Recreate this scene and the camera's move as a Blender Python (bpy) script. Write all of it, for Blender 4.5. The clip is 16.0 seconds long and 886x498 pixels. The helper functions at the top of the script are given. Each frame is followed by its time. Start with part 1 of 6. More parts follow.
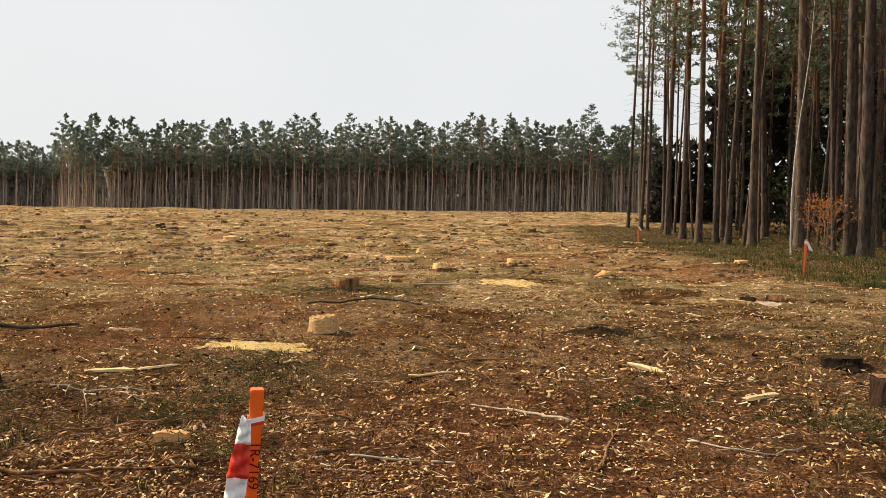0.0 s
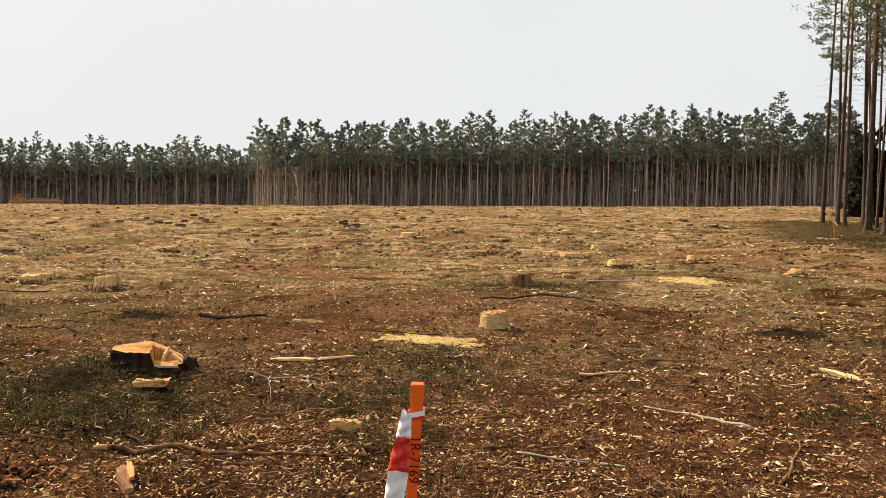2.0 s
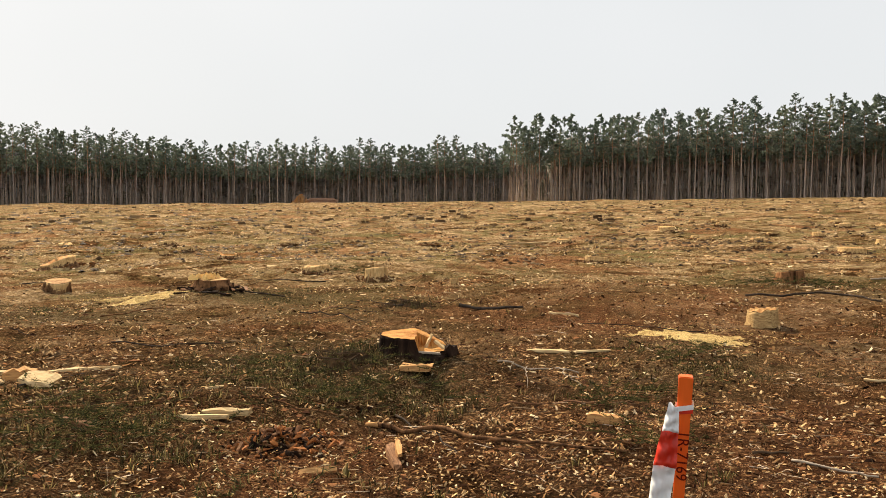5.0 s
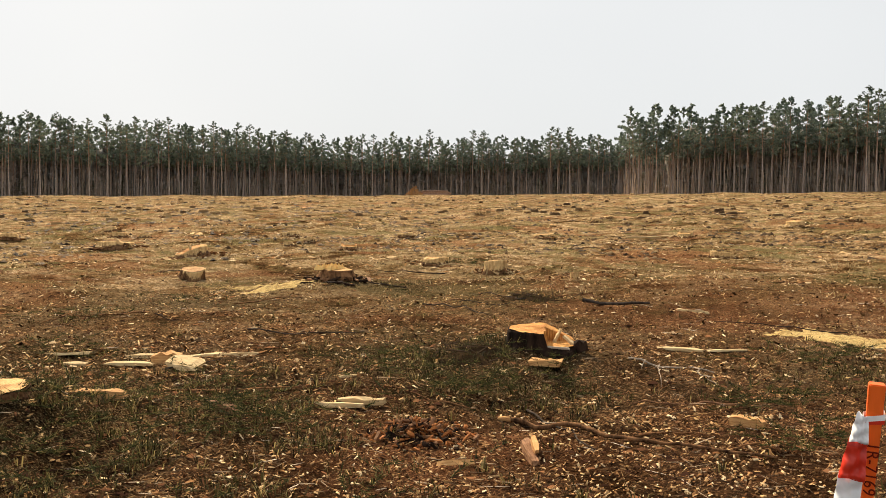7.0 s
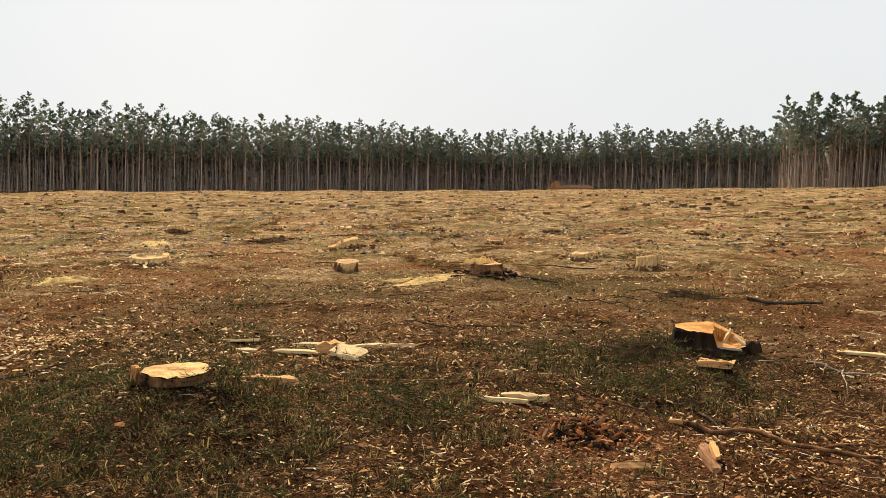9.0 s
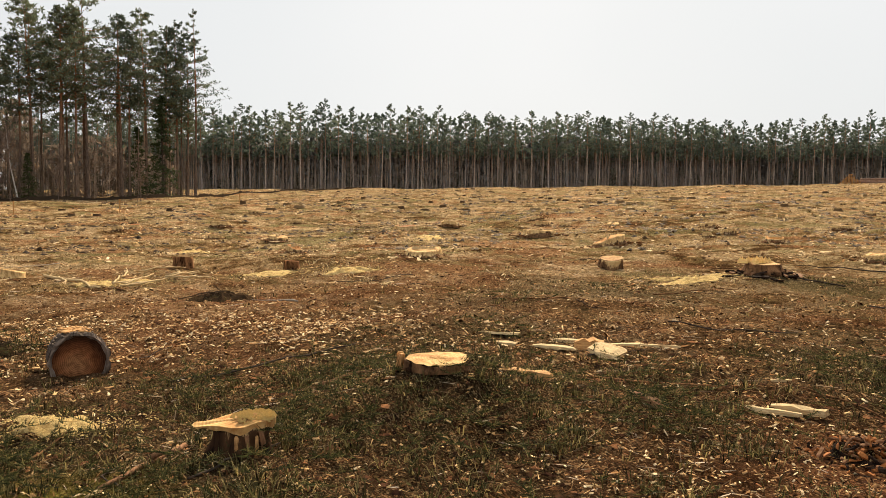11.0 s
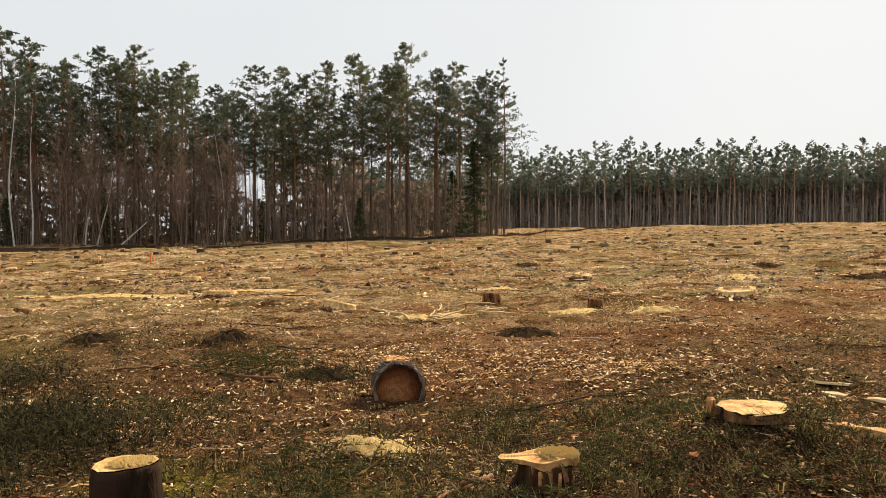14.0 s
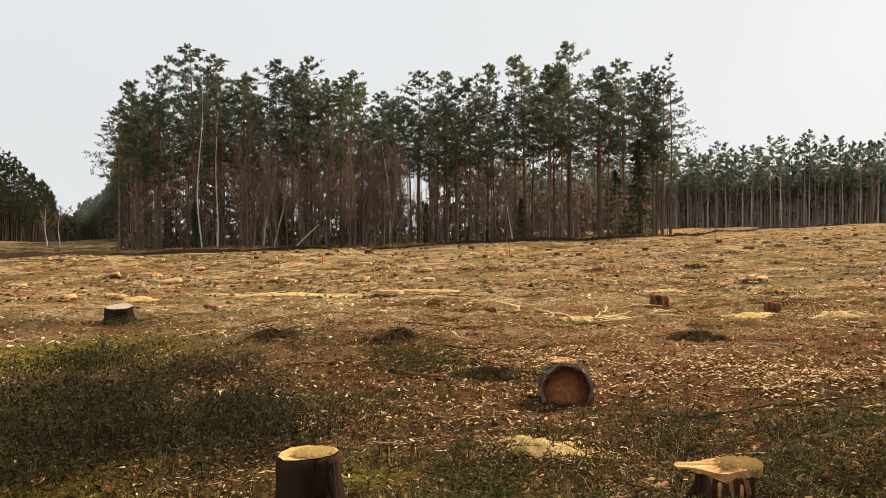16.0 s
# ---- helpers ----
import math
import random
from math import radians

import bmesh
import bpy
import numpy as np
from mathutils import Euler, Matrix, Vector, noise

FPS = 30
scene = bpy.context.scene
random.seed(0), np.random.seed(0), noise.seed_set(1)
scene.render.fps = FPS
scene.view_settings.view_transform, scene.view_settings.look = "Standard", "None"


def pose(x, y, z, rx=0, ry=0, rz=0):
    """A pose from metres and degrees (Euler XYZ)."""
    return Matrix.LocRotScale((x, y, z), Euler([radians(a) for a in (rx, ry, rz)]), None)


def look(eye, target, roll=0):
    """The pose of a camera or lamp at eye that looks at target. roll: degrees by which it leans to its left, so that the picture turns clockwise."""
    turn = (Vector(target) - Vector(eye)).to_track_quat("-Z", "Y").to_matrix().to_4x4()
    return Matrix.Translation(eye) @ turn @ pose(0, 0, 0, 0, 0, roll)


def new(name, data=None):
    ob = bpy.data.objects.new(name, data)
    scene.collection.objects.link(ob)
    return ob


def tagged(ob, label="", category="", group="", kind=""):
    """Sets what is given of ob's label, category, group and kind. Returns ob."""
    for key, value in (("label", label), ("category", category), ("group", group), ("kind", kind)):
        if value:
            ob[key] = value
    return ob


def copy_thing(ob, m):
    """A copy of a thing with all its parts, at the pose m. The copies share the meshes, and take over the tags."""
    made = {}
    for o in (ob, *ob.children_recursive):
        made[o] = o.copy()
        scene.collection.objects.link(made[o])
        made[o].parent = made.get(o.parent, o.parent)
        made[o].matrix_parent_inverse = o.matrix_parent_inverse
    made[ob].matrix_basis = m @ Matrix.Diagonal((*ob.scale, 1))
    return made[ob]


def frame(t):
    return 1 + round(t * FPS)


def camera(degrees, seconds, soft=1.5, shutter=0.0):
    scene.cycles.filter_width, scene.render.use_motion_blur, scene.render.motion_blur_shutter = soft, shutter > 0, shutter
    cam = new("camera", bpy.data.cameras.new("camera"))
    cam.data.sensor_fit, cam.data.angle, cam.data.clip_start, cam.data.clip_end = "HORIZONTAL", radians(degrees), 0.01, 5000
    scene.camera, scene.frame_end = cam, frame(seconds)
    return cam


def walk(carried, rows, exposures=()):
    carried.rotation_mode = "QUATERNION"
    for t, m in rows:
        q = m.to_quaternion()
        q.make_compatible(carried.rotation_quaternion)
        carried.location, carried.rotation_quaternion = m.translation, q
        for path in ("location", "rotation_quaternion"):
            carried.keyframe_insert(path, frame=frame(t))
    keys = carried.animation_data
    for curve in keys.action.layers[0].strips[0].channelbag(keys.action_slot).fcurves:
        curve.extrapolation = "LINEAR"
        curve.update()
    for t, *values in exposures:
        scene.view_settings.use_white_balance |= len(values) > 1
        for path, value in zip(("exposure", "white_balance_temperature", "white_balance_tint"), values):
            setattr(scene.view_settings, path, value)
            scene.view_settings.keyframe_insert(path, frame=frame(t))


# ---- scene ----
cam = camera(56.28, 16.0, soft=0.7)
PATH = [
    (0, pose(-0.5511, 1.0261, 1.4753, 87.993, -0.490, -0.673)),
    (0.5, pose(-0.5391, 1.0814, 1.4683, 87.895, -0.316, 2.254)),
    (1, pose(-0.5188, 1.0589, 1.4761, 87.785, -0.348, 5.766)),
    (1.5, pose(-0.5150, 1.0760, 1.4721, 87.724, -0.289, 8.437)),
    (2, pose(-0.5126, 1.0908, 1.4708, 87.661, -0.159, 11.359)),
    (2.5, pose(-0.5080, 1.1021, 1.4678, 87.624, 0.038, 13.833)),
    (3, pose(-0.5069, 1.1104, 1.4637, 87.541, 0.190, 15.953)),
    (3.5, pose(-0.5130, 1.0974, 1.4652, 87.461, 0.238, 18.883)),
    (4, pose(-0.5233, 1.0964, 1.4585, 87.404, 0.309, 22.091)),
    (4.5, pose(-0.5502, 1.1019, 1.4538, 87.332, 0.347, 26.001)),
    (4.7, pose(-0.5384, 1.1118, 1.4411, 87.381, 0.436, 27.228)),
    (5.05, pose(-0.5560, 1.1115, 1.4394, 87.373, 0.490, 29.040)),
    (5.4, pose(-0.5780, 1.1059, 1.4392, 87.321, 0.478, 30.639)),
    (5.75, pose(-0.6037, 1.0970, 1.4398, 87.241, 0.419, 32.069)),
    (6.1, pose(-0.6324, 1.0868, 1.4407, 87.148, 0.332, 33.375)),
    (6.45, pose(-0.6633, 1.0772, 1.4412, 87.059, 0.233, 34.600)),
    (6.8, pose(-0.6956, 1.0703, 1.4406, 86.989, 0.141, 35.789)),
    (7, pose(-0.7113, 1.0627, 1.4451, 86.914, 0.257, 36.455)),
    (7.5, pose(-0.7582, 1.0558, 1.4434, 86.834, 0.139, 38.155)),
    (8, pose(-0.8276, 1.0489, 1.4338, 86.739, 0.064, 40.694)),
    (8.5, pose(-0.8796, 1.0365, 1.4325, 86.628, 0.213, 43.310)),
    (9, pose(-0.9241, 1.0279, 1.4280, 86.591, 0.274, 46.111)),
    (9.5, pose(-0.9576, 1.0524, 1.4230, 86.492, 0.438, 50.159)),
    (10, pose(-0.9486, 1.0815, 1.4183, 86.407, 0.396, 56.937)),
    (10.2, pose(-0.9230, 1.0862, 1.4242, 86.360, 0.425, 58.723)),
    (10.55, pose(-0.9139, 1.0914, 1.4259, 86.350, 0.442, 61.564)),
    (10.9, pose(-0.9084, 1.1014, 1.4260, 86.412, 0.447, 63.941)),
    (11.25, pose(-0.9057, 1.1135, 1.4252, 86.550, 0.452, 66.019)),
    (11.6, pose(-0.9052, 1.1251, 1.4239, 86.774, 0.468, 67.961)),
    (11.95, pose(-0.9060, 1.1338, 1.4227, 87.090, 0.505, 69.933)),
    (12.3, pose(-0.9074, 1.1369, 1.4221, 87.505, 0.574, 72.100)),
    (12.5, pose(-0.9210, 1.1329, 1.4201, 87.929, 0.512, 73.432)),
    (13, pose(-0.9251, 1.1315, 1.4199, 88.596, 0.639, 76.792)),
    (13.5, pose(-0.9235, 1.1138, 1.4209, 89.111, 0.753, 81.500)),
    (14, pose(-0.9238, 1.1103, 1.4220, 89.336, 0.974, 85.328)),
    (14.5, pose(-0.9310, 1.0975, 1.4206, 89.528, 1.185, 88.795)),
    (15, pose(-0.9344, 1.0847, 1.4186, 89.549, 1.160, 91.660)),
    (15.5, pose(-0.9326, 1.0721, 1.4206, 89.610, 1.155, 94.350)),
    (16, pose(-0.9286, 1.0573, 1.4197, 89.609, 1.127, 96.443)),
]
walk(cam, PATH, [(0, 0.75), (16, 0.75)])

# ---------------------------------------------------------------- lie of the land
MOUNDS = ((-5.85, 3.4, 0.455, 0.5), (-5.4, 2.05, 0.06, 0.35), (-4.6, 7.75, 0.2, 0.62), (-11.1, 11.7, 0.2, 0.75), (-3.6, 5.9, -0.1, 0.8), (3.4, 8.8, 0.1, 0.6), (-6.3, -1.9, 0.14, 1.2), (-12.4, -2.7, 0.1, 0.6), (-12.1, -0.8, 0.12, 0.4))
GREEN_SPOTS = ((-4.6, 6.4), (-5.5, 6.8), (-5.5, 3.6), (-5.1, 4.6), (-4.8, 7.1), (-11.9, 8.9), (-10.4, 6.5), (-4.1, 7), (-7.2, 3.2), (-5.6, 2.5), (-8.1, 5), (-11.2, 8.7), (-10, 12.4), (-7.3, 2), (-6.2, 0.6), (-9.6, 0.6), (-7.7, -1.3), (-10.6, -3.1), (-11, -4.7), (-6.7, -2.5), (-8.5, -0.8), (-12.4, -2.1), (-16, -8.2), (4.1, 9.8), (-1.5, 17.1), (-2.3, 9.2), (7.5, 18.1))
BRUSH_SPOTS = ((-2.42, 7.32), (-1.86, 6.29), (-2.3, 9.65), (-2.7, 17.6), (-1.9, 17.4), (2.45, 21.5), (1.09, 7.35), (2.3, 6.6), (-4.44, 6.4))
CHIP_SPOTS = ((1.6, 10.8), (1.6, 9.4), (1.1, 9.5), (2.2, 8.4), (2, 7.4), (-0.6, 7), (-0.1, 6.5), (-0.9, 5.7), (2.4, 14), (-2, 5.6), (-2.6, 5.8), (-2.9, 5.2), (-2.5, 5.4), (-3, 4.7), (-2, 5.7), (-3.8, 4.9), (-6.9, 5.7), (-7.1, 5.2), (-3.2, 4.7), (-2.7, 5.3), (-7.8, 5.6), (-10, 2.9), (-9.7, 4.2), (-11.2, 1.1), (-10.6, -0.1), (-8.5, 4.4), (-9.6, 2), (-10.1, 2.8), (-10.3, 0.7), (-8.9, -0.3), (-8.3, -1.6), (-10.4, 3.8))


def gz(x, y):
    """Height of the ground: flat round the camera, rising gently towards the woods."""
    r = math.hypot(x + 0.7, y - 1.05)
    rise = 0.0215 * 6 * math.log(1 + math.exp((r - 30) / 6)) if r < 120 else 0.0215 * (r - 30)
    if r > 190:
        rise -= 0.0165 * (r - 190) if r < 400 else 3.465 + 0.0165 * (r - 400) * 0.9
    w = min(1.0, max(0.0, (r - 2.5) / 4))
    b = 0.022 * math.sin(1.7 * x + 0.6 * y + 1) + 0.02 * math.sin(1.9 * y - 0.8 * x) + 0.05 * math.sin(0.55 * x - 0.3 * y + 2) + 0.045 * math.sin(0.62 * y + 0.21 * x)
    f = min(1.0, max(0.0, (r - 14) / 40))
    b += f * (0.16 * math.sin(0.13 * x + 0.19 * y) + 0.12 * math.sin(0.23 * y - 0.16 * x + 1.3) + 0.07 * math.sin(0.47 * x + 0.33 * y))
    k = min(1.0, max(0.0, (r - 2.6) / 3))
    if k and r < 60:
        b += k * (0.034 * noise.noise((1.7 * x, 1.7 * y, 0)) + 0.036 * noise.noise((4.1 * x, 4.1 * y, 3)) + 0.022 * noise.noise((9 * x, 9 * y, 7)))
    if 20 < r < 130:
        b += 0.10 * min(1.0, (r - 20) / 25, (130 - r) / 70) * (noise.noise((0.75 * x, 0.75 * y, 11)) - 0.35)
    for mx, my, mh, ms in MOUNDS:
        b += mh * math.exp(-((x - mx) ** 2 + (y - my) ** 2) / (2 * ms * ms))
    return rise + w * b

# ---------------------------------------------------------------- world and light
world = bpy.data.worlds.new("overcast_sky")
scene.world = world
world.use_nodes = True
wt = world.node_tree
sky = wt.nodes.new("ShaderNodeTexSky")
sky.sky_type, sky.sun_disc = "NISHITA", False
sky.sun_elevation, sky.sun_rotation = radians(36), radians(-55)
sky.dust_density, sky.air_density = 4.0, 1.0
dim = wt.nodes.new("ShaderNodeVectorMath")
dim.operation = "SCALE"
dim.inputs[3].default_value = 0.1
wt.links.new(sky.outputs[0], dim.inputs[0])
coord = wt.nodes.new("ShaderNodeTexCoord")
cloud = wt.nodes.new("ShaderNodeTexNoise")
cloud.inputs["Scale"].default_value, cloud.inputs["Detail"].default_value = 1.6, 3
wt.links.new(coord.outputs["Generated"], cloud.inputs["Vector"])
cloud_ramp = wt.nodes.new("ShaderNodeValToRGB")
cloud_ramp.color_ramp.elements[0].position, cloud_ramp.color_ramp.elements[1].position = 0.3, 0.7
cloud_ramp.color_ramp.elements[0].color = (0.68, 0.70, 0.71, 1)
cloud_ramp.color_ramp.elements[1].color = (0.75, 0.76, 0.765, 1)
wt.links.new(cloud.outputs[0], cloud_ramp.inputs[0])
veil = wt.nodes.new("ShaderNodeMixRGB")
veil.inputs[0].default_value = 0.95
wt.links.new(dim.outputs[0], veil.inputs[1])
wt.links.new(cloud_ramp.outputs[0], veil.inputs[2])
wt.links.new(veil.outputs[0], wt.nodes["Background"].inputs[0])
wt.nodes["Background"].inputs[1].default_value = 0.69

sun = new("sun", bpy.data.lights.new("sun", "SUN"))
sun.data.energy, sun.data.angle, sun.data.color = 5.0, radians(4), (1.0, 0.83, 0.60)
sun.matrix_world = look((-41, 29, 37), (0, 0, 0))


# ---------------------------------------------------------------- materials
class Nodes:
    """A small helper that strings shader nodes together."""

    def __init__(self, name, rough=0.85, spec=0.3):
        self.mat = bpy.data.materials.new(name)
        self.mat.use_nodes = True
        self.t = self.mat.node_tree
        self.bsdf = self.t.nodes["Principled BSDF"]
        self.bsdf.inputs["Roughness"].default_value = rough
        self.bsdf.inputs["Specular IOR Level"].default_value = spec

    def add(self, kind, **sockets):
        n = self.t.nodes.new(kind)
        for key, value in sockets.items():
            self.put(value, n.inputs[key.replace("_", " ")])
        return n

    def put(self, value, socket):
        if isinstance(value, bpy.types.NodeSocket):
            self.t.links.new(value, socket)
        else:
            socket.default_value = value

    def where(self, stretch=(1, 1, 1)):
        c = self.add("ShaderNodeTexCoord")
        m = self.add("ShaderNodeMapping", Vector=c.outputs["Object"], Scale=stretch)
        return m.outputs[0]

    def noise(self, scale, detail=4.0, at=None, rough=0.6, distort=0.0):
        n = self.add("ShaderNodeTexNoise", Scale=scale, Detail=detail, Roughness=rough, Distortion=distort)
        if at is not None:
            self.put(at, n.inputs["Vector"])
        return n.outputs[0]

    def ramp(self, fac, *stops):
        n = self.add("ShaderNodeValToRGB", Fac=fac)
        e = n.color_ramp.elements
        while len(e) < len(stops):
            e.new(0.5)
        for el, (p, c) in zip(e, stops):
            el.position, el.color = p, (*c, 1)
        return n.outputs[0]

    def mix(self, fac, a, b, kind="MIX"):
        n = self.t.nodes.new("ShaderNodeMixRGB")
        n.blend_type = kind
        for value, s in zip((fac, a, b), n.inputs):
            if isinstance(value, tuple):
                value = (*value, 1)
            self.put(value, s)
        return n.outputs[0]

    def attr(self, name):
        n = self.add("ShaderNodeAttribute")
        n.attribute_name = name
        return n.outputs["Fac"]

    def math(self, op, a, b=0.0):
        n = self.t.nodes.new("ShaderNodeMath")
        n.operation, n.use_clamp = op, True
        self.put(a, n.inputs[0]), self.put(b, n.inputs[1])
        return n.outputs[0]

    def island(self):
        return self.add("ShaderNodeNewGeometry").outputs["Random Per Island"]

    def each(self):
        return self.add("ShaderNodeObjectInfo").outputs["Random"]

    def done(self, colour, height=None, strength=0.4, distance=0.02):
        self.put(colour if not isinstance(colour, tuple) else (*colour, 1), self.bsdf.inputs["Base Color"])
        if height is not None:
            b = self.add("ShaderNodeBump", Height=height, Strength=strength, Distance=distance)
            self.t.links.new(b.outputs[0], self.bsdf.inputs["Normal"])
        return self.mat


def ground_material():
    m = Nodes("forest_floor", 0.95, 0.0)
    at = m.where()
    big, mid, fine, grit = m.noise(0.35, 4, at), m.noise(2.2, 5, at, 0.65, 0.4), m.noise(13, 6, at, 0.75), m.noise(55, 4, at, 0.8)

    def bits(stretch, turn, *stops):
        """Litter as sharp-edged bits, each with a tone of its own."""
        c = m.add("ShaderNodeMapping", Vector=at, Scale=stretch, Rotation=(0, 0, turn))
        wob = m.mix(0.2, c.outputs[0], m.add("ShaderNodeTexNoise", Vector=c.outputs[0], Scale=1.7, Detail=2.0).outputs[1], "ADD")
        cell = m.add("ShaderNodeTexVoronoi", Vector=wob, Scale=1.0)
        return m.ramp(m.add("ShaderNodeSeparateColor", Color=cell.outputs["Color"]).outputs[0], *stops)

    dark_bits = ((0.0, (0.014, 0.008, 0.005)), (0.5, (0.055, 0.026, 0.013)), (0.72, (0.13, 0.060, 0.025)), (0.88, (0.27, 0.135, 0.055)), (1.0, (0.56, 0.36, 0.17)))
    pale_bits = ((0.0, (0.03, 0.018, 0.010)), (0.32, (0.23, 0.145, 0.07)), (0.65, (0.47, 0.325, 0.17)), (1.0, (0.86, 0.70, 0.44)))
    litter = m.mix(m.ramp(m.noise(6, 3, at), (0.47, (0, 0, 0)), (0.53, (1, 1, 1))), bits((38, 120, 60), 0.4, *dark_bits), bits((130, 34, 60), 0.9, *dark_bits))
    soil = m.ramp(fine, (0.40, (0.003, 0.002, 0.0015)), (0.54, (0.018, 0.010, 0.006)), (0.70, (0.085, 0.042, 0.018)))
    base = m.mix(m.ramp(mid, (0.36, (0.25, 0.25, 0.25)), (0.56, (1, 1, 1))), soil, litter)
    straw = m.mix(m.ramp(m.noise(3, 3, at), (0.46, (0, 0, 0)), (0.54, (1, 1, 1))), bits((14, 40, 30), 0.2, *pale_bits), bits((44, 16, 30), 0.7, *pale_bits))
    straw = m.mix(0.45, straw, m.ramp(fine, (0.38, (0.08, 0.042, 0.017)), (0.49, (0.44, 0.285, 0.13)), (0.60, (0.88, 0.68, 0.39))))
    patch = m.ramp(m.noise(1.3, 5, at, 0.7, 0.6), (0.40, (0.5, 0.5, 0.5)), (0.54, (1, 1, 1)))
    straw = m.mix(patch, m.mix(0.6, straw, soil), straw)
    tone = m.ramp(m.noise(0.16, 5, at, 0.65, 0.8), (0.36, (0.46, 0.44, 0.35)), (0.48, (0.95, 0.93, 0.86)), (0.60, (1.1, 1.06, 1.0)))
    straw = m.mix(1.0, straw, tone, "MULTIPLY")
    clumps = m.ramp(m.noise(0.62, 6, at, 0.75, 1.0), (0.40, (0.50, 0.47, 0.38)), (0.5, (1, 1, 1)))
    straw = m.mix(0.8, straw, clumps, "MULTIPLY")
    # drifts of dark brash, olive regrowth, rusty needles and pale chips, several paces across
    drift = m.ramp(m.noise(0.42, 7, at, 0.72, 1.4), (0.39, (0.18, 0.13, 0.09)), (0.46, (0.62, 0.54, 0.42)), (0.52, (1, 1, 1)), (0.63, (1.35, 1.32, 1.22)))
    straw = m.mix(1.0, straw, drift, "MULTIPLY")
    shifted = m.add("ShaderNodeMapping", Vector=at, Location=(31, 17, 5)).outputs[0]
    olive = m.ramp(grit, (0.36, (0.045, 0.042, 0.014)), (0.62, (0.30, 0.255, 0.095)))
    straw = m.mix(m.ramp(m.noise(0.33, 7, shifted, 0.72, 1.2), (0.50, (0, 0, 0)), (0.60, (0.72, 0.72, 0.72))), straw, olive)
    rusty = m.ramp(fine, (0.36, (0.085, 0.032, 0.014)), (0.62, (0.46, 0.22, 0.09)))
    straw = m.mix(m.ramp(m.noise(0.27, 6, shifted, 0.7, 0.8), (0.40, (0.7, 0.7, 0.7)), (0.47, (0, 0, 0))), straw, rusty)
    base = m.mix(1.0, base, m.ramp(m.noise(1.1, 6, shifted, 0.72, 1.0), (0.37, (0.22, 0.19, 0.17)), (0.49, (1.0, 0.98, 0.95)), (0.62, (1.9, 1.85, 1.75))), "MULTIPLY")
    green_bits = ((0.0, (0.004, 0.004, 0.002)), (0.5, (0.028, 0.023, 0.010)), (0.8, (0.11, 0.078, 0.032)), (1.0, (0.50, 0.35, 0.16)))
    green = bits((70, 150, 90), 1.3, *green_bits)
    rust = m.ramp(grit, (0.38, (0.05, 0.014, 0.007)), (0.62, (0.38, 0.15, 0.06)))
    moss = m.ramp(fine, (0.34, (0.05, 0.045, 0.008)), (0.62, (0.27, 0.22, 0.035)))
    for name, colour in (("straw", straw), ("rust", rust), ("green", green), ("moss", moss)):
        f = m.math("ADD", m.attr(name), m.math("MULTIPLY", m.math("SUBTRACT", mid, 0.5), m.math("MULTIPLY", m.attr(name), 3.0)))
        base = m.mix(m.math("MULTIPLY", f, m.ramp(m.noise(5, 4, at), (0.3, (0.5, 0.5, 0.5)), (0.55, (1, 1, 1)))), base, colour)
    base = m.mix(1.0, base, (0.98, 1.0, 1.12), "MULTIPLY")
    h = m.math("ADD", m.math("MULTIPLY", fine, 0.75), m.math("MULTIPLY", grit, 0.35))
    return m.done(base, h, 1.0, 0.12)


def chip_material():
    m = Nodes("split_wood_chips", 0.8, 0.0)
    c = m.ramp(m.island(), (0.0, (0.10, 0.045, 0.02)), (0.35, (0.32, 0.165, 0.07)), (0.70, (0.62, 0.42, 0.21)), (1.0, (0.90, 0.73, 0.46)))
    return m.done(m.mix(m.ramp(m.noise(30, 3, m.where()), (0.4, (0, 0, 0)), (0.7, (0.5, 0.5, 0.5))), c, (0.30, 0.16, 0.07)))


def litter_material():
    m = Nodes("needle_litter", 0.9, 0.0)
    return m.done(m.ramp(m.island(), (0.0, (0.012, 0.007, 0.004)), (0.5, (0.05, 0.024, 0.012)), (0.75, (0.13, 0.06, 0.025)), (0.92, (0.30, 0.16, 0.065)), (1.0, (0.62, 0.42, 0.20))))


def bark_bit_material():
    m = Nodes("bark_flakes", 0.9, 0.0)
    return m.done(m.ramp(m.island(), (0.0, (0.012, 0.007, 0.005)), (0.6, (0.07, 0.032, 0.018)), (1.0, (0.26, 0.12, 0.055))))


def leafy_material():
    m = Nodes("leaf_and_bark_litter", 0.85, 0.0)
    return m.done(m.ramp(m.island(), (0.0, (0.012, 0.007, 0.004)), (0.45, (0.09, 0.045, 0.019)), (0.75, (0.32, 0.19, 0.08)), (1.0, (0.66, 0.45, 0.21))))


def twig_material():
    m = Nodes("dry_twigs", 0.85, 0.0)
    c = m.ramp(m.island(), (0.0, (0.02, 0.013, 0.009)), (0.6, (0.10, 0.065, 0.04)), (0.9, (0.36, 0.27, 0.18)), (1.0, (0.6, 0.5, 0.4)))
    return m.done(c)


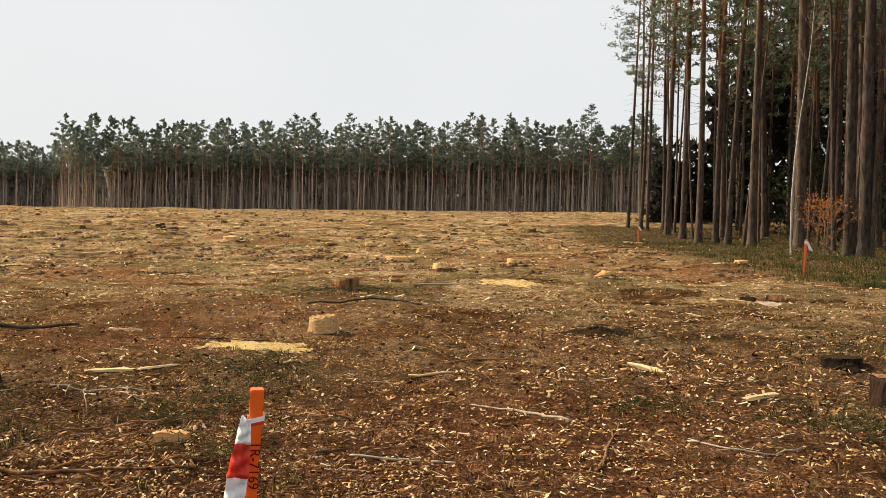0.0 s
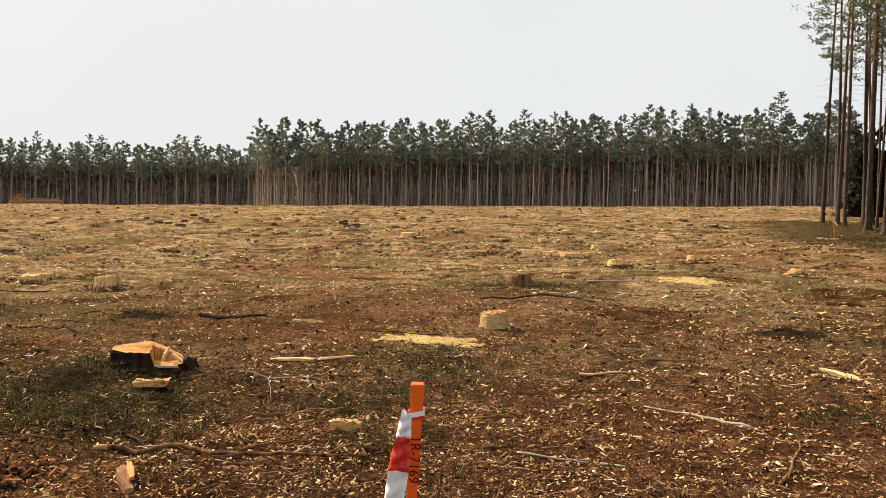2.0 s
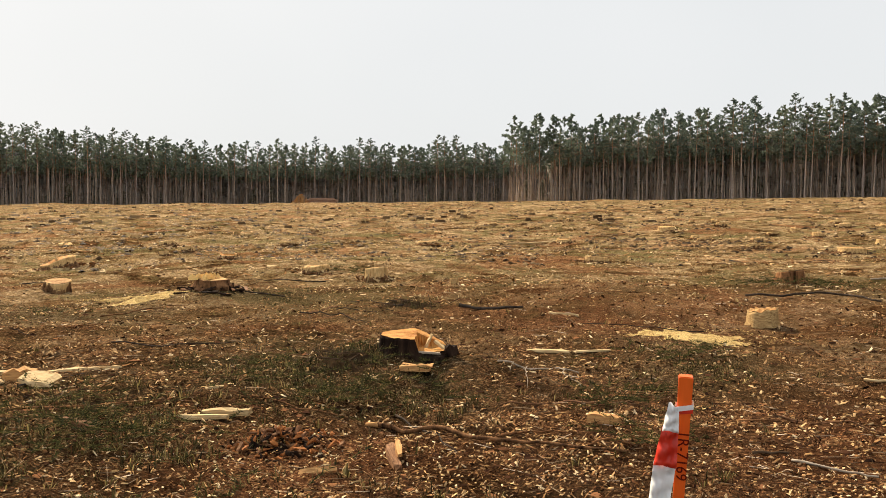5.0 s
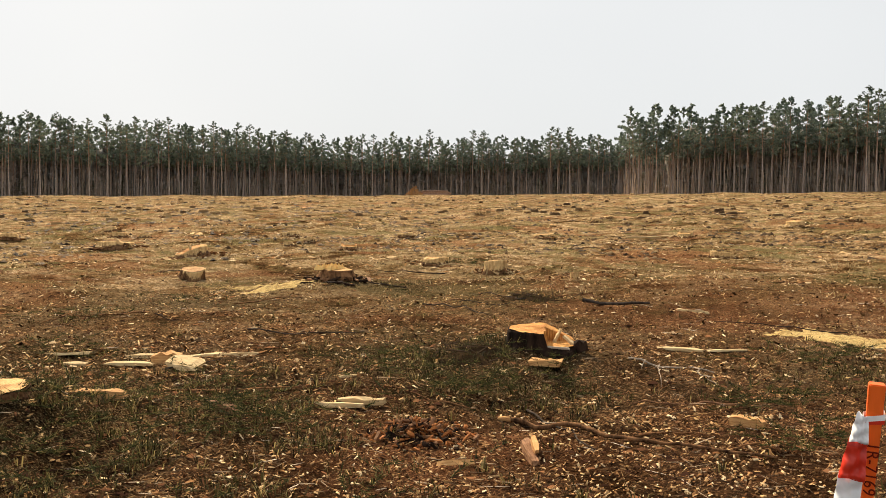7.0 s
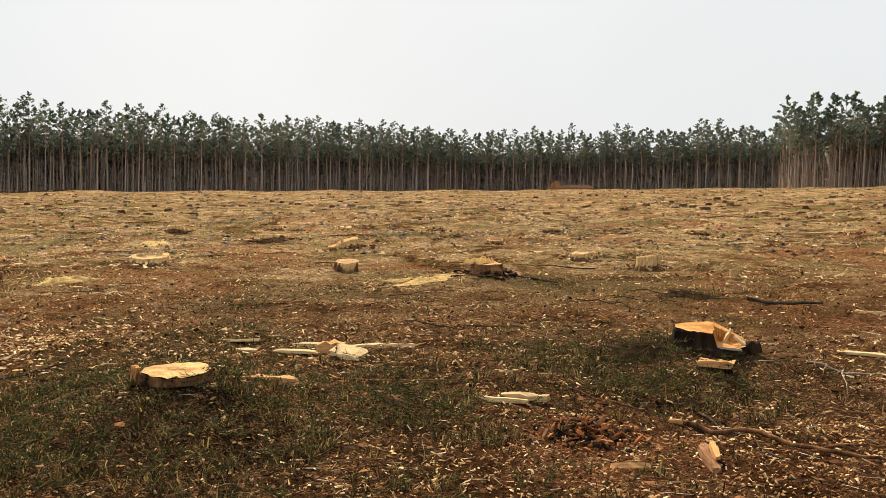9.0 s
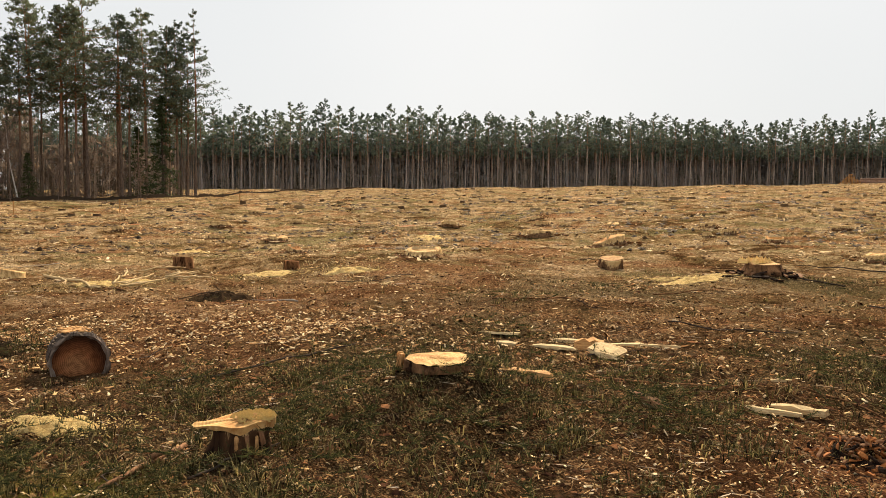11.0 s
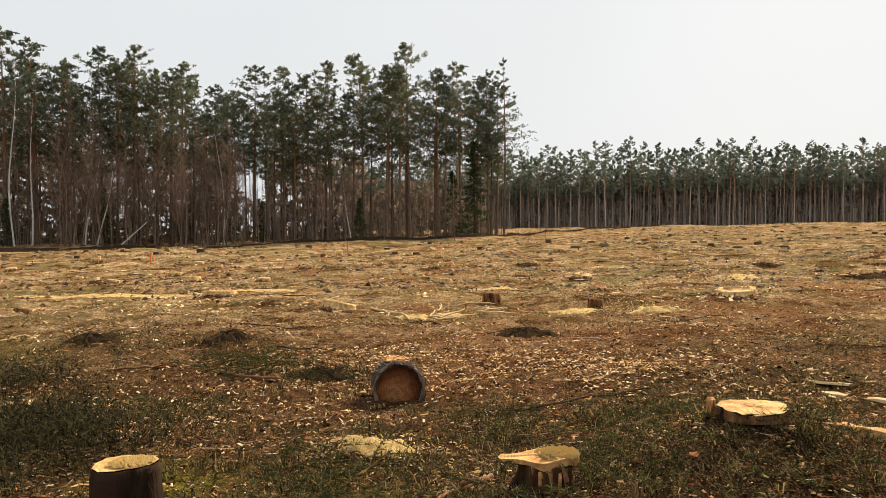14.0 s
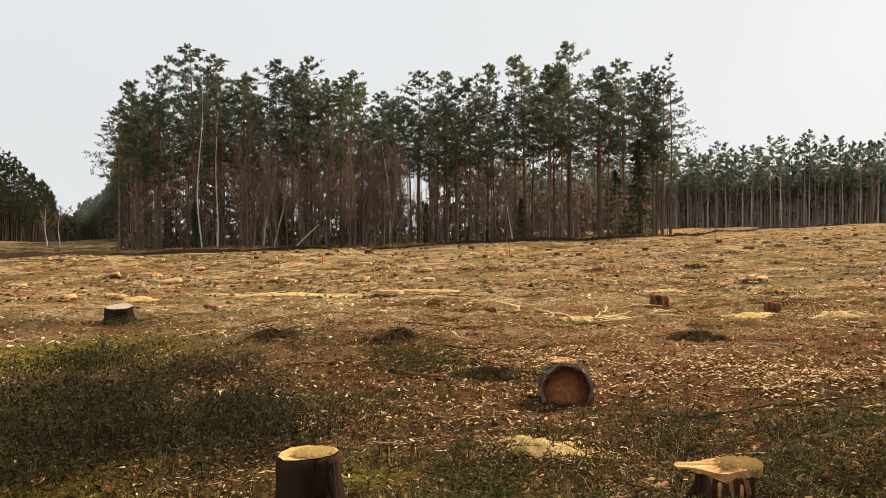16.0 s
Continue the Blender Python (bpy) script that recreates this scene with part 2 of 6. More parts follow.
def bark_material(name, low, high, orange_from, orange_to, orange=(0.30, 0.115, 0.042)):
    m = Nodes(name, 0.95, 0.04)
    at = m.where((1, 1, 0.22))
    n, f = m.noise(9, 5, at, 0.7, 0.6), m.noise(38, 4, at)
    base = m.ramp(n, (0.36, low), (0.62, high))
    if orange_to:
        z = m.add("ShaderNodeSeparateXYZ", Vector=m.where()).outputs[2]
        rise = m.add("ShaderNodeMapRange", Value=z)
        rise.inputs[1].default_value, rise.inputs[2].default_value = orange_from, orange_to
        base = m.mix(rise.outputs[0], base, m.mix(f, orange, tuple(0.6 * c for c in orange)))
    tint = m.ramp(m.each(), (0.0, (0.72, 0.72, 0.74)), (1.0, (1.15, 1.08, 1.0)))
    base = m.mix(1.0, base, tint, "MULTIPLY")
    return m.done(base, m.math("ADD", n, m.math("MULTIPLY", f, 0.3)), 0.9, 0.03)


def cut_wood_material(name="cut_wood", tone=1.1, hue=(1, 1, 1), way="Z"):
    m = Nodes(name, 0.8, 0.06)
    at = m.where()
    rings = m.add("ShaderNodeTexWave", Vector=at, Scale=16.0, Distortion=2.2, Detail=3.0)
    rings.wave_type, rings.rings_direction = "RINGS", way
    pale = tuple(tone * h * c for h, c in zip(hue, (0.66, 0.44, 0.20)))
    deep = tuple(tone * h * c for h, c in zip(hue, (0.56, 0.33, 0.13)))
    c = m.mix(rings.outputs[1], deep, pale)
    stain = m.ramp(m.noise(7, 5, at, 0.7), (0.35, (0.55, 0.42, 0.34)), (0.6, (1, 1, 1)))
    c = m.mix(1.0, c, stain, "MULTIPLY")
    c = m.mix(1.0, c, m.ramp(m.each(), (0, (0.8, 0.76, 0.72)), (1, (1.1, 1.1, 1.06))), "MULTIPLY")
    return m.done(c, m.noise(45, 4, at), 0.5, 0.01)


def field_stump_material(name, low, high, from_z):
    """The side of a machine-cut stump: bark below, torn and peeled pale wood above."""
    m = Nodes(name, 0.9, 0.03)
    n = m.noise(7, 5, m.where((1, 1, 0.35)), 0.7, 0.5)
    bark = m.ramp(n, (0.36, low), (0.64, high))
    wood = m.ramp(m.noise(14, 5, m.where((1, 1, 0.15)), 0.65), (0.34, (0.34, 0.19, 0.075)), (0.6, (0.72, 0.50, 0.23)))
    z = m.add("ShaderNodeSeparateXYZ", Vector=m.where()).outputs[2]
    edge = m.math("ADD", z, m.math("MULTIPLY", m.math("SUBTRACT", n, 0.3), 0.9))
    c = m.mix(m.ramp(edge, (from_z, (0, 0, 0)), (from_z + 0.06, (1, 1, 1))), bark, wood)
    return m.done(c, n, 0.8, 0.03)


def log_end_material():
    """The end of an old log: dark round the edge, a paler heart, faint rings and cracks."""
    m = Nodes("aged_log_end", 0.85, 0.04)
    at = m.where()
    far = m.add("ShaderNodeVectorMath", Vector=m.mix(0.06, at, m.add("ShaderNodeTexNoise", Vector=at, Scale=14.0).outputs[1], "ADD"))
    far.operation = "LENGTH"
    c = m.ramp(far.outputs["Value"], (0.06, (0.36, 0.17, 0.075)), (0.13, (0.27, 0.105, 0.042)), (0.18, (0.13, 0.048, 0.02)), (0.23, (0.055, 0.024, 0.012)))
    rings = m.add("ShaderNodeTexWave", Vector=at, Scale=22.0, Distortion=2.0, Detail=3.0)
    rings.wave_type, rings.rings_direction = "RINGS", "X"
    c = m.mix(1.0, c, m.ramp(rings.outputs[1], (0.2, (0.7, 0.68, 0.66)), (0.8, (1.1, 1.1, 1.1))), "MULTIPLY")
    c = m.mix(1.0, c, m.ramp(m.noise(24, 5, at, 0.7), (0.35, (0.55, 0.52, 0.5)), (0.6, (1.1, 1.1, 1.1))), "MULTIPLY")
    return m.done(c, m.noise(60, 4, at), 0.5, 0.01)


def split_wood_material(name="split_wood", a=(0.72, 0.55, 0.29), b=(0.46, 0.28, 0.11)):
    m = Nodes(name, 0.8, 0.06)
    at = m.where((1, 14, 14))
    n = m.noise(5, 5, at, 0.65)
    return m.done(m.mix(m.ramp(n, (0.35, (0, 0, 0)), (0.7, (1, 1, 1))), a, b), n, 0.5, 0.01)


def sawdust_material():
    m = Nodes("fresh_sawdust", 1.0, 0.0)
    at = m.where()
    g = m.noise(110, 3, at, 0.8)
    c = m.ramp(g, (0.36, (0.32, 0.19, 0.065)), (0.52, (0.76, 0.55, 0.23)), (0.68, (0.95, 0.78, 0.42)))
    c = m.mix(m.ramp(m.noise(9, 4, at), (0.48, (0, 0, 0)), (0.62, (0.6, 0.6, 0.6))), c, m.mix(g, (0.10, 0.05, 0.018), (0.46, 0.28, 0.10)))
    return m.done(c, g, 1.0, 0.02)


def leaf_material(name, dark, light, extra=None, thin=0.35):
    """Leaves and needles: light passes through them in part."""
    m = Nodes(name, 0.8, 0.05)
    c = m.ramp(m.island(), (0.0, dark), (0.7, light), (1.0, extra or light))
    c = m.mix(1.0, c, m.ramp(m.each(), (0, (0.75, 0.8, 0.85)), (1, (1.2, 1.15, 1.0))), "MULTIPLY")
    m.done(c)
    if thin:
        glow = m.add("ShaderNodeBsdfTranslucent", Color=c)
        both = m.add("ShaderNodeMixShader", Fac=thin)
        m.t.links.new(m.bsdf.outputs[0], both.inputs[1])
        m.t.links.new(glow.outputs[0], both.inputs[2])
        m.t.links.new(both.outputs[0], m.t.nodes["Material Output"].inputs[0])
    return m.mat


def paint_material(name, colour, rough=0.5, wear=0.25):
    m = Nodes(name, rough, 0.4)
    at = m.where((6, 6, 1.2))
    n = m.noise(6, 5, at, 0.7)
    dirt = tuple(0.55 * c for c in colour)
    return m.done(m.mix(m.ramp(n, (0.45, (0, 0, 0)), (0.8, (wear, wear, wear))), colour, dirt), n, 0.15, 0.01)


def plain(name, colour, rough=0.8, vary=0.35, scale=6.0):
    m = Nodes(name, rough, 0.0)
    n = m.noise(scale, 5, m.where(), 0.7)
    return m.done(m.mix(n, colour, tuple(vary * c for c in colour)), n, 0.4, 0.02)


def birch_material():
    m = Nodes("birch_bark", 0.7, 0.3)
    bands = m.noise(4, 4, m.where((3, 3, 9)), 0.6)
    c = m.ramp(bands, (0.36, (0.04, 0.035, 0.03)), (0.44, (0.5, 0.47, 0.42)), (0.7, (0.66, 0.63, 0.58)))
    return m.done(c, bands, 0.2, 0.01)


FLOOR, LITTER = ground_material(), litter_material()
CHIPS, BARK_BITS, TWIGS, LEAFY = chip_material(), bark_bit_material(), twig_material(), leafy_material()
PINE_BARK = bark_material("pine_bark", (0.036, 0.028, 0.023), (0.135, 0.105, 0.083), 9.0, 17.0, (0.28, 0.13, 0.06))
BLOCK_BARK = bark_material("grown_pine_bark", (0.075, 0.058, 0.047), (0.23, 0.17, 0.13), 6.0, 14.0, (0.32, 0.14, 0.065))
# Bark of the far pines: distance haze is put into the paler colour.
FAR_BARK = bark_material("haze_paled_pine_bark", (0.26, 0.215, 0.19), (0.55, 0.46, 0.40), 7.0, 15.0, (0.40, 0.22, 0.13))
DARK_BARK = bark_material("stump_bark", (0.007, 0.005, 0.004), (0.05, 0.03, 0.02), 0, 0)
GREY_BARK = bark_material("log_bark", (0.03, 0.021, 0.016), (0.20, 0.15, 0.115), 0, 0)
SPRUCE_BARK = bark_material("spruce_bark", (0.03, 0.024, 0.02), (0.09, 0.07, 0.055), 0, 0)
SAPLING_BARK = bark_material("sapling_bark", (0.13, 0.09, 0.068), (0.30, 0.22, 0.17), 0, 0)
BROWN_BARK = bark_material("torn_stump_bark", (0.024, 0.011, 0.006), (0.34, 0.175, 0.08), 0, 0)
STRIPPED_BARK = bark_material("stripped_logs", (0.26, 0.15, 0.10), (0.55, 0.36, 0.25), 0, 0)
BIRCH = birch_material()
CUT = cut_wood_material()
CUT_ORANGE = cut_wood_material("resinous_cut_wood", 0.92, (1.0, 0.80, 0.58))
CUT_OLD = cut_wood_material("darkened_cut_wood", 0.55, (1.0, 0.66, 0.44))
CUT_LOG = log_end_material()
PEELED_TOP = field_stump_material("half_peeled_stump", (0.04, 0.02, 0.011), (0.28, 0.155, 0.075), 0.37)
SLANT_SIDE = field_stump_material("resinous_torn_side", (0.012, 0.007, 0.005), (0.10, 0.05, 0.024), 0.37)
TORN_SIDE = field_stump_material("torn_stump_side", (0.05, 0.026, 0.014), (0.34, 0.19, 0.09), 0.25)
FLAKY_BARK = bark_material("flaky_log_bark", (0.016, 0.012, 0.010), (0.27, 0.215, 0.175), 0, 0)
SPLIT = split_wood_material("split_wood", (0.70, 0.53, 0.29), (0.38, 0.235, 0.10))
SPLIT_ORANGE = split_wood_material("fresh_orange_wood", (0.62, 0.36, 0.145), (0.30, 0.13, 0.048))
SPLIT_GREY = split_wood_material("bleached_wood", (0.50, 0.42, 0.33), (0.24, 0.175, 0.12))
PALE_SIDE = split_wood_material("torn_pale_side", (0.66, 0.46, 0.21), (0.22, 0.115, 0.045))
TORN_YELLOW = split_wood_material("torn_yellow_wood", (0.90, 0.62, 0.24), (0.62, 0.34, 0.10))
RED_BARK = split_wood_material("red_inner_bark", (0.33, 0.17, 0.085), (0.085, 0.038, 0.019))
ROTTEN = split_wood_material("rotten_wood", (0.44, 0.17, 0.05), (0.13, 0.042, 0.016))
SAWDUST = sawdust_material()
CRUMBS = plain("fresh_crumbs", (0.80, 0.57, 0.22), 1.0, 0.35, 60)
NEEDLES = leaf_material("pine_needles", (0.085, 0.10, 0.074), (0.135, 0.158, 0.108), (0.19, 0.21, 0.14))
# Far needles are paled and evened out to carry the haze in their colour.
FAR_NEEDLES = leaf_material("haze_paled_pine_needles", (0.125, 0.155, 0.128), (0.16, 0.195, 0.155), (0.19, 0.225, 0.175))
SPRUCE = leaf_material("spruce_needles", (0.03, 0.042, 0.02), (0.085, 0.10, 0.045))
# Darker copy of the spruce needles, with shade put into the colour.
SHADE_SPRUCE = leaf_material("shade_darkened_needles", (0.016, 0.02, 0.011), (0.042, 0.046, 0.024))
BROWN_LEAF = leaf_material("beech_leaves", (0.22, 0.075, 0.02), (0.42, 0.17, 0.045))
GRASS = leaf_material("forest_grass", (0.008, 0.007, 0.003), (0.10, 0.082, 0.029), (0.44, 0.33, 0.135))
STRAW = leaf_material("dry_grass", (0.22, 0.14, 0.06), (0.52, 0.38, 0.19), (0.78, 0.63, 0.37))
EDGE_GRASS = leaf_material("shaded_edge_grass", (0.016, 0.022, 0.007), (0.06, 0.072, 0.02), (0.11, 0.11, 0.035))
HEATHER = leaf_material("heather", (0.010, 0.009, 0.005), (0.055, 0.047, 0.021), (0.14, 0.11, 0.048))
BRUSH = leaf_material("cut_pine_brush", (0.010, 0.013, 0.006), (0.052, 0.058, 0.024), (0.19, 0.16, 0.065))
# Hedge behind the far woods: haze over the dark gaps is painted in.
HAZED_BACKDROP = leaf_material("deep_woods", (0.26, 0.245, 0.235), (0.44, 0.42, 0.405))
TURF = leaf_material("torn_turf", (0.014, 0.008, 0.005), (0.11, 0.062, 0.028), (0.28, 0.18, 0.085), 0.0)
# Near-black foliage: shade between the trunks is put into the colour.
SHADED_WOODS = leaf_material("shaded_woods_foliage", (0.02, 0.019, 0.014), (0.05, 0.047, 0.034))
YOUNG_GROWTH = leaf_material("shaded_young_growth", (0.085, 0.076, 0.058), (0.18, 0.158, 0.12))
# Far stems and young spruces: their light tone has haze painted into it.
FAR_STEM = leaf_material("haze_paled_stems", (0.17, 0.135, 0.115), (0.38, 0.30, 0.26), (0.54, 0.44, 0.38), 0.0)
FAR_SPRUCE = leaf_material("haze_paled_young_growth", (0.10, 0.105, 0.085), (0.19, 0.185, 0.15))
BRUSHWOOD = leaf_material("bare_brushwood", (0.17, 0.128, 0.10), (0.33, 0.255, 0.205))
STUMP_SIDE = leaf_material("stump_sides", (0.10, 0.055, 0.03), (0.36, 0.22, 0.105), (0.66, 0.46, 0.22))
HEAP_EARTH = plain("heaped_turf", (0.075, 0.046, 0.025), 0.95, 0.12, 14)
EARTH = plain("dark_earth", (0.05, 0.034, 0.022), 0.95, 0.4, 8)
ORANGE = paint_material("orange_paint", (0.86, 0.14, 0.012))
RED = paint_material("red_tape", (0.62, 0.035, 0.015), 0.35, 0.2)
WHITE = paint_material("white_tape", (0.82, 0.82, 0.82), 0.35, 0.1)
INK = plain("dark_red_ink", (0.16, 0.02, 0.01), 0.6, 0.7)


# ---------------------------------------------------------------- mesh helpers
def link_mesh(name, data, material, parent=None, label="", smooth=False):
    """One mesh object from (vertices, faces) or a bmesh."""
    me = bpy.data.meshes.new(name)
    if isinstance(data, bmesh.types.BMesh):
        data.to_mesh(me)
        data.free()
    else:
        v, f = data
        me.from_pydata([tuple(p) for p in v], [], [tuple(q) for q in f])
    me.materials.append(material)
    if smooth:
        me.polygons.foreach_set("use_smooth", [True] * len(me.polygons))
    ob = new(name, me)
    if parent:
        ob.parent = parent
    if label:
        tagged(ob, label)
    return ob


def big_mesh(name, v, quads, tris, material, label, category):
    """One large mesh of kind stuff from arrays of corners, quads and triangles."""
    v = np.asarray(v, np.float32).reshape(-1, 3)
    quads, tris = np.asarray(quads, np.int32).reshape(-1, 4), np.asarray(tris, np.int32).reshape(-1, 3)
    me = bpy.data.meshes.new(name)
    me.vertices.add(len(v))
    me.vertices.foreach_set("co", v.ravel())
    loops = np.concatenate([quads.ravel(), tris.ravel()])
    me.loops.add(len(loops))
    me.loops.foreach_set("vertex_index", loops)
    starts = np.concatenate([np.arange(len(quads)) * 4, len(quads) * 4 + np.arange(len(tris)) * 3]).astype(np.int32)
    me.polygons.add(len(starts))
    me.polygons.foreach_set("loop_start", starts)
    me.update(calc_edges=True)
    me.validate()
    me.materials.append(material)
    return tagged(new(name, me), label, category, kind="stuff")


def thing(name, m, label, category, group=""):
    ob = new(name)
    ob.empty_display_size = 0.2
    ob.matrix_world = m
    return tagged(ob, label, category, group)


def tube(path, radii, sides=6, wob=0.0, rng=None, cap=True):
    """Corners and faces of a tapered tube along a path."""
    path = [Vector(p) for p in path]
    v, f = [], []
    side = Vector((1, 0.13, 0.07))
    for i, p in enumerate(path):
        d = (path[min(i + 1, len(path) - 1)] - path[max(i - 1, 0)]).normalized()
        side = (side - d * side.dot(d)).normalized()
        up = d.cross(side)
        for k in range(sides):
            a = 2 * math.pi * k / sides
            r = radii[i] * (1 + (rng.uniform(-wob, wob) if rng else 0))
            v.append(p + side * (r * math.cos(a)) + up * (r * math.sin(a)))
    for i in range(len(path) - 1):
        for k in range(sides):
            k2 = (k + 1) % sides
            f.append((i * sides + k, i * sides + k2, (i + 1) * sides + k2, (i + 1) * sides + k))
    if cap:
        f.append(tuple(range(sides - 1, -1, -1)))
        f.append(tuple((len(path) - 1) * sides + k for k in range(sides)))
    return v, f


def join(*meshes):
    v, f = [], []
    for mv, mf in meshes:
        n = len(v)
        v += list(mv)
        f += [tuple(i + n for i in q) for q in mf]
    return v, f


def polar(b, d):
    """A point d metres off at bearing b, degrees to the left of north, from where the camera stands."""
    return -0.7 - d * math.sin(radians(b)), 1.05 + d * math.cos(radians(b))


def on_ground(x, y, rz=0.0, sink=0.0):
    return pose(x, y, gz(x, y) - sink, 0, 0, rz)


def blob(x, y, spots, reach):
    """How near (0 to 1) a place is to one of some spots."""
    return max(math.exp(-((x - a) ** 2 + (y - b) ** 2) / (2 * reach * reach)) for a, b in spots)


# ---------------------------------------------------------------- the ground
def build_ground():
    fine = np.linspace(-36, 136, 470)
    coarse = np.linspace(136, 324, 60)[1:-1]
    ang = np.radians(np.concatenate([fine, coarse]))
    radii = [0.05, 0.5, 1.0, 1.4, 1.8]
    while radii[-1] < 2500:
        r = radii[-1]
        radii.append(r + max(0.06, r * 0.014) * (1 if r < 60 else 3 if r < 250 else 12))
    n, k = len(radii), len(ang)
    v = np.zeros((n, k, 3), np.float32)
    straw, rust, green, moss = (np.zeros((n, k), np.float32) for _ in range(4))
    for i, r in enumerate(radii):
        for j, a in enumerate(ang):
            x, y = -0.7 - r * math.sin(a), 1.05 + r * math.cos(a)
            rough = 0.016 * noise.noise((x * 14, y * 14, 3)) if r < 26 else 0.0
            v[i, j] = x, y, gz(x, y) + rough
    X, Y = v[..., 0], v[..., 1]
    R = np.hypot(X + 0.7, Y - 1.05)
    # dry grass and chips over the open field, greener towards the woods and where brush lies
    straw[:] = 0.06 + np.clip((R - 6.5) / 17, 0, 1) ** 0.8 * 0.94
    wood = np.clip((X - 7.5) / 5, 0, 1) * np.clip((85 - Y) / 12, 0, 1)
    straw *= 1 - wood
    for gx, gy in GREEN_SPOTS:
        d = np.hypot(X - gx, Y - gy)
        green[:] = np.maximum(green, 0.62 * np.exp(-(d / (0.55 + 0.045 * math.hypot(gx, gy))) ** 2))
    green[:] = np.maximum(green, wood * 0.9)
    for gx, gy, s in ((-7.5, -2.4, 2.2), (-5.6, 1.4, 1.6), (-5.9, 3.3, 1.2), (4.6, 7.5, 2.0), (-11, -5, 2.5)):
        green[:] = np.maximum(green, 0.6 * np.exp(-((X - gx) ** 2 + (Y - gy) ** 2) / (2 * s * s)))
    for gx, gy, s in ((-12.5, 3.2, 1.8), (-10.2, 0.6, 1.5), (-3.9, 5.1, 0.7), (-3.6, 13, 2.2), (0.5, 7.0, 1.6), (5, 29, 3.0)):
        rust[:] = np.maximum(rust, 0.4 * np.exp(-((X - gx) ** 2 + (Y - gy) ** 2) / (2 * s * s)))
    for gx, gy, q in ((-4.9, -1.4, 0.5), (-5.2, 0.35, 0.35), (-5.6, -2.4, 0.6), (-7.5, -4.2, 0.9), (-11.5, -5.6, 1.2), (-6.1, -0.2, 0.3), (-5.2, 1.0, 0.3)):
        moss[:] = np.maximum(moss, 1.0 * np.exp(-((X - gx) ** 2 + (Y - gy) ** 2) / (2 * q * q)))
    i, j = np.meshgrid(np.arange(n - 1), np.arange(k), indexing="ij")
    j2 = (j + 1) % k
    quads = np.stack([i * k + j, (i + 1) * k + j, (i + 1) * k + j2, i * k + j2], -1).reshape(-1, 4)
    ob = big_mesh("ground", v, quads, [], FLOOR, "bare forest soil littered with bark, needles and dry grass", "ground")
    ob["kind"] = "structure"
    me = ob.data
    for name, a in (("straw", straw), ("rust", rust), ("green", green), ("moss", moss)):
        me.attributes.new(name, "FLOAT", "POINT").data.foreach_set("value", a.ravel())
    me.polygons.foreach_set("use_smooth", [True] * len(me.polygons))


build_ground()


# ---------------------------------------------------------------- trees
TREND = Vector((0.017, 0.016, 1.0))


def leaf_quads(rng, centres, count, spread, flat, size, slim=0.4):
    """Small pointed leaves or needle sprays scattered round centres."""
    c = np.repeat(np.asarray(centres, float), count, axis=0)
    n = len(c)
    near = np.repeat(np.asarray(spread, float), count)[:, None] if np.ndim(spread) else spread
    p = rng.normal(0, 1, (n, 3))
    p *= (rng.uniform(0, 1, (n, 1)) ** 0.4) / np.linalg.norm(p, axis=1, keepdims=True)
    c = c + p * near * np.array([1.0, 1.0, flat])
    u = p + rng.normal(0, 0.6, (n, 3)) + np.array([0, 0, 0.25])
    u /= np.linalg.norm(u, axis=1, keepdims=True)
    w = np.cross(u, rng.normal(0, 1, (n, 3)))
    w /= np.linalg.norm(w, axis=1, keepdims=True) + 1e-6
    s = size * rng.uniform(0.6, 1.3, (n, 1))
    v = np.stack([c - u * s * 0.5, c + w * s * slim * 0.5, c + u * s * 0.6, c - w * s * slim * 0.5], 1).reshape(-1, 3)
    return v, np.arange(4 * n).reshape(-1, 4)


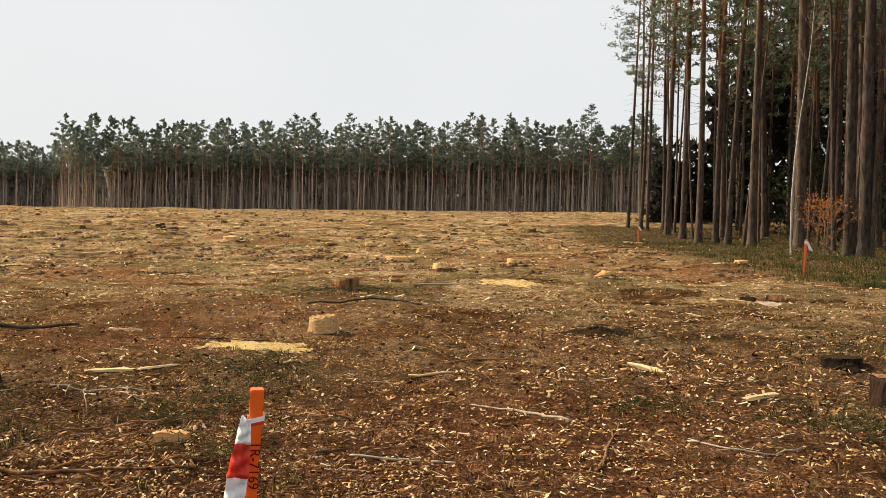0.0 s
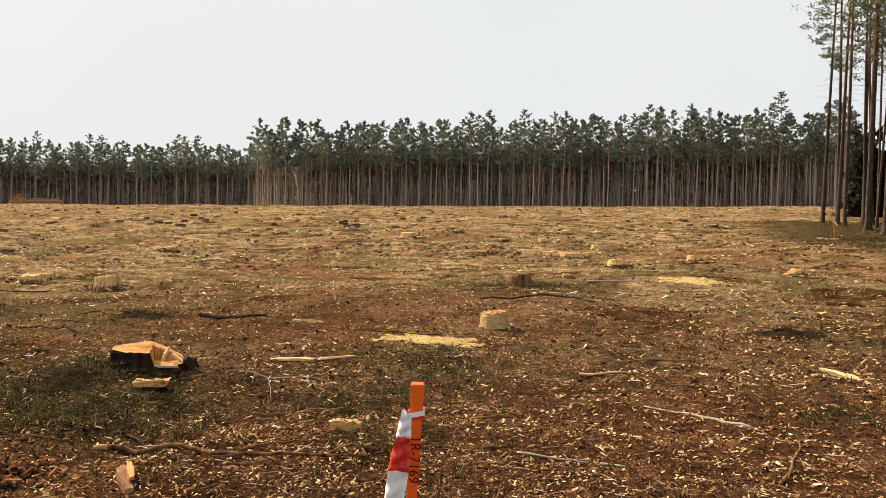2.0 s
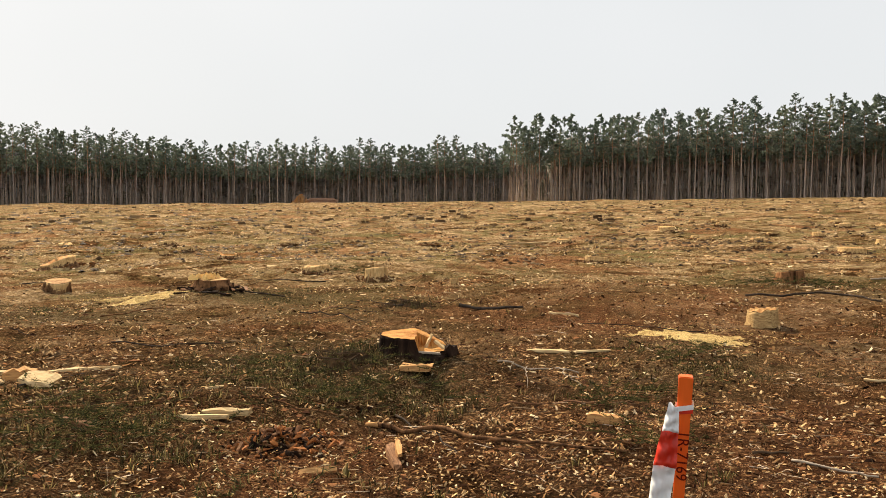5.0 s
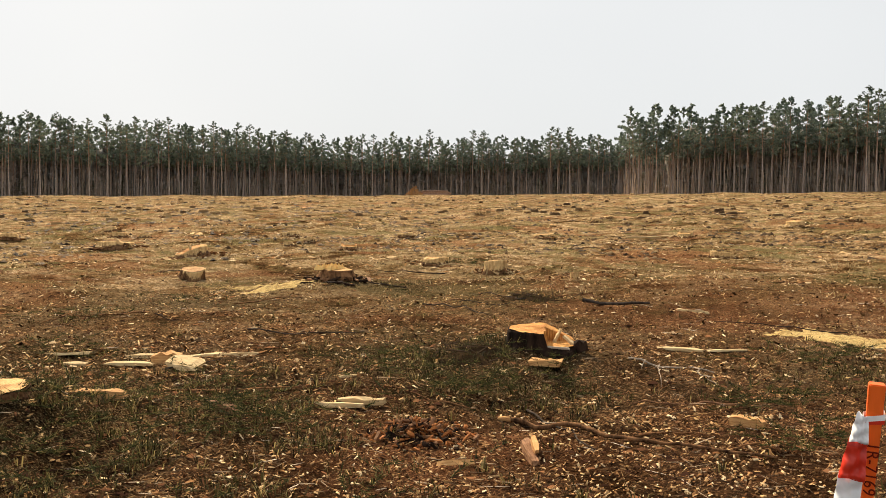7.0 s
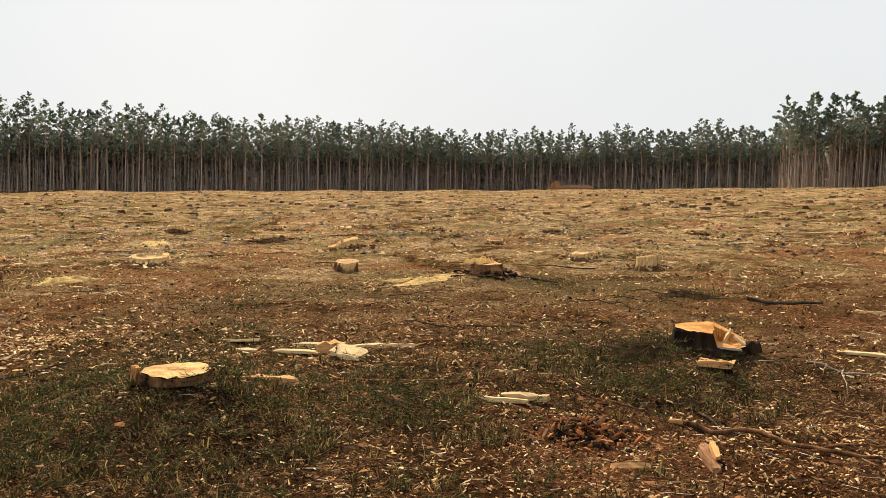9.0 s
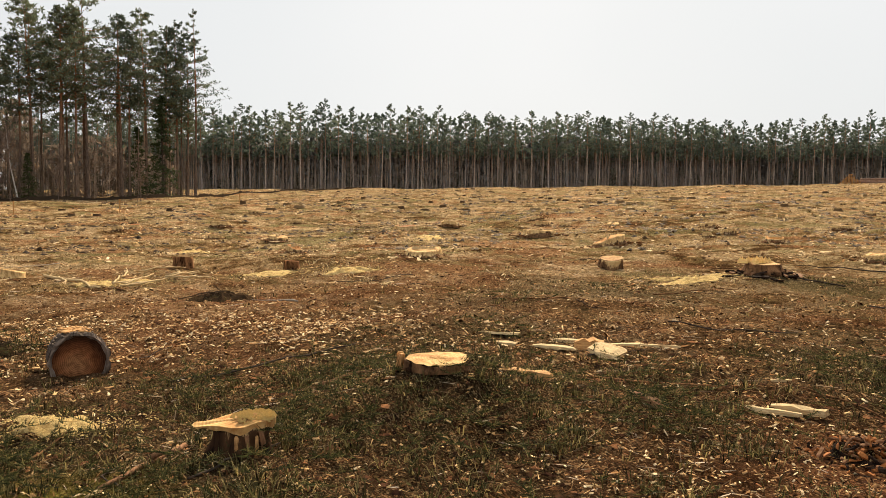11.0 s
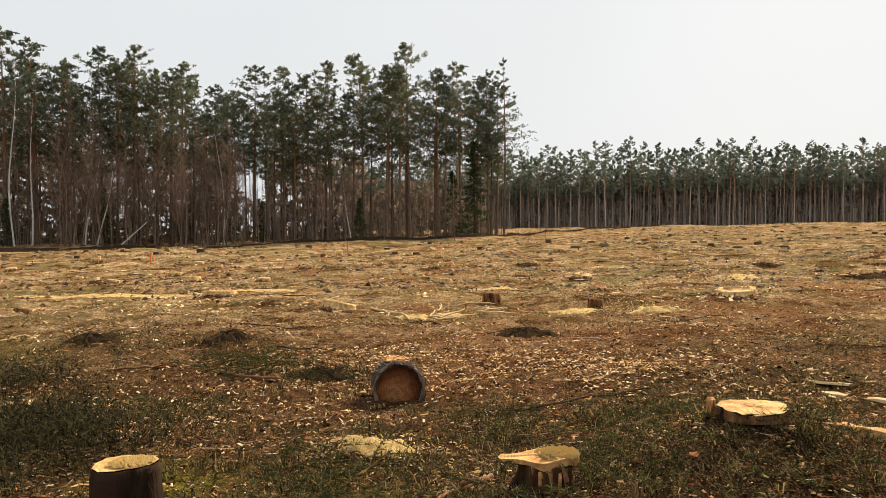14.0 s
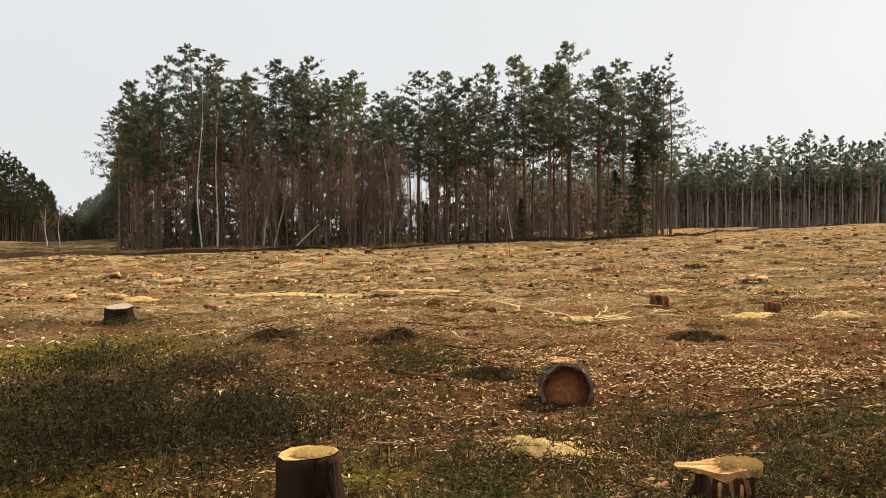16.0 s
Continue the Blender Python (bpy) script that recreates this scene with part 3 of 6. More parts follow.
def pine_shape(seed, H, r0, base, boughs, reach, per, size, sides=7, dead=8, cone=0.75, tufts=4, gaps=0.12, slim=0.36):
    """Corners and faces of a pine's trunk, limbs and needles: boughs in loose tiers, each with flat tufts along it."""
    rng = random.Random(seed)
    nr = np.random.RandomState(seed)
    bend = [rng.uniform(-1, 1) for _ in range(4)]
    # one side of the crown is thinner, and some stretches of the stem are bare
    lean, weak = rng.uniform(0, 6.28), rng.uniform(0.55, 0.9)
    bare = [rng.random() for _ in range(2)]

    def axis(h):
        s = h / H
        return Vector((0.12 * bend[0] * math.sin(3 * s + bend[1]) * s, 0.12 * bend[2] * math.sin(4 * s + bend[3]) * s, 0)) * (H / 10) + Vector((0, 0, h))

    hs = [H * q for q in (-0.02, 0.004, 0.02, 0.06, 0.15, 0.3, 0.45, 0.6, 0.75, 0.88, 1.0)]
    rs = [r0 * q for q in (1.45, 1.35, 1.12, 1.0, 0.92, 0.82, 0.7, 0.56, 0.38, 0.2, 0.04)]
    trunk = tube([axis(h) for h in hs], rs, sides, 0.05, rng, False)
    limbs, centres, wide = [], [], []
    for i in range(boughs):
        s = min(0.985, (i + rng.random()) / boughs)
        if rng.random() < gaps * (3.0 if min(abs(s - b) for b in bare) < 0.05 else 1.0):
            continue
        h = H * (base + (1 - base) * s)
        a = rng.uniform(0, 2 * math.pi)
        L = reach * min(1.0, 0.45 + 2.2 * s) * (1 - s) ** cone * rng.uniform(0.55, 1.2) * (1 - (1 - weak) * (0.5 + 0.5 * math.cos(a - lean))) + 0.22
        lift = -0.08 + 0.42 * s * s + rng.uniform(-0.16, 0.18)
        p0 = axis(h)
        d = Vector((math.cos(a), math.sin(a), lift)).normalized()
        side = Vector((-math.sin(a), math.cos(a), 0))
        mid, tip = p0 + d * L * 0.55 + Vector((0, 0, -0.05 * L)), p0 + d * L + Vector((0, 0, 0.10 * L))
        limbs.append(tube([p0, mid, tip], [r0 * 0.18 * (1 - 0.5 * s), r0 * 0.11, r0 * 0.03], 3, cap=False))
        for k in range(tufts):
            q = 1.0 if k == 0 else rng.uniform(0.3, 1.0)
            at = p0.lerp(mid, q / 0.55) if q < 0.55 else mid.lerp(tip, (q - 0.55) / 0.45)
            centres.append(at + side * (rng.uniform(-0.36, 0.36) * L * (1.15 - 0.75 * q)) + Vector((0, 0, rng.uniform(-0.04, 0.16))))
            wide.append(0.16 + 0.085 * L)
    centres += [axis(H * q) for q in (0.93, 0.955, 0.98, 1.0, 1.012)]
    wide += [0.32, 0.26, 0.2, 0.15, 0.1]
    for i in range(dead):
        h = H * rng.uniform(0.25, base)
        a = rng.uniform(0, 2 * math.pi)
        p0 = axis(h)
        L = rng.uniform(0.5, 1.6)
        tip = p0 + Vector((math.cos(a) * L, math.sin(a) * L, rng.uniform(-0.3, 0.15)))
        limbs.append(tube([p0, tip], [r0 * 0.08, r0 * 0.02], 3, cap=False))
    leaves = leaf_quads(nr, [tuple(c) for c in centres], per, wide, 0.55, size, slim)
    return trunk, join(*limbs), leaves


def spruce_shape(seed, H, width, tiers, per, size):
    rng, nr = random.Random(seed), np.random.RandomState(seed)
    trunk = tube([(0, 0, -0.1), (0, 0, H * 0.5), (0, 0, H)], [H * 0.012, H * 0.008, 0.01], 6, cap=False)
    limbs, centres = [], []
    for i in range(tiers):
        s = (i + 0.3) / tiers
        for _ in range(6):
            a, L = rng.uniform(0, 6.28), width * (1 - s) * rng.uniform(0.6, 1.1) + 0.1
            p0 = Vector((0, 0, H * (0.05 + 0.95 * min(0.99, s + rng.uniform(-0.6, 0.6) / tiers))))
            tip = p0 + Vector((L * math.cos(a), L * math.sin(a), -0.28 * L))
            limbs.append(tube([p0, tip], [0.02, 0.006], 3, cap=False))
            centres += [p0.lerp(tip, 0.5), tip, p0.lerp(tip, 0.8)]
    return trunk, join(*limbs), leaf_quads(nr, [tuple(c) for c in centres], per, width * 0.2, 0.5, size, 0.4)


def bare_shape(seed, H, r0, boughs, reach, spread_from=0.3):
    """A leafless tree: trunk and a haze of fine limbs."""
    rng = random.Random(seed)
    lean = Vector((rng.uniform(-0.06, 0.06), rng.uniform(-0.06, 0.06), 0))
    sway = [rng.uniform(0, 6.28) for _ in range(2)]
    axis = lambda s: Vector((0, 0, H * s)) + lean * H * s * s + Vector((math.sin(5 * s + sway[0]) - math.sin(sway[0]), math.sin(6 * s + sway[1]) - math.sin(sway[1]), 0)) * (0.014 * H)
    trunk = tube([axis(s) for s in (-0.02, 0.05, 0.18, 0.3, 0.42, 0.55, 0.68, 0.8, 0.9, 1.0)], [r0 * q for q in (1.2, 1, 0.92, 0.85, 0.75, 0.62, 0.5, 0.36, 0.22, 0.08)], 6, 0.04, rng, False)
    limbs = []
    for i in range(boughs):
        s = spread_from + (1 - spread_from) * rng.random()
        a, L = rng.uniform(0, 6.28), reach * rng.uniform(0.5, 1.1) * (1.15 - 0.8 * s)
        p0 = axis(s)
        d = Vector((math.cos(a), math.sin(a), rng.uniform(0.7, 1.7))).normalized()
        tip = p0 + d * L
        limbs.append(tube([p0, p0.lerp(tip, 0.5) + Vector((0, 0, -0.05)), tip], [r0 * 0.26, r0 * 0.18, r0 * 0.08], 3, cap=False))
        for _ in range(5):
            q = p0.lerp(tip, rng.uniform(0.3, 0.95))
            e = q + (d + Vector((rng.uniform(-0.8, 0.8), rng.uniform(-0.8, 0.8), rng.uniform(0, 0.6)))).normalized() * L * rng.uniform(0.25, 0.5)
            limbs.append(tube([q, e], [r0 * 0.13, r0 * 0.06], 3, cap=False))
    return trunk, join(*limbs)


def leaf_mesh(name, leaves, material, parent, label="", limbs=None, bark=None):
    """Leaves on their limbs: one mesh with two materials."""
    me = bpy.data.meshes.new(name)
    v, f = leaves[0].tolist(), leaves[1].tolist()
    n, k = len(v), len(f)
    if limbs:
        v = v + [tuple(p) for p in limbs[0]]
        f = f + [tuple(i + n for i in q) for q in limbs[1]]
    me.from_pydata(v, [], f)
    me.materials.append(material)
    if limbs:
        me.materials.append(bark)
        me.polygons.foreach_set("material_index", [0] * k + [1] * (len(f) - k))
    ob = new(name, me)
    ob.parent = parent
    if label:
        tagged(ob, label)
    return ob


def pine_thing(shape, bark, needles, label, group):
    ob = thing("pine_tree", Matrix(), label, "tree", group)
    link_mesh("trunk", shape[0], bark, ob, smooth=True)
    leaf_mesh("crown", shape[2], needles, ob, "", shape[1], bark)
    return ob


def lean_pose(rng, x, y, scale=1.0, extra=0.012, sink=0.05):
    up = (TREND + Vector((rng.gauss(0, extra), rng.gauss(0, extra), 0))).normalized()
    q = Vector((0, 0, 1)).rotation_difference(up)
    return Matrix.Translation((x, y, gz(x, y) - sink)) @ q.to_matrix().to_4x4() @ Matrix.Rotation(rng.uniform(0, 6.28), 4, "Z"), scale


def plant(kinds, spots, rng, low=0.88, high=1.1, extra=0.012):
    """Set trees of several kinds at spots: the first of each kind is the built one, the rest are copies."""
    used = set()
    for x, y, *more in spots:
        src = rng.choice(kinds)
        m, _ = lean_pose(rng, x, y, 1, extra)
        s = (more[0] if more else 1.0) * rng.uniform(low, high)
        if src not in used:
            used.add(src)
            ob = src
            ob.matrix_basis = m
        else:
            ob = copy_thing(src, m)
        ob.scale = (s * rng.uniform(0.9, 1.1),) * 2 + (s,)
    for src in kinds:
        if src not in used:
            for o in (*src.children_recursive, src):
                bpy.data.objects.remove(o)


def wood_mass(name, shapes, spots, rng, bark, needles, label, low=0.85, high=1.1):
    """Many trees farther in, joined: trunks in one mesh, needles in another."""
    tv, tf, lv, lq = [], [], [], []
    nt = nl = 0
    packed = []
    for trunk, limbs, leaves in shapes:
        v, f = trunk
        f = np.array([q for q in f if len(q) == 4])
        packed.append((np.array([tuple(p) for p in v]), f, leaves[0], leaves[1]))
    for x, y in spots:
        v, f, a, q = packed[rng.randrange(len(packed))]
        s, w = rng.uniform(low, high), rng.uniform(0, 6.28)
        c, d = math.cos(w), math.sin(w)
        m = np.array(((c, -d, TREND[0]), (d, c, TREND[1]), (0, 0, 1))) * s
        off = np.array((x, y, gz(x, y) - 0.05))
        tv.append(v @ m.T + off)
        tf.append(f + nt)
        nt += len(v)
        lv.append(a @ m.T + off)
        lq.append(q + nl)
        nl += len(a)
    big_mesh(name + "_trunks", np.concatenate(tv), np.concatenate(tf), [], bark, label + ", close-set trunks", "trees")
    big_mesh(name + "_crowns", np.concatenate(lv), np.concatenate(lq), [], needles, label + ", needle crowns", "trees")


def along(points, step, rng, depth, jitter=0.9):
    """Spots along a line through bearings and distances, set back by up to depth."""
    out = []
    xy = [polar(*p) for p in points]
    for (x0, y0), (x1, y1) in zip(xy, xy[1:]):
        n = max(1, int(math.hypot(x1 - x0, y1 - y0) / step))
        for i in range(n):
            f = (i + rng.uniform(0, jitter)) / n
            x, y = x0 + f * (x1 - x0), y0 + f * (y1 - y0)
            r = math.hypot(x, y)
            d = rng.uniform(*depth)
            out.append((x + x / r * d, y + y / r * d))
    return out


rng = random.Random(11)
EAST_LINE = ((-15, 196), (-11, 198), (5, 204), (14, 209), (24.2, 215))
NORTH_LINE = ((20.5, 282), (24.4, 288), (37, 313), (45, 307), (57, 254), (72, 230), (84, 245), (92, 262))

def woods_backdrop(name, points, low, high, seed, label, material=HAZED_BACKDROP, size=2.6, slim=1.1):
    """The closed depth of a wood far behind its edge: an uneven stand-in hedge; any haze or shade is in its material's
    colour.
    """
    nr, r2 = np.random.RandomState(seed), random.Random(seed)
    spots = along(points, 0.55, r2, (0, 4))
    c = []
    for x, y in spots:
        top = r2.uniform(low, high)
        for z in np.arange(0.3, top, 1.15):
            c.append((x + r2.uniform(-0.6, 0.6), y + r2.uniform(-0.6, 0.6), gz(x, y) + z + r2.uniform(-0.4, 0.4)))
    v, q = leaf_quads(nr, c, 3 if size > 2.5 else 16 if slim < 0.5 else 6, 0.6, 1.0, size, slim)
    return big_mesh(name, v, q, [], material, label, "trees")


# far woods: a front rank of single pines, and the mass behind it
far_shapes = [pine_shape(100 + i, 21.5 + rng.uniform(-2.0, 2.2), 0.17, 0.50 + 0.03 * (i % 4), 44, 4.6, 6, 0.46, 5, 0, 0.66, 5, 0.05, 0.36) for i in range(9)]
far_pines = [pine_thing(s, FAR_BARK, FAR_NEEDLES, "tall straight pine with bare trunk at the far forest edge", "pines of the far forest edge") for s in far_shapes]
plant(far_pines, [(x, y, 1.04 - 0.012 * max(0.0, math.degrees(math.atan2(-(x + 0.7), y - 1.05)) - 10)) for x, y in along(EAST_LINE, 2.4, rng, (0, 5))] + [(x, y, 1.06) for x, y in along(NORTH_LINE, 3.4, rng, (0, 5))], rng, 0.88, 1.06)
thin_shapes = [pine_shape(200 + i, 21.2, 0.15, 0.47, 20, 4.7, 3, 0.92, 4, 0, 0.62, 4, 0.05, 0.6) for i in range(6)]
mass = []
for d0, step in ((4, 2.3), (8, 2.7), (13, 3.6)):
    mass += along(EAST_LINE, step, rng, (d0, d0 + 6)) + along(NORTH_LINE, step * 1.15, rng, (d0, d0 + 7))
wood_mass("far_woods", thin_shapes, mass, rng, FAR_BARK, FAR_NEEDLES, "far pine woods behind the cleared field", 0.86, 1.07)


def stems(name, spots, low, high, thick, material, label):
    """Thin bare stems of young and suppressed trees, close-set, each a slender leaning three-sided spike."""
    r2 = np.random.RandomState(len(spots))
    n = len(spots)
    base = np.array([(x, y, gz(x, y) - 0.1) for x, y in spots])
    h, r = r2.uniform(low, high, n), r2.uniform(*thick, n)
    top = base + np.stack([r2.normal(0.017, 0.03, n) * h, r2.normal(0.016, 0.03, n) * h, h], -1)
    a = r2.uniform(0, 6.28, n)[:, None] + np.array((0, 2.09, 4.19))[None]
    ring = np.stack([np.cos(a), np.sin(a), np.zeros_like(a)], -1)
    v = np.concatenate([base[:, None] + ring * r[:, None, None], top[:, None] + ring * (r * 0.35)[:, None, None]], 1)
    q = np.array(((0, 1, 4, 3), (1, 2, 5, 4), (2, 0, 3, 5)))[None] + 6 * np.arange(n)[:, None, None]
    return big_mesh(name, v, q, [], material, label, "trees")


# Dense pale stems, added to lift the dark gaps as haze would.
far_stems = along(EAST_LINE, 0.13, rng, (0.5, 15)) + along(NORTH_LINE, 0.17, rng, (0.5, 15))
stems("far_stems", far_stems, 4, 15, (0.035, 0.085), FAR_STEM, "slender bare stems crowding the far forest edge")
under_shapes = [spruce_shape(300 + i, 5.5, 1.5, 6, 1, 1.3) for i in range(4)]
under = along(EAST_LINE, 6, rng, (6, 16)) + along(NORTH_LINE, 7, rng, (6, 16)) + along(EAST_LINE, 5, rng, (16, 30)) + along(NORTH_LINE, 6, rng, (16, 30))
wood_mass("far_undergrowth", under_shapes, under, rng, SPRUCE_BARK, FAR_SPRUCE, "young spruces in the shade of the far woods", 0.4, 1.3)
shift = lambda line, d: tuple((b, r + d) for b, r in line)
# Both hedges take the default material, paled in place of haze.
woods_backdrop("deep_woods_east", shift(EAST_LINE[:-1] + ((21.2, 213),), 17), 12, 17, 1, "haze-paled hedge standing in for the far woods' depth")
woods_backdrop("deep_woods_north", shift(NORTH_LINE, 18), 12, 17, 2, "haze-paled hedge standing in for the far woods' depth")

# the block of taller pines beside the road
block_shapes = [pine_shape(400 + i, 22.0, 0.19, 0.44 + 0.035 * (i % 4), 76, 5.6, 8, 0.42, 6, 6, 0.56, 5, 0.06, 0.32) for i in range(9)]
block_pines = [pine_thing(s, BLOCK_BARK, NEEDLES, "tall pine with a ragged crown beside the cleared field", "pines of the roadside block") for s in block_shapes]
BLOCK_LINE = ((81.3, 108), (90, 102), (104, 95), (117.5, 91))
# the tall pines of the front, by bearing and height
TALL = ((117.7, 14.7), (116.6, 17.7), (115.2, 19.2), (113.1, 21.3), (111.5, 20.6), (109.6, 18.8), (107.5, 20.8), (105.7, 21.0), (104.3, 18.6), (102.7, 20.2), (100.6, 17.6), (98.1, 20.0), (96.1, 20.8), (94.5, 19.6), (93.0, 21.3), (90.7, 22.3), (89.2, 21.2), (87.6, 23.6), (85.6, 20.7), (84.1, 21.7), (82.9, 20.4), (82.2, 21.2), (81.6, 19.8))


def block_depth(b):
    return float(np.interp(b, [q[0] for q in BLOCK_LINE], [q[1] for q in BLOCK_LINE]))


def open_gap(x, y):
    """Where daylight shows through the roadside block between the trunks."""
    b = math.degrees(math.atan2(-(x + 0.7), y - 1.05))
    return b < 90.6 or 97.3 < b < 99.3


front = [(*polar(b, block_depth(b) + rng.uniform(0, 1.5)), h / 22.0) for b, h in TALL]
for step, depth in ((2.6, (0.5, 4)), (3.3, (4, 9))):
    for x, y in along(BLOCK_LINE, step, rng, depth):
        b = math.degrees(math.atan2(-(x + 0.7), y - 1.05))
        h = float(np.interp(b, [q[0] for q in TALL[::-1]], [q[1] for q in TALL[::-1]]))
        front.append((x, y, h / 22.0 * rng.uniform(0.78, 0.97)))
plant(block_pines, front, rng, 0.985, 1.015)
end_pine = pine_thing(pine_shape(431, 22.4, 0.17, 0.3, 46, 4.4, 14, 0.36, 7, 10, 0.75, 4, 0.3, 0.26), BLOCK_BARK, NEEDLES, "open pine with sparse level boughs ending the block", "pines of the roadside block")
plant([end_pine], [(*polar(81.1, 107), 1.0)], rng, 1.0, 1.0, 0.004)
deep = []
for d0, step in ((9, 3.4), (14, 3.2), (19, 3.2), (25, 3.4), (32, 3.6)):
    deep += along(((92, 101), (104, 95), (118, 92)), step, rng, (d0, d0 + 6))
deep = [q for q in deep if not open_gap(*q)]
deep += along(((116.5, 110), (117.2, 170), (117.9, 260), (118.6, 340), (120.2, 450)), 2.4, rng, (0, 6))
across = along(((125.5, 185), (123.5, 240), (122.0, 330), (121.5, 420)), 2.2, rng, (0, 6)) + along(((127, 190), (126, 240), (124, 330)), 3, rng, (0, 20))
deep += along(((118.5, 480), (122.5, 470)), 3, rng, (0, 10))
wood_mass("roadside_woods", [pine_shape(450 + i, 20.5, 0.17, 0.45, 20, 4.6, 4, 0.75, 4, 0, 0.6, 4) for i in range(5)], deep, rng, SPRUCE_BARK, NEEDLES, "pine woods along the road", 0.8, 1.0)
# Pine crowns given the shade-darkened needles so these woods stay dark.
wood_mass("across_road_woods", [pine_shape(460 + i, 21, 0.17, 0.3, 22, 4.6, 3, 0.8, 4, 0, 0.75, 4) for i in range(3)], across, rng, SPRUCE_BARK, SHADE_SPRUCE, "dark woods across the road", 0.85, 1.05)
wood_mass("roadside_undergrowth", [spruce_shape(320 + i, 5.5, 1.5, 8, 3, 0.5) for i in range(4)], [q for q in along(((86, 103), (104, 95), (118, 92)), 1.3, rng, (3, 20)) if not open_gap(*q) or rng.random() < 0.4], rng, SPRUCE_BARK, YOUNG_GROWTH, "young spruces under the roadside pines", 0.35, 1.1)
stems("roadside_stems", along(BLOCK_LINE, 0.11, rng, (-1, 12)), 3, 13, (0.02, 0.05), BRUSHWOOD, "slender bare stems crowding under the roadside pines")

spruce = thing("spruce_tree", Matrix(), "dark narrow spruce at the end of the pine block", "tree", "spruces")
sp = spruce_shape(41, 12.0, 2.1, 20, 6, 0.4)
link_mesh("trunk", sp[0], SPRUCE_BARK, spruce)
leaf_mesh("crown", sp[2], SPRUCE, spruce, "", sp[1], SPRUCE_BARK)
x, y = polar(83.1, 104)
spruce.matrix_basis = on_ground(x, y)
for b, d, s in ((84.6, 107, 0.7), (91, 100, 0.45), (107.5, 93, 0.5), (113, 91, 0.4), (97.5, 98, 0.4), (101, 96, 0.55)):
    x, y = polar(b, d)
    o = copy_thing(spruce, on_ground(x, y, 70 * b))
    o.scale = (s * 1.2, s * 1.2, s)


def bare_tree(name, shape, bark, label, m, group):
    ob = thing(name, m, label, "tree", group)
    link_mesh("trunk", shape[0], bark, ob, smooth=True)
    link_mesh("crown", shape[1], SAPLING_BARK if bark is BIRCH else bark, ob, "bare twiggy crown")
    return ob


saplings = [bare_tree("bare_sapling", bare_shape(500 + i, 11.0 + i, 0.075, 52, 2.9, 0.22), SAPLING_BARK, "leafless brown sapling in front of the pines", Matrix(), "leafless saplings") for i in range(4)]
plant(saplings, [(*polar(b, rng.uniform(87, 93)), k) for b, k in [(rng.uniform(98.5, 110), rng.uniform(0.6, 1.1)) for _ in range(48)] + [(rng.uniform(84, 117), rng.uniform(0.3, 0.75)) for _ in range(24)]], rng, 0.9, 1.1, 0.05)
for b, d, h, lean in ((112.6, 89, 17.5, 0.0), (111.6, 90, 14, -2.5), (100.1, 93, 13.0, 1.5), (91.6, 99, 8.5, 4.0), (121.9, 130, 5.6, 3.0), (121.2, 134, 5.2, 0.0), (108.6, 90, 9.5, -7.0), (107.9, 90, 9, -10.0)):
    x, y = polar(b, d)
    bare_tree("birch_tree", bare_shape(int(600 + b), h, 0.085, 34, 2.4, 0.4), BIRCH, "slender leafless birch with a white trunk", on_ground(x, y) @ pose(0, 0, 0, lean, 0, 0), "birches")
x, y = polar(106.6, 88)
link_mesh("leaning_birch", tube([(0, 0, 0), (0, 1.4, 1.3), (0, 2.6, 2.4)], [0.09, 0.07, 0.05], 6), BIRCH).matrix_basis = on_ground(x, y) @ pose(0, 0, 0, 0, 0, 12)
tagged(bpy.data.objects["leaning_birch"], "broken white birch stem leaning at the wood's edge", "fallen tree")

for i, (line, low, high) in enumerate(((((90.8, 110), (97.3, 107)), 8, 12), (((99.3, 106), (104, 104), (117, 100)), 9, 13), (((90.8, 120), (97.3, 117)), 9, 13), (((99.3, 116), (104, 114), (117, 110)), 10, 14), (((82.5, 118), (90.8, 112)), 5.0, 7.5), (((97.3, 109), (99.3, 107)), 4.6, 6.0))):
    woods_backdrop("deep_woods_west", line, low, high, 30 + i, "brown closed depth of the roadside woods", BRUSHWOOD, 1.0, 0.22)
# A hedge painted as dark as the shade behind those trees.
woods_backdrop("deep_woods_across", ((126.5, 188), (124.4, 245), (122.7, 335)), 9, 15, 8, "shade-coloured hedge behind the woods across the road", SHADED_WOODS, 1.8)
woods_backdrop("deep_woods_road", ((116.3, 140), (117.6, 230), (119, 420), (122.5, 500)), 10, 15, 4, "dark closed depth of the woods along the road", YOUNG_GROWTH)

# the near forest edge to the east
near_shapes = [pine_shape(700 + i, 26 + i % 3, 0.20, 0.40 + 0.03 * (i % 3), 40, 4.6, 7, 0.40, 9, 12, 0.5, 4, 0.08, 0.3) for i in range(6)]
near_pines = [pine_thing(s, PINE_BARK, NEEDLES, "tall old pine with a bare ridged trunk at the forest edge", "pines of the near forest edge") for s in near_shapes]
edge = ((15.3, 57, 0.95), (15.6, 54.5, 1.0), (15.5, 51, 1.02), (16.2, 50, 0.9), (15.8, 46.8, 0.95), (15.6, 42.8, 1.12), (18.5, 44, 0.85), (15.9, 38, 1.15), (15.7, 33.2, 1.05), (15.8, 32.2, 1.08), (18.3, 34, 0.95))
spots = [(x, y, s) for x, y, s in edge]
for i in range(40):
    x = rng.uniform(17, 40)
    spots.append((x, rng.uniform(33, 66 + (x - 16) * 0.9), rng.uniform(0.8, 1.0)))
corner_shapes = [pine_shape(720 + i, 24, 0.13, 0.46, 46, 4.0, 10, 0.30, 8, 26, 0.6, 5, 0.2, 0.22) for i in range(3)]
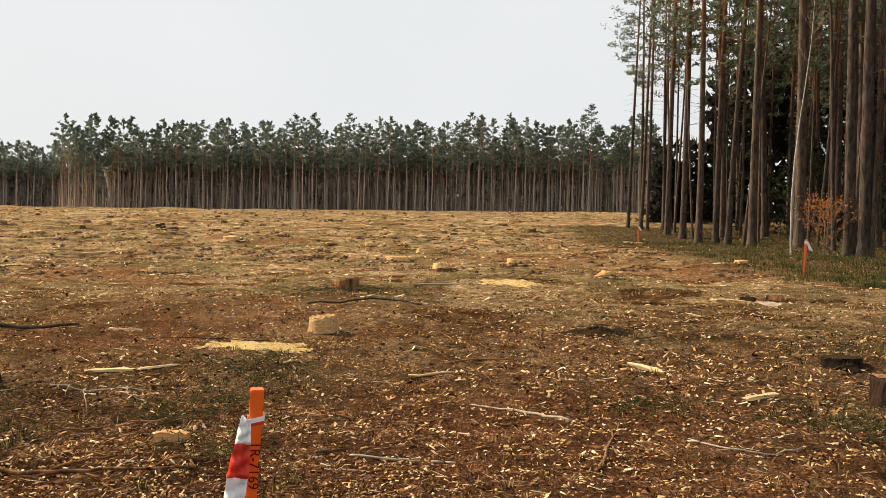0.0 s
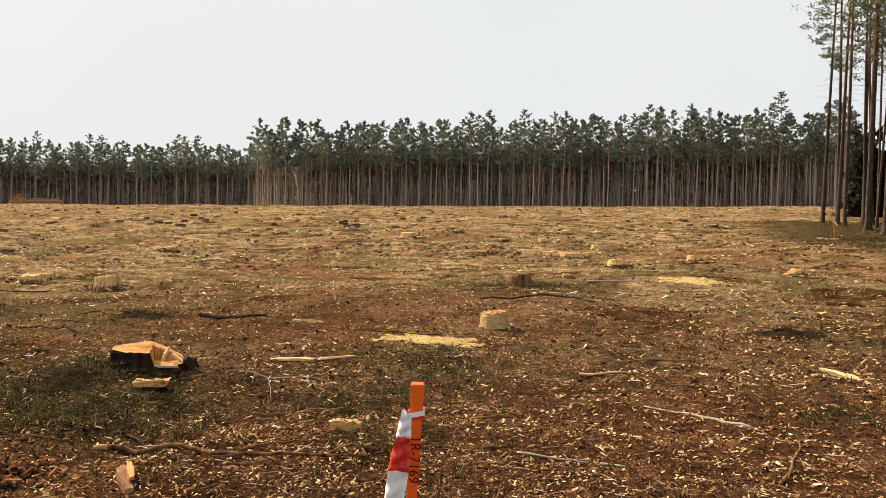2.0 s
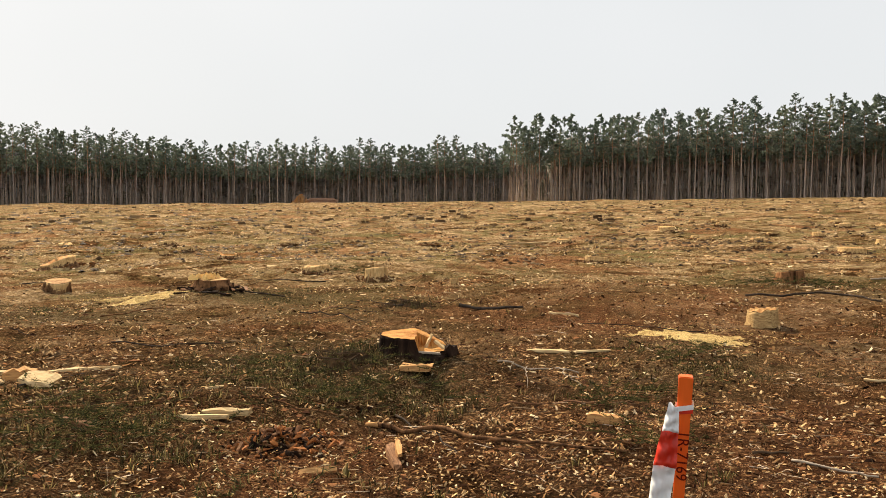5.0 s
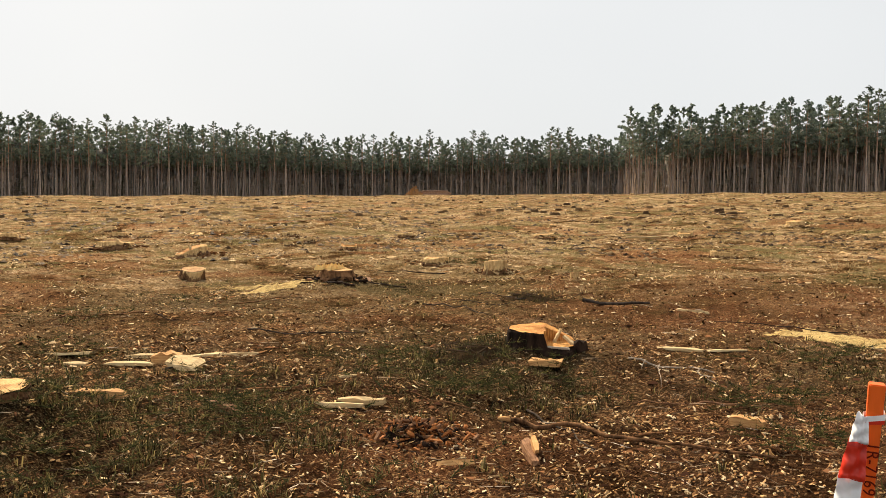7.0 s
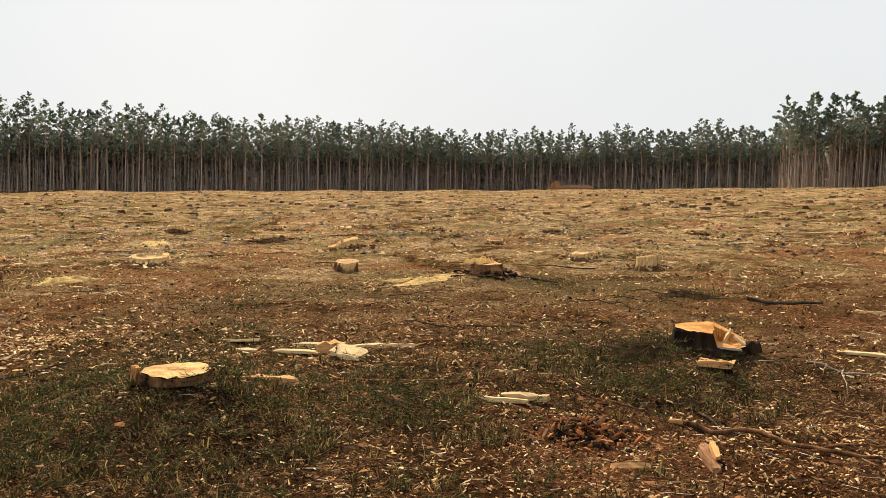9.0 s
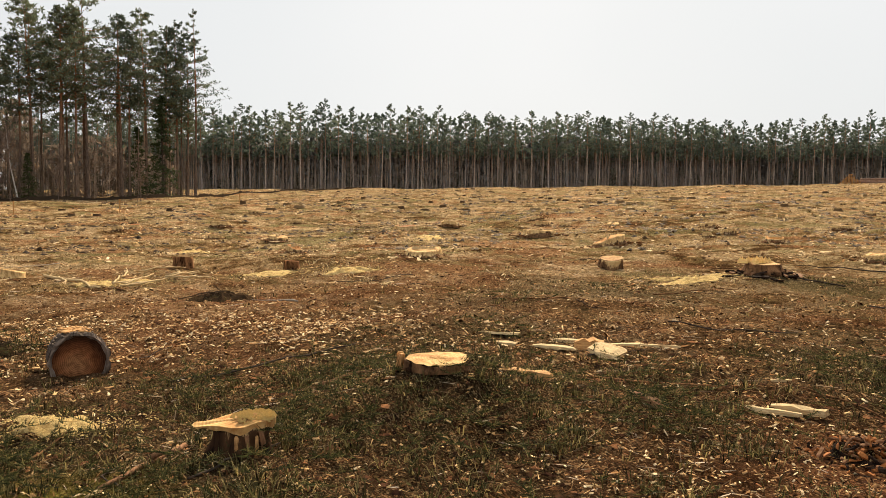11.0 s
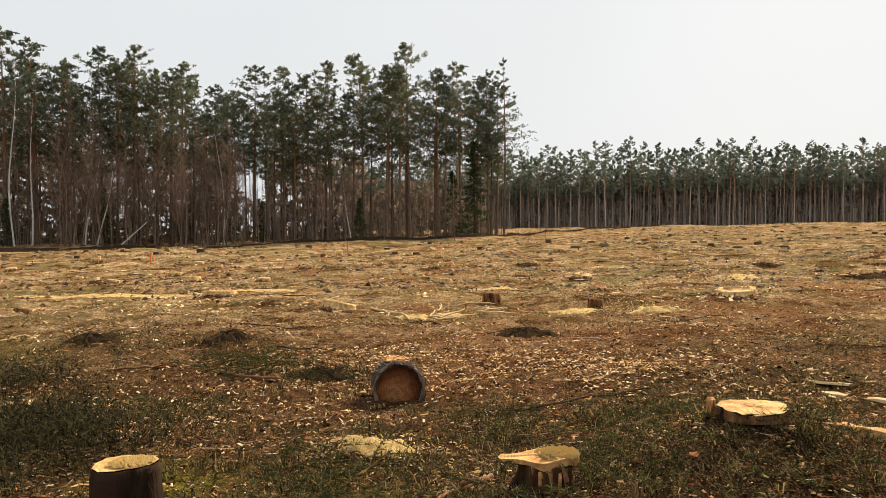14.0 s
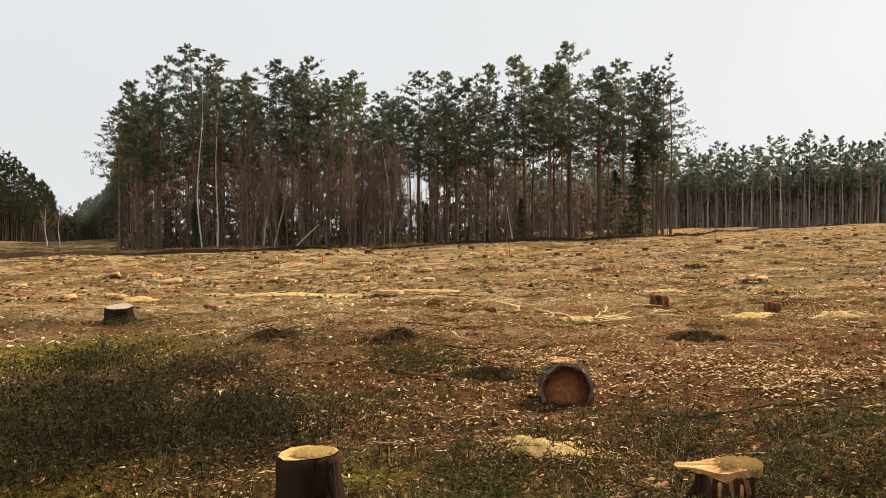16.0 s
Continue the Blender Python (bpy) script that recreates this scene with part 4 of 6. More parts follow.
corner_pines = [pine_thing(s, PINE_BARK, NEEDLES, "slim pine with drooping side boughs at the forest corner", "pines of the near forest edge") for s in corner_shapes]
plant(corner_pines, [(15.0, 67, 1.0), (15.4, 64.5, 0.98), (15.1, 61.5, 1.05), (16.4, 68.5, 1.0), (17.6, 66, 1.05), (18.6, 70, 1.0)], rng, 0.97, 1.03, 0.016)
plant(near_pines, spots, rng, 0.97, 1.03, 0.016)
# slender younger pines between the old ones
slim_pines = [pine_thing(pine_shape(730 + i, 20, 0.09, 0.55, 20, 1.8, 6, 0.4, 6, 16), PINE_BARK, NEEDLES, "slender young pine between old trunks", "young pines of the near edge") for i in range(3)]
plant(slim_pines, [(rng.uniform(15.4, 26), rng.uniform(31, 68)) for _ in range(30)], rng, 0.85, 1.1, 0.03)
inner = [(x, rng.uniform(5, 64 + (x - 16) * 1.1)) for x in (rng.uniform(20, 75) for _ in range(165))] + [(rng.uniform(15, 20), rng.uniform(0, 28)) for _ in range(26)]
wood_mass("near_woods", [pine_shape(750 + i, 25, 0.17, 0.55, 20, 4.0, 3, 0.6, 5, 0) for i in range(4)], inner, rng, PINE_BARK, NEEDLES, "dark pine woods behind the forest edge", 0.85, 1.05)
# Understorey spruces wear the darkened needles, their shade painted in.
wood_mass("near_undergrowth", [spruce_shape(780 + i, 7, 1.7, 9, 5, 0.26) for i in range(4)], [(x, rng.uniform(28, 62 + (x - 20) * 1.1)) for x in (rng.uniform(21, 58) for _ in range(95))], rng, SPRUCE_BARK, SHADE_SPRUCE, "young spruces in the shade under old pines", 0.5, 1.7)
# Two more hedges with the forest's inner shade in their colour.
woods_backdrop("deep_woods_corner", ((-15.0, 88), (-18.5, 98)), 6, 9, 6, "shade-coloured hedge behind the forest corner", SHADED_WOODS, 1.1, 0.45)
woods_backdrop("deep_woods_near", ((-18.5, 98), (-24, 92), (-33, 84), (-42, 70)), 15, 25, 5, "shade-coloured hedge in the depth of the near woods", SHADED_WOODS, 1.3, 0.45)
bare_tree("birch_tree", bare_shape(611, 13, 0.034, 26, 1.8, 0.45), BIRCH, "thin white birch at the dark forest edge", on_ground(14.2, 35.0) @ pose(0, 0, 0, 0, 3, 0), "birches")

beech = thing("beech_sapling", on_ground(14.7, 33.2), "beech sapling holding rust-brown winter leaves", "sapling")
bs = bare_shape(801, 1.9, 0.025, 30, 1.9, 0.2)
link_mesh("trunk", bs[0], SAPLING_BARK, beech)
tips = [tuple(bs[1][0][i]) for i in range(0, len(bs[1][0]), 5)]
leaf_mesh("crown", leaf_quads(np.random.RandomState(5), tips, 3, 0.25, 0.4, 0.09, 0.6), BROWN_LEAF, beech, "rust-brown dry leaves", bs[1], SAPLING_BARK)


# ---------------------------------------------------------------- stumps
def stump_meshes(seed, D, H, top=None, lobes=5, flare=0.28, around=22, rings=6):
    """Side and cut face of a stump. top(x, y): height of the cut at a place, as a share of H."""
    rng = random.Random(seed)
    ph = [rng.uniform(0, 6.28) for _ in range(4)]
    tilt = (rng.uniform(-0.16, 0.16), rng.uniform(-0.16, 0.16))
    top = top or (lambda x, y: 1 + (tilt[0] * x + tilt[1] * y) / H)
    R = D / 2

    def rim(a, s):
        f = flare * (1 - s) ** 2.2
        return R * (1 + f * (0.7 + 0.6 * math.sin(lobes * a + ph[0]) + 0.3 * math.sin((lobes - 2) * a + ph[1])) + 0.035 * math.sin(3 * a + ph[2]) + 0.02 * math.sin(11 * a + ph[3]))

    side_v, side_f, levels = [], [], (-0.35, 0.0, 0.15, 0.35, 0.6, 0.85, 1.0)
    for s in levels:
        for k in range(around):
            a = 2 * math.pi * k / around
            r = rim(a, max(0, s)) * (1 + rng.uniform(-0.02, 0.02))
            x, y = r * math.cos(a), r * math.sin(a)
            side_v.append((x, y, H * s * (top(x, y) if s > 0 else 1)))
    for i in range(len(levels) - 1):
        for k in range(around):
            k2 = (k + 1) % around
            side_f.append((i * around + k, i * around + k2, (i + 1) * around + k2, (i + 1) * around + k))
    face_v, face_f = [(0, 0, H * top(0, 0))], []
    for i in range(1, rings + 1):
        for k in range(around):
            a = 2 * math.pi * k / around
            r = rim(a, 1.0) * 0.955 * i / rings
            x, y = r * math.cos(a), r * math.sin(a)
            face_v.append((x, y, H * top(x, y) + 0.004 + rng.uniform(-0.004, 0.004)))
    for k in range(around):
        k2 = (k + 1) % around
        face_f.append((0, 1 + k, 1 + k2))
        for i in range(rings - 1):
            face_f.append((1 + i * around + k, 1 + (i + 1) * around + k, 1 + (i + 1) * around + k2, 1 + i * around + k2))
    # the rim of the bark folds over to the face
    n = len(side_v)
    for k in range(around):
        x, y, z = face_v[1 + (rings - 1) * around + k]
        side_v.append((x, y, z - 0.012))
    for k in range(around):
        k2 = (k + 1) % around
        a = (len(levels) - 1) * around
        side_f.append((a + k, a + k2, n + k2, n + k))
    return (side_v, side_f), (face_v, face_f)


def splinters(seed, n, spread, size, deep=0.03):
    """A ridge of torn fibres standing up from a cut: one jagged strip with some thickness."""
    rng = random.Random(seed)
    m = 2 * n + 1
    v, f = [], []
    for i in range(m):
        x = spread * (2 * i / (m - 1) - 1)
        h = size * (rng.uniform(0.55, 1.0) if i % 2 else rng.uniform(0.2, 0.6)) * (1 - 0.5 * (x / spread) ** 4)
        y = rng.uniform(-0.3, 0.3) * deep
        v += [(x, y - deep, -0.02), (x, y + deep, -0.02), (x + rng.uniform(-0.2, 0.2) * spread / n, y + rng.uniform(-0.5, 0.5) * deep, h)]
    for i in range(m - 1):
        a, b = 3 * i, 3 * i + 3
        f += [(a, b, b + 2, a + 2), (b + 1, a + 1, a + 2, b + 2)]
    f += [(0, 2, 1), (3 * m - 3, 3 * m - 2, 3 * m - 1)]
    return v, f


def stump(seed, D, H, m, cut, bark, label, group="", top=None, fibres=0, flare=0.28, lobes=5, around=22, rings=6):
    ob = thing("tree_stump", m, label, "tree stump", group)
    side, face = stump_meshes(seed, D, H, top, lobes, flare, around, rings)
    link_mesh("bark_side", side, bark, ob, smooth=True)
    link_mesh("cut_face", face, cut, ob)
    if fibres:
        s = link_mesh("torn_edge", splinters(seed, fibres, D * 0.36, H * 0.55, D * 0.05), SPLIT, ob)
        s.location = (0, 0, H * 0.98)
    return ob


# field stumps: a set of forms, copied over the cleared field
stump_rng = random.Random(31)
FORMS = []


def form_top(i):
    """Field cuts: slanted, stepped at the hinge, or torn."""
    rng = random.Random(40 + i)
    a, b, step = rng.uniform(-0.45, 0.45), rng.uniform(-0.45, 0.45), (0.0, 0.22, 0.0, 0.3, 0.15)[i % 5]
    return lambda x, y: max(0.4, 1 + a * x + b * y - step * min(1.0, max(0.0, (y - 0.05) / 0.12)) + 0.06 * math.sin(17 * x + i) * math.sin(13 * y))


for i in range(12):
    cut = (CUT, CUT, CUT_ORANGE, CUT, CUT_OLD, CUT)[i % 6]
    FORMS.append(stump(900 + i, 1.0, 0.5, Matrix(), cut, (PEELED_TOP, TORN_SIDE, PEELED_TOP)[i % 3], "low pine stump with pale cut face among wood chips" if cut is CUT else "weathered dark pine stump in the cleared field", "stumps of the cleared field", form_top(i), (0, 7, 0, 9, 6)[i % 5], 0.22 + 0.06 * (i % 3), 4 + i % 3, 15, 4))


for i, form in enumerate(FORMS):
    rr = random.Random(60 + i)
    for name, count, mat, far, label in (("bark_litter", 26, BROWN_BARK, 1.05, "torn bark heaped round the stump"), ("chip_litter", 22, SPLIT, 1.4, "pale chips fallen round the stump")):
        bits = []
        for _ in range(count):
            a, d = rr.uniform(0, 6.28), rr.uniform(0.5, far)
            p = Vector((d * math.cos(a), d * math.sin(a), 0.14 * max(0.15, 1.1 - d)))
            e = Vector((rr.gauss(0, 1), rr.gauss(0, 1), rr.gauss(0.1, 0.4))).normalized() * rr.uniform(0.06, 0.26)
            bits.append(tube([p - e, p + e], [rr.uniform(0.025, 0.085), 0.02], 3))
        o = link_mesh(name, join(*bits), mat, form, label)
        o["kind"] = "stuff"


def put_stump(x, y, D, H):
    src = stump_rng.choice(FORMS)
    m = on_ground(x, y, stump_rng.uniform(0, 360), 0.01) @ pose(0, 0, 0, stump_rng.gauss(0, 4), stump_rng.gauss(0, 4))
    m = m @ Matrix.Diagonal((D * 1.2, D * stump_rng.uniform(1.0, 1.3), max(0.15, H) * 1.9, 1))
    copy_thing(src, m)


STUMPS_EAST = ((-7.7, 22.8, 0.5, 0.16), (-13.3, 35.3, 0.5, 0.21), (-10.6, 42.6, 0.64, 0.2), (-18.7, 45.3, 0.52, 0.22), (-24.7, 52.1, 0.54, 0.2), (-20, 44.6, 0.52, 0.14), (-19.6, 64.4, 0.54, 0.19), (-7.6, 36.8, 0.5, 0.17), (-4.9, 31.4, 0.42, 0.11), (-5.3, 34.8, 0.33, 0.1), (-5.7, 42.9, 0.46, 0.15), (-4.8, 43.7, 0.35, 0.2), (-3.5, 40.3, 0.54, 0.21), (-3, 48.6, 0.71, 0.22), (-0.8, 35.4, 0.75, 0.28), (-1.8, 29.9, 0.71, 0.23), (-0.3, 22.9, 0.42, 0.18), (2.1, 27.2, 0.5, 0.21), (3.8, 22, 0.38, 0.12), (9.5, 27.9, 0.35, 0.13), (1.3, 43.3, 0.4, 0.2), (3.1, 57.5, 0.46, 0.16))
STUMPS_NORTH = ((-33.3, 21.6, 0.53, 0.22), (-24.8, 16.2, 0.75, 0.26), (-31.6, 21.7, 0.41, 0.17), (-19.6, 15.1, 0.75, 0.27), (-30, 23.1, 0.45, 0.13), (-26.1, 24.8, 0.52, 0.24), (-20.3, 19.3, 0.26, 0.1), (-21.2, 21.1, 0.31, 0.17), (-17.5, 19.1, 0.4, 0.14), (-22.2, 27.5, 0.56, 0.2), (-12, 16, 0.59, 0.17), (-10.1, 15.6, 0.43, 0.25), (-18.9, 31.4, 0.29, 0.16), (-16.6, 29.1, 0.62, 0.19), (-8.1, 15.3, 0.15, 0.11), (-10.6, 42.6, 0.75, 0.25), (-18.8, 45.2, 0.39, 0.22), (-8.6, 46, 0.44, 0.21), (-18.1, 8.8, 0.64, 0.18), (-25.4, 16.4, 0.75, 0.24), (-34.1, 15.1, 0.75, 0.21), (-35.1, 17.7, 0.68, 0.22))
STUMPS_WEST = ((-50.5, -15, 0.43, 0.42), (-44.8, -17.4, 0.45, 0.17), (-28.4, -11.5, 0.54, 0.18), (-28.3, -12.7, 0.33, 0.18), (-37.2, -11.5, 0.37, 0.13), (-28.5, -8, 0.4, 0.13), (-28.6, -7.4, 0.36, 0.13), (-36.3, -7.2, 0.45, 0.13), (-30.5, -5.3, 0.54, 0.21), (-34.8, -3.5, 0.37, 0.12), (-36, -1.8, 0.48, 0.16), (-23.2, -3, 0.71, 0.18), (-18.5, 0.3, 0.6, 0.2), (-31.1, -2.9, 0.37, 0.14), (-27.9, 3.3, 0.48, 0.16), (-33.3, 3.4, 0.35, 0.15), (-36.9, 4.3, 0.35, 0.13), (-22.9, 7.1, 0.37, 0.21), (-38.1, 8, 0.67, 0.22), (-29.9, 6.3, 0.4, 0.17), (-27.7, 7.9, 0.49, 0.19), (-31, 1.4, 0.37, 0.14), (-20.8, -11, 0.57, 0.1), (-22, -10.1, 0.36, 0.11), (-29.5, -18, 0.52, 0.12))
for spot in STUMPS_EAST + STUMPS_NORTH + STUMPS_WEST:
    put_stump(*spot)
taken = [s[:2] for s in STUMPS_EAST + STUMPS_NORTH + STUMPS_WEST]
tries = 0
while len(taken) < 285 and tries < 6000:
    tries += 1
    b = stump_rng.uniform(-14, 122)
    d = 38 * (185 / 38) ** stump_rng.random()
    x, y = polar(b, d)
    if (x > 8 and y < 90) or (b > 76 and d > 76) or min(math.hypot(x - a, y - c) for a, c in taken) < 2.6:
        continue
    taken.append((x, y))
    put_stump(x, y, stump_rng.uniform(0.3, 0.56), stump_rng.uniform(0.12, 0.26))


for form in FORMS:
    for o in (*form.children_recursive, form):
        bpy.data.objects.remove(o)

# stumps still farther off, too many to tell apart
side_v, side_q, top_v, top_t = [], [], [], []
for _ in range(620):
    b, d = stump_rng.uniform(-14, 124), 55 * (225 / 55) ** stump_rng.random()
    x, y = polar(b, d)
    if (x > 8 and y < 90) or (b > 74 and d > 78) or d > (195 if b < 24 else 225):
        continue
    R, H = stump_rng.uniform(0.15, 0.32), stump_rng.uniform(0.08, 0.22)
    z, n, k = gz(x, y), len(side_v), len(top_v)
    for h, r in ((-0.05, 1.35), (H, 1.0)):
        side_v += [(x + R * r * math.cos(a), y + R * r * math.sin(a), z + h) for a in (0.785 * i for i in range(8))]
    side_q += [(n + i, n + (i + 1) % 8, n + 8 + (i + 1) % 8, n + 8 + i) for i in range(8)]
    top_v += [(x, y, z + H + 0.015)] + [(x + R * 0.96 * math.cos(a), y + R * 0.96 * math.sin(a), z + H + 0.006) for a in (0.785 * i for i in range(8))]
    top_t += [(k, k + 1 + i, k + 1 + (i + 1) % 8) for i in range(8)]
big_mesh("distant_stumps", side_v, side_q, [], STUMP_SIDE, "brown sides of far stumps in the cleared field", "tree stumps")
big_mesh("distant_stump_tops", top_v, [], top_t, CHIPS, "pale cut tops of far stumps in the cleared field", "tree stumps")


# the stumps close by, each with its own form
def stepped(x, y):
    if x < 0.02:
        return 1.0 + 0.10 * y
    if y > 0.05:
        return max(0.25, 1.0 - 2.6 * (x - 0.02))
    return 0.28 - 0.3 * x


big = stump(1, 0.65, 0.17, on_ground(-4.54, 7.82, 30, 0.025), CUT_ORANGE, DARK_BARK, "thick pine stump with a stepped felling cut and split slabs", "", stepped, 0, 0.16, 5, 56, 18)
def slab_mesh(L, W, T, seed, jag=0.14):
    """A split piece of wood along x with broken ends."""
    rng = random.Random(seed)
    n, v, f = 5, [], []
    for i in range(n + 1):
        s = i / n - 0.5
        e = 1 - (2 * abs(s)) ** 8 * jag * rng.uniform(0.4, 1.6)
        for dy, dz in ((-0.5, 0), (0.5, 0), (0.42, 1), (-0.38, 1)):
            v.append((L * s * (1 + (rng.uniform(-jag, jag) * 0.4 if i in (0, n) else 0)), W * dy * e * rng.uniform(0.85, 1.1), T * dz * e * rng.uniform(0.7, 1.1)))
    for i in range(n):
        for k in range(4):
            k2 = (k + 1) % 4
            f.append((4 * i + k, 4 * i + k2, 4 * i + 4 + k2, 4 * i + 4 + k))
    f += [(3, 2, 1, 0), (4 * n, 4 * n + 1, 4 * n + 2, 4 * n + 3)]
    return v, f


def part_slab(name, parent, x, y, z, rx, ry, rz, L, W, T, mat, seed, label=""):
    o = link_mesh(name, slab_mesh(L, W, T, seed), mat, parent, label)
    o.matrix_basis = pose(x, y, z, rx, ry, rz)


part_slab("split_slab", big, 0.13, -0.03, 0.09, 0, -62, 15, 0.17, 0.06, 0.02, SPLIT, 5, "pale split slab")
part_slab("split_slab", big, 0.24, -0.08, 0.06, 0, 30, -40, 0.16, 0.05, 0.02, SPLIT, 6, "pale split slab")
part_slab("bark_strip", big, 0.10, -0.31, 0.035, 0, 4, -3, 0.26, 0.03, 0.02, SPLIT_GREY, 7, "grey bark strip")
part_slab("broken_root", big, 0.33, -0.08, -0.02, 0, -14, 5, 0.15, 0.16, 0.10, DARK_BARK, 8)

pale = stump(2, 0.36, 0.2, on_ground(-2.0, 12.0, 10), CUT, PALE_SIDE, "barkless pale stump beside spilled sawdust", "", lambda x, y: 0.97 + 0.5 * x + 0.09 * math.sin(31 * x) * math.sin(27 * y) + 0.06 * math.sin(63 * x + 40 * y), 0, 0.12, 5, 34, 8)
stump(3, 0.5, 0.21, on_ground(-2.32, 18.0, 40), SPLIT_GREY, BROWN_BARK, "dark grey stump with green brush round it", "", None, 0, 0.4)
flat = stump(4, 0.44, 0.045, on_ground(-5.85, 3.42, 20, 0.02), CUT, BROWN_BARK, "freshly cut low stump on a grassy mound", "", lambda x, y: 1 - 0.6 * x + 0.5 * y + 0.12 * math.sin(14 * x) * math.sin(11 * y), 0, 0.08, 6, 34, 8)


slant = stump(5, 0.30, 0.15, on_ground(-5.54, 2.05, 75), TORN_YELLOW, SLANT_SIDE, "stump cut on a slant with torn yellow wood", "", lambda x, y: 1 + 0.4 * x, 0, 0.25, 5, 30, 6)


def pointed_plate(n=44):
    """The overhanging lip of the felling cut: a thick plate that runs out to a point."""
    v, f = [(0, 0, 0.178)], []
    for ring in range(4):
        for k in range(n):
            a = 2 * math.pi * k / n
            c, q = math.cos(a), math.sin(a)
            x = (0.19 if c > 0 else 0.27) * c
            y = 0.155 * q * (1 - 0.55 * max(0, -c) ** 1.6) * (1 + 0.05 * math.sin(7 * a))
            thick = 0.04 * (1 - 0.85 * max(0, -c)) + 0.006 * math.sin(11 * a)
            top = 0.172 + 0.06 * x + 0.006 * math.sin(5 * a)
            v.append(((x * 0.6, y * 0.6, top + 0.007), (x, y, top), (x * 0.985, y * 0.97, top - thick), (x * 0.5, y * 0.5, top - thick))[ring])
    f += [(0, 1 + k, 1 + (k + 1) % n) for k in range(n)]
    for ring in range(3):
        f += [(1 + ring * n + k, 1 + (ring + 1) * n + k, 1 + (ring + 1) * n + (k + 1) % n, 1 + ring * n + (k + 1) % n) for k in range(n)]
    return v, f


link_mesh("cut_lip", pointed_plate(), CUT, slant, "overhanging pale lip of the cut")
low = stump(6, 0.34, 0.32, on_ground(-5.38, -0.22, 0), CUT, DARK_BARK, "dark-barked stump topped with sawdust crumbs", "", lambda x, y: 1 + 0.1 * y, 0, 0.22)
stump(7, 0.36, 0.09, on_ground(3.3, 8.75, 0), EARTH, DARK_BARK, "old dark stump overgrown with moss", "", None, 0, 0.5)
stump(8, 0.42, 0.25, on_ground(3.27, 7.72, 50), RED_BARK, DARK_BARK, "reddish stump with a split side under trees", "", stepped, 4, 0.25)
broad = stump(9, 0.56, 0.17, on_ground(-11.05, 11.85, 0), CUT, BROWN_BARK, "broad stump with torn pale wood, ringed by dark bark", "", lambda x, y: 0.74 + (0.12 if x < 0 else -0.06), 0, 0.35)
for i in range(5):
    o = link_mesh("torn_edge", splinters(70 + i, 5, 0.17, 0.10, 0.06), TORN_YELLOW, broad, "torn yellow wood standing up")
    o.matrix_basis = pose(-0.10 - 0.02 * (i % 2), -0.22 + 0.07 * i, 0.15, 0, 0, 30 + 9 * i)
stump(10, 0.46, 0.22, on_ground(-14.3, 11.15, 0) @ pose(0, 0, 0, 0, 14, 0), CUT, PEELED_TOP, "tilted stump with a slanted pale cut face", "", None, 0, 0.25)
stump(12, 0.5, 0.30, on_ground(-15.7, -6.75, 0), SPLIT_GREY, DARK_BARK, "dark stump in green brush", "", None, 0, 0.35)
stump(13, 0.42, 0.22, on_ground(-19.4, 3.7, 100), CUT, BROWN_BARK, "stump with one pale peeled stripe", "", None, 2, 0.15)
stump(14, 0.32, 0.18, on_ground(-17.6, 5.6, 60), CUT_OLD, BROWN_BARK, "small dark stump in the field", "", None, 0, 0.15)

def sawdust_cap(parent, D, H, cx, cy, seed, drop=0.0):
    """Crumbs of sawdust lying on a cut face, spilling over its edge."""
    rng = random.Random(seed)
    v, f, n = [], [], 0
    for _ in range(320):
        a, d = rng.uniform(0, 6.28), D * 0.34 * math.sqrt(rng.random())
        x, y, s = cx + d * math.cos(a), cy + d * math.sin(a), rng.uniform(0.005, 0.016)
        z = H + 0.004 + 0.02 * max(0, 1 - d / (0.36 * D)) - drop * rng.random() * max(0, -y) * 2
        v += [(x + s, y, z), (x, y + s, z), (x - s, y - s * 0.6, z), (x, y, z + s)]
        f += [(n, n + 1, n + 3), (n + 1, n + 2, n + 3), (n + 2, n, n + 3)]
        n += 4
    o = link_mesh("sawdust_cap", (v, f), CRUMBS, parent, "crumbs of yellow sawdust")
    o["kind"] = "stuff"


sawdust_cap(low, 0.34, 0.325, 0.02, 0.04, 1)
sawdust_cap(slant, 0.36, 0.186, 0.07, -0.01, 2, 0.1)
for i in range(4):
    rr = random.Random(700 + i)
    part_slab("torn_strip", slant, -0.02 + 0.045 * i + rr.uniform(-0.01, 0.01), -0.14 - rr.uniform(0, 0.02) + 0.04 * (i / 7) ** 2, rr.uniform(0.05, 0.09), rr.uniform(-12, 12), 88 + rr.uniform(-9, 9), rr.uniform(-15, 15), rr.uniform(0.08, 0.13), rr.uniform(0.035, 0.06), 0.02, (SPLIT_ORANGE, RED_BARK)[i % 2], 300 + i, "torn orange strip of wood")
for i in range(3):
    rr = random.Random(720 + i)
    part_slab("torn_strip", flat, -0.2 + rr.uniform(-0.04, 0.05), -0.14 + rr.uniform(-0.05, 0.08), 0.03, 0, 75 + rr.uniform(-20, 20), rr.uniform(120, 220), 0.1, 0.05, 0.02, SPLIT_ORANGE, 320 + i, "orange torn strip of wood")

for i in range(34):
    rr = random.Random(740 + i)
    a, d = rr.uniform(0, 6.28), rr.uniform(0.2, 0.36)
    part_slab("bark_flake", low, d * math.cos(a), d * math.sin(a), 0.16 * max(0, 0.36 - d), rr.uniform(-40, 40), rr.uniform(-40, 40), rr.uniform(0, 360), rr.uniform(0.03, 0.09), rr.uniform(0.015, 0.045), 0.012, (BROWN_BARK, DARK_BARK, PALE_SIDE)[i % 3], 340 + i)

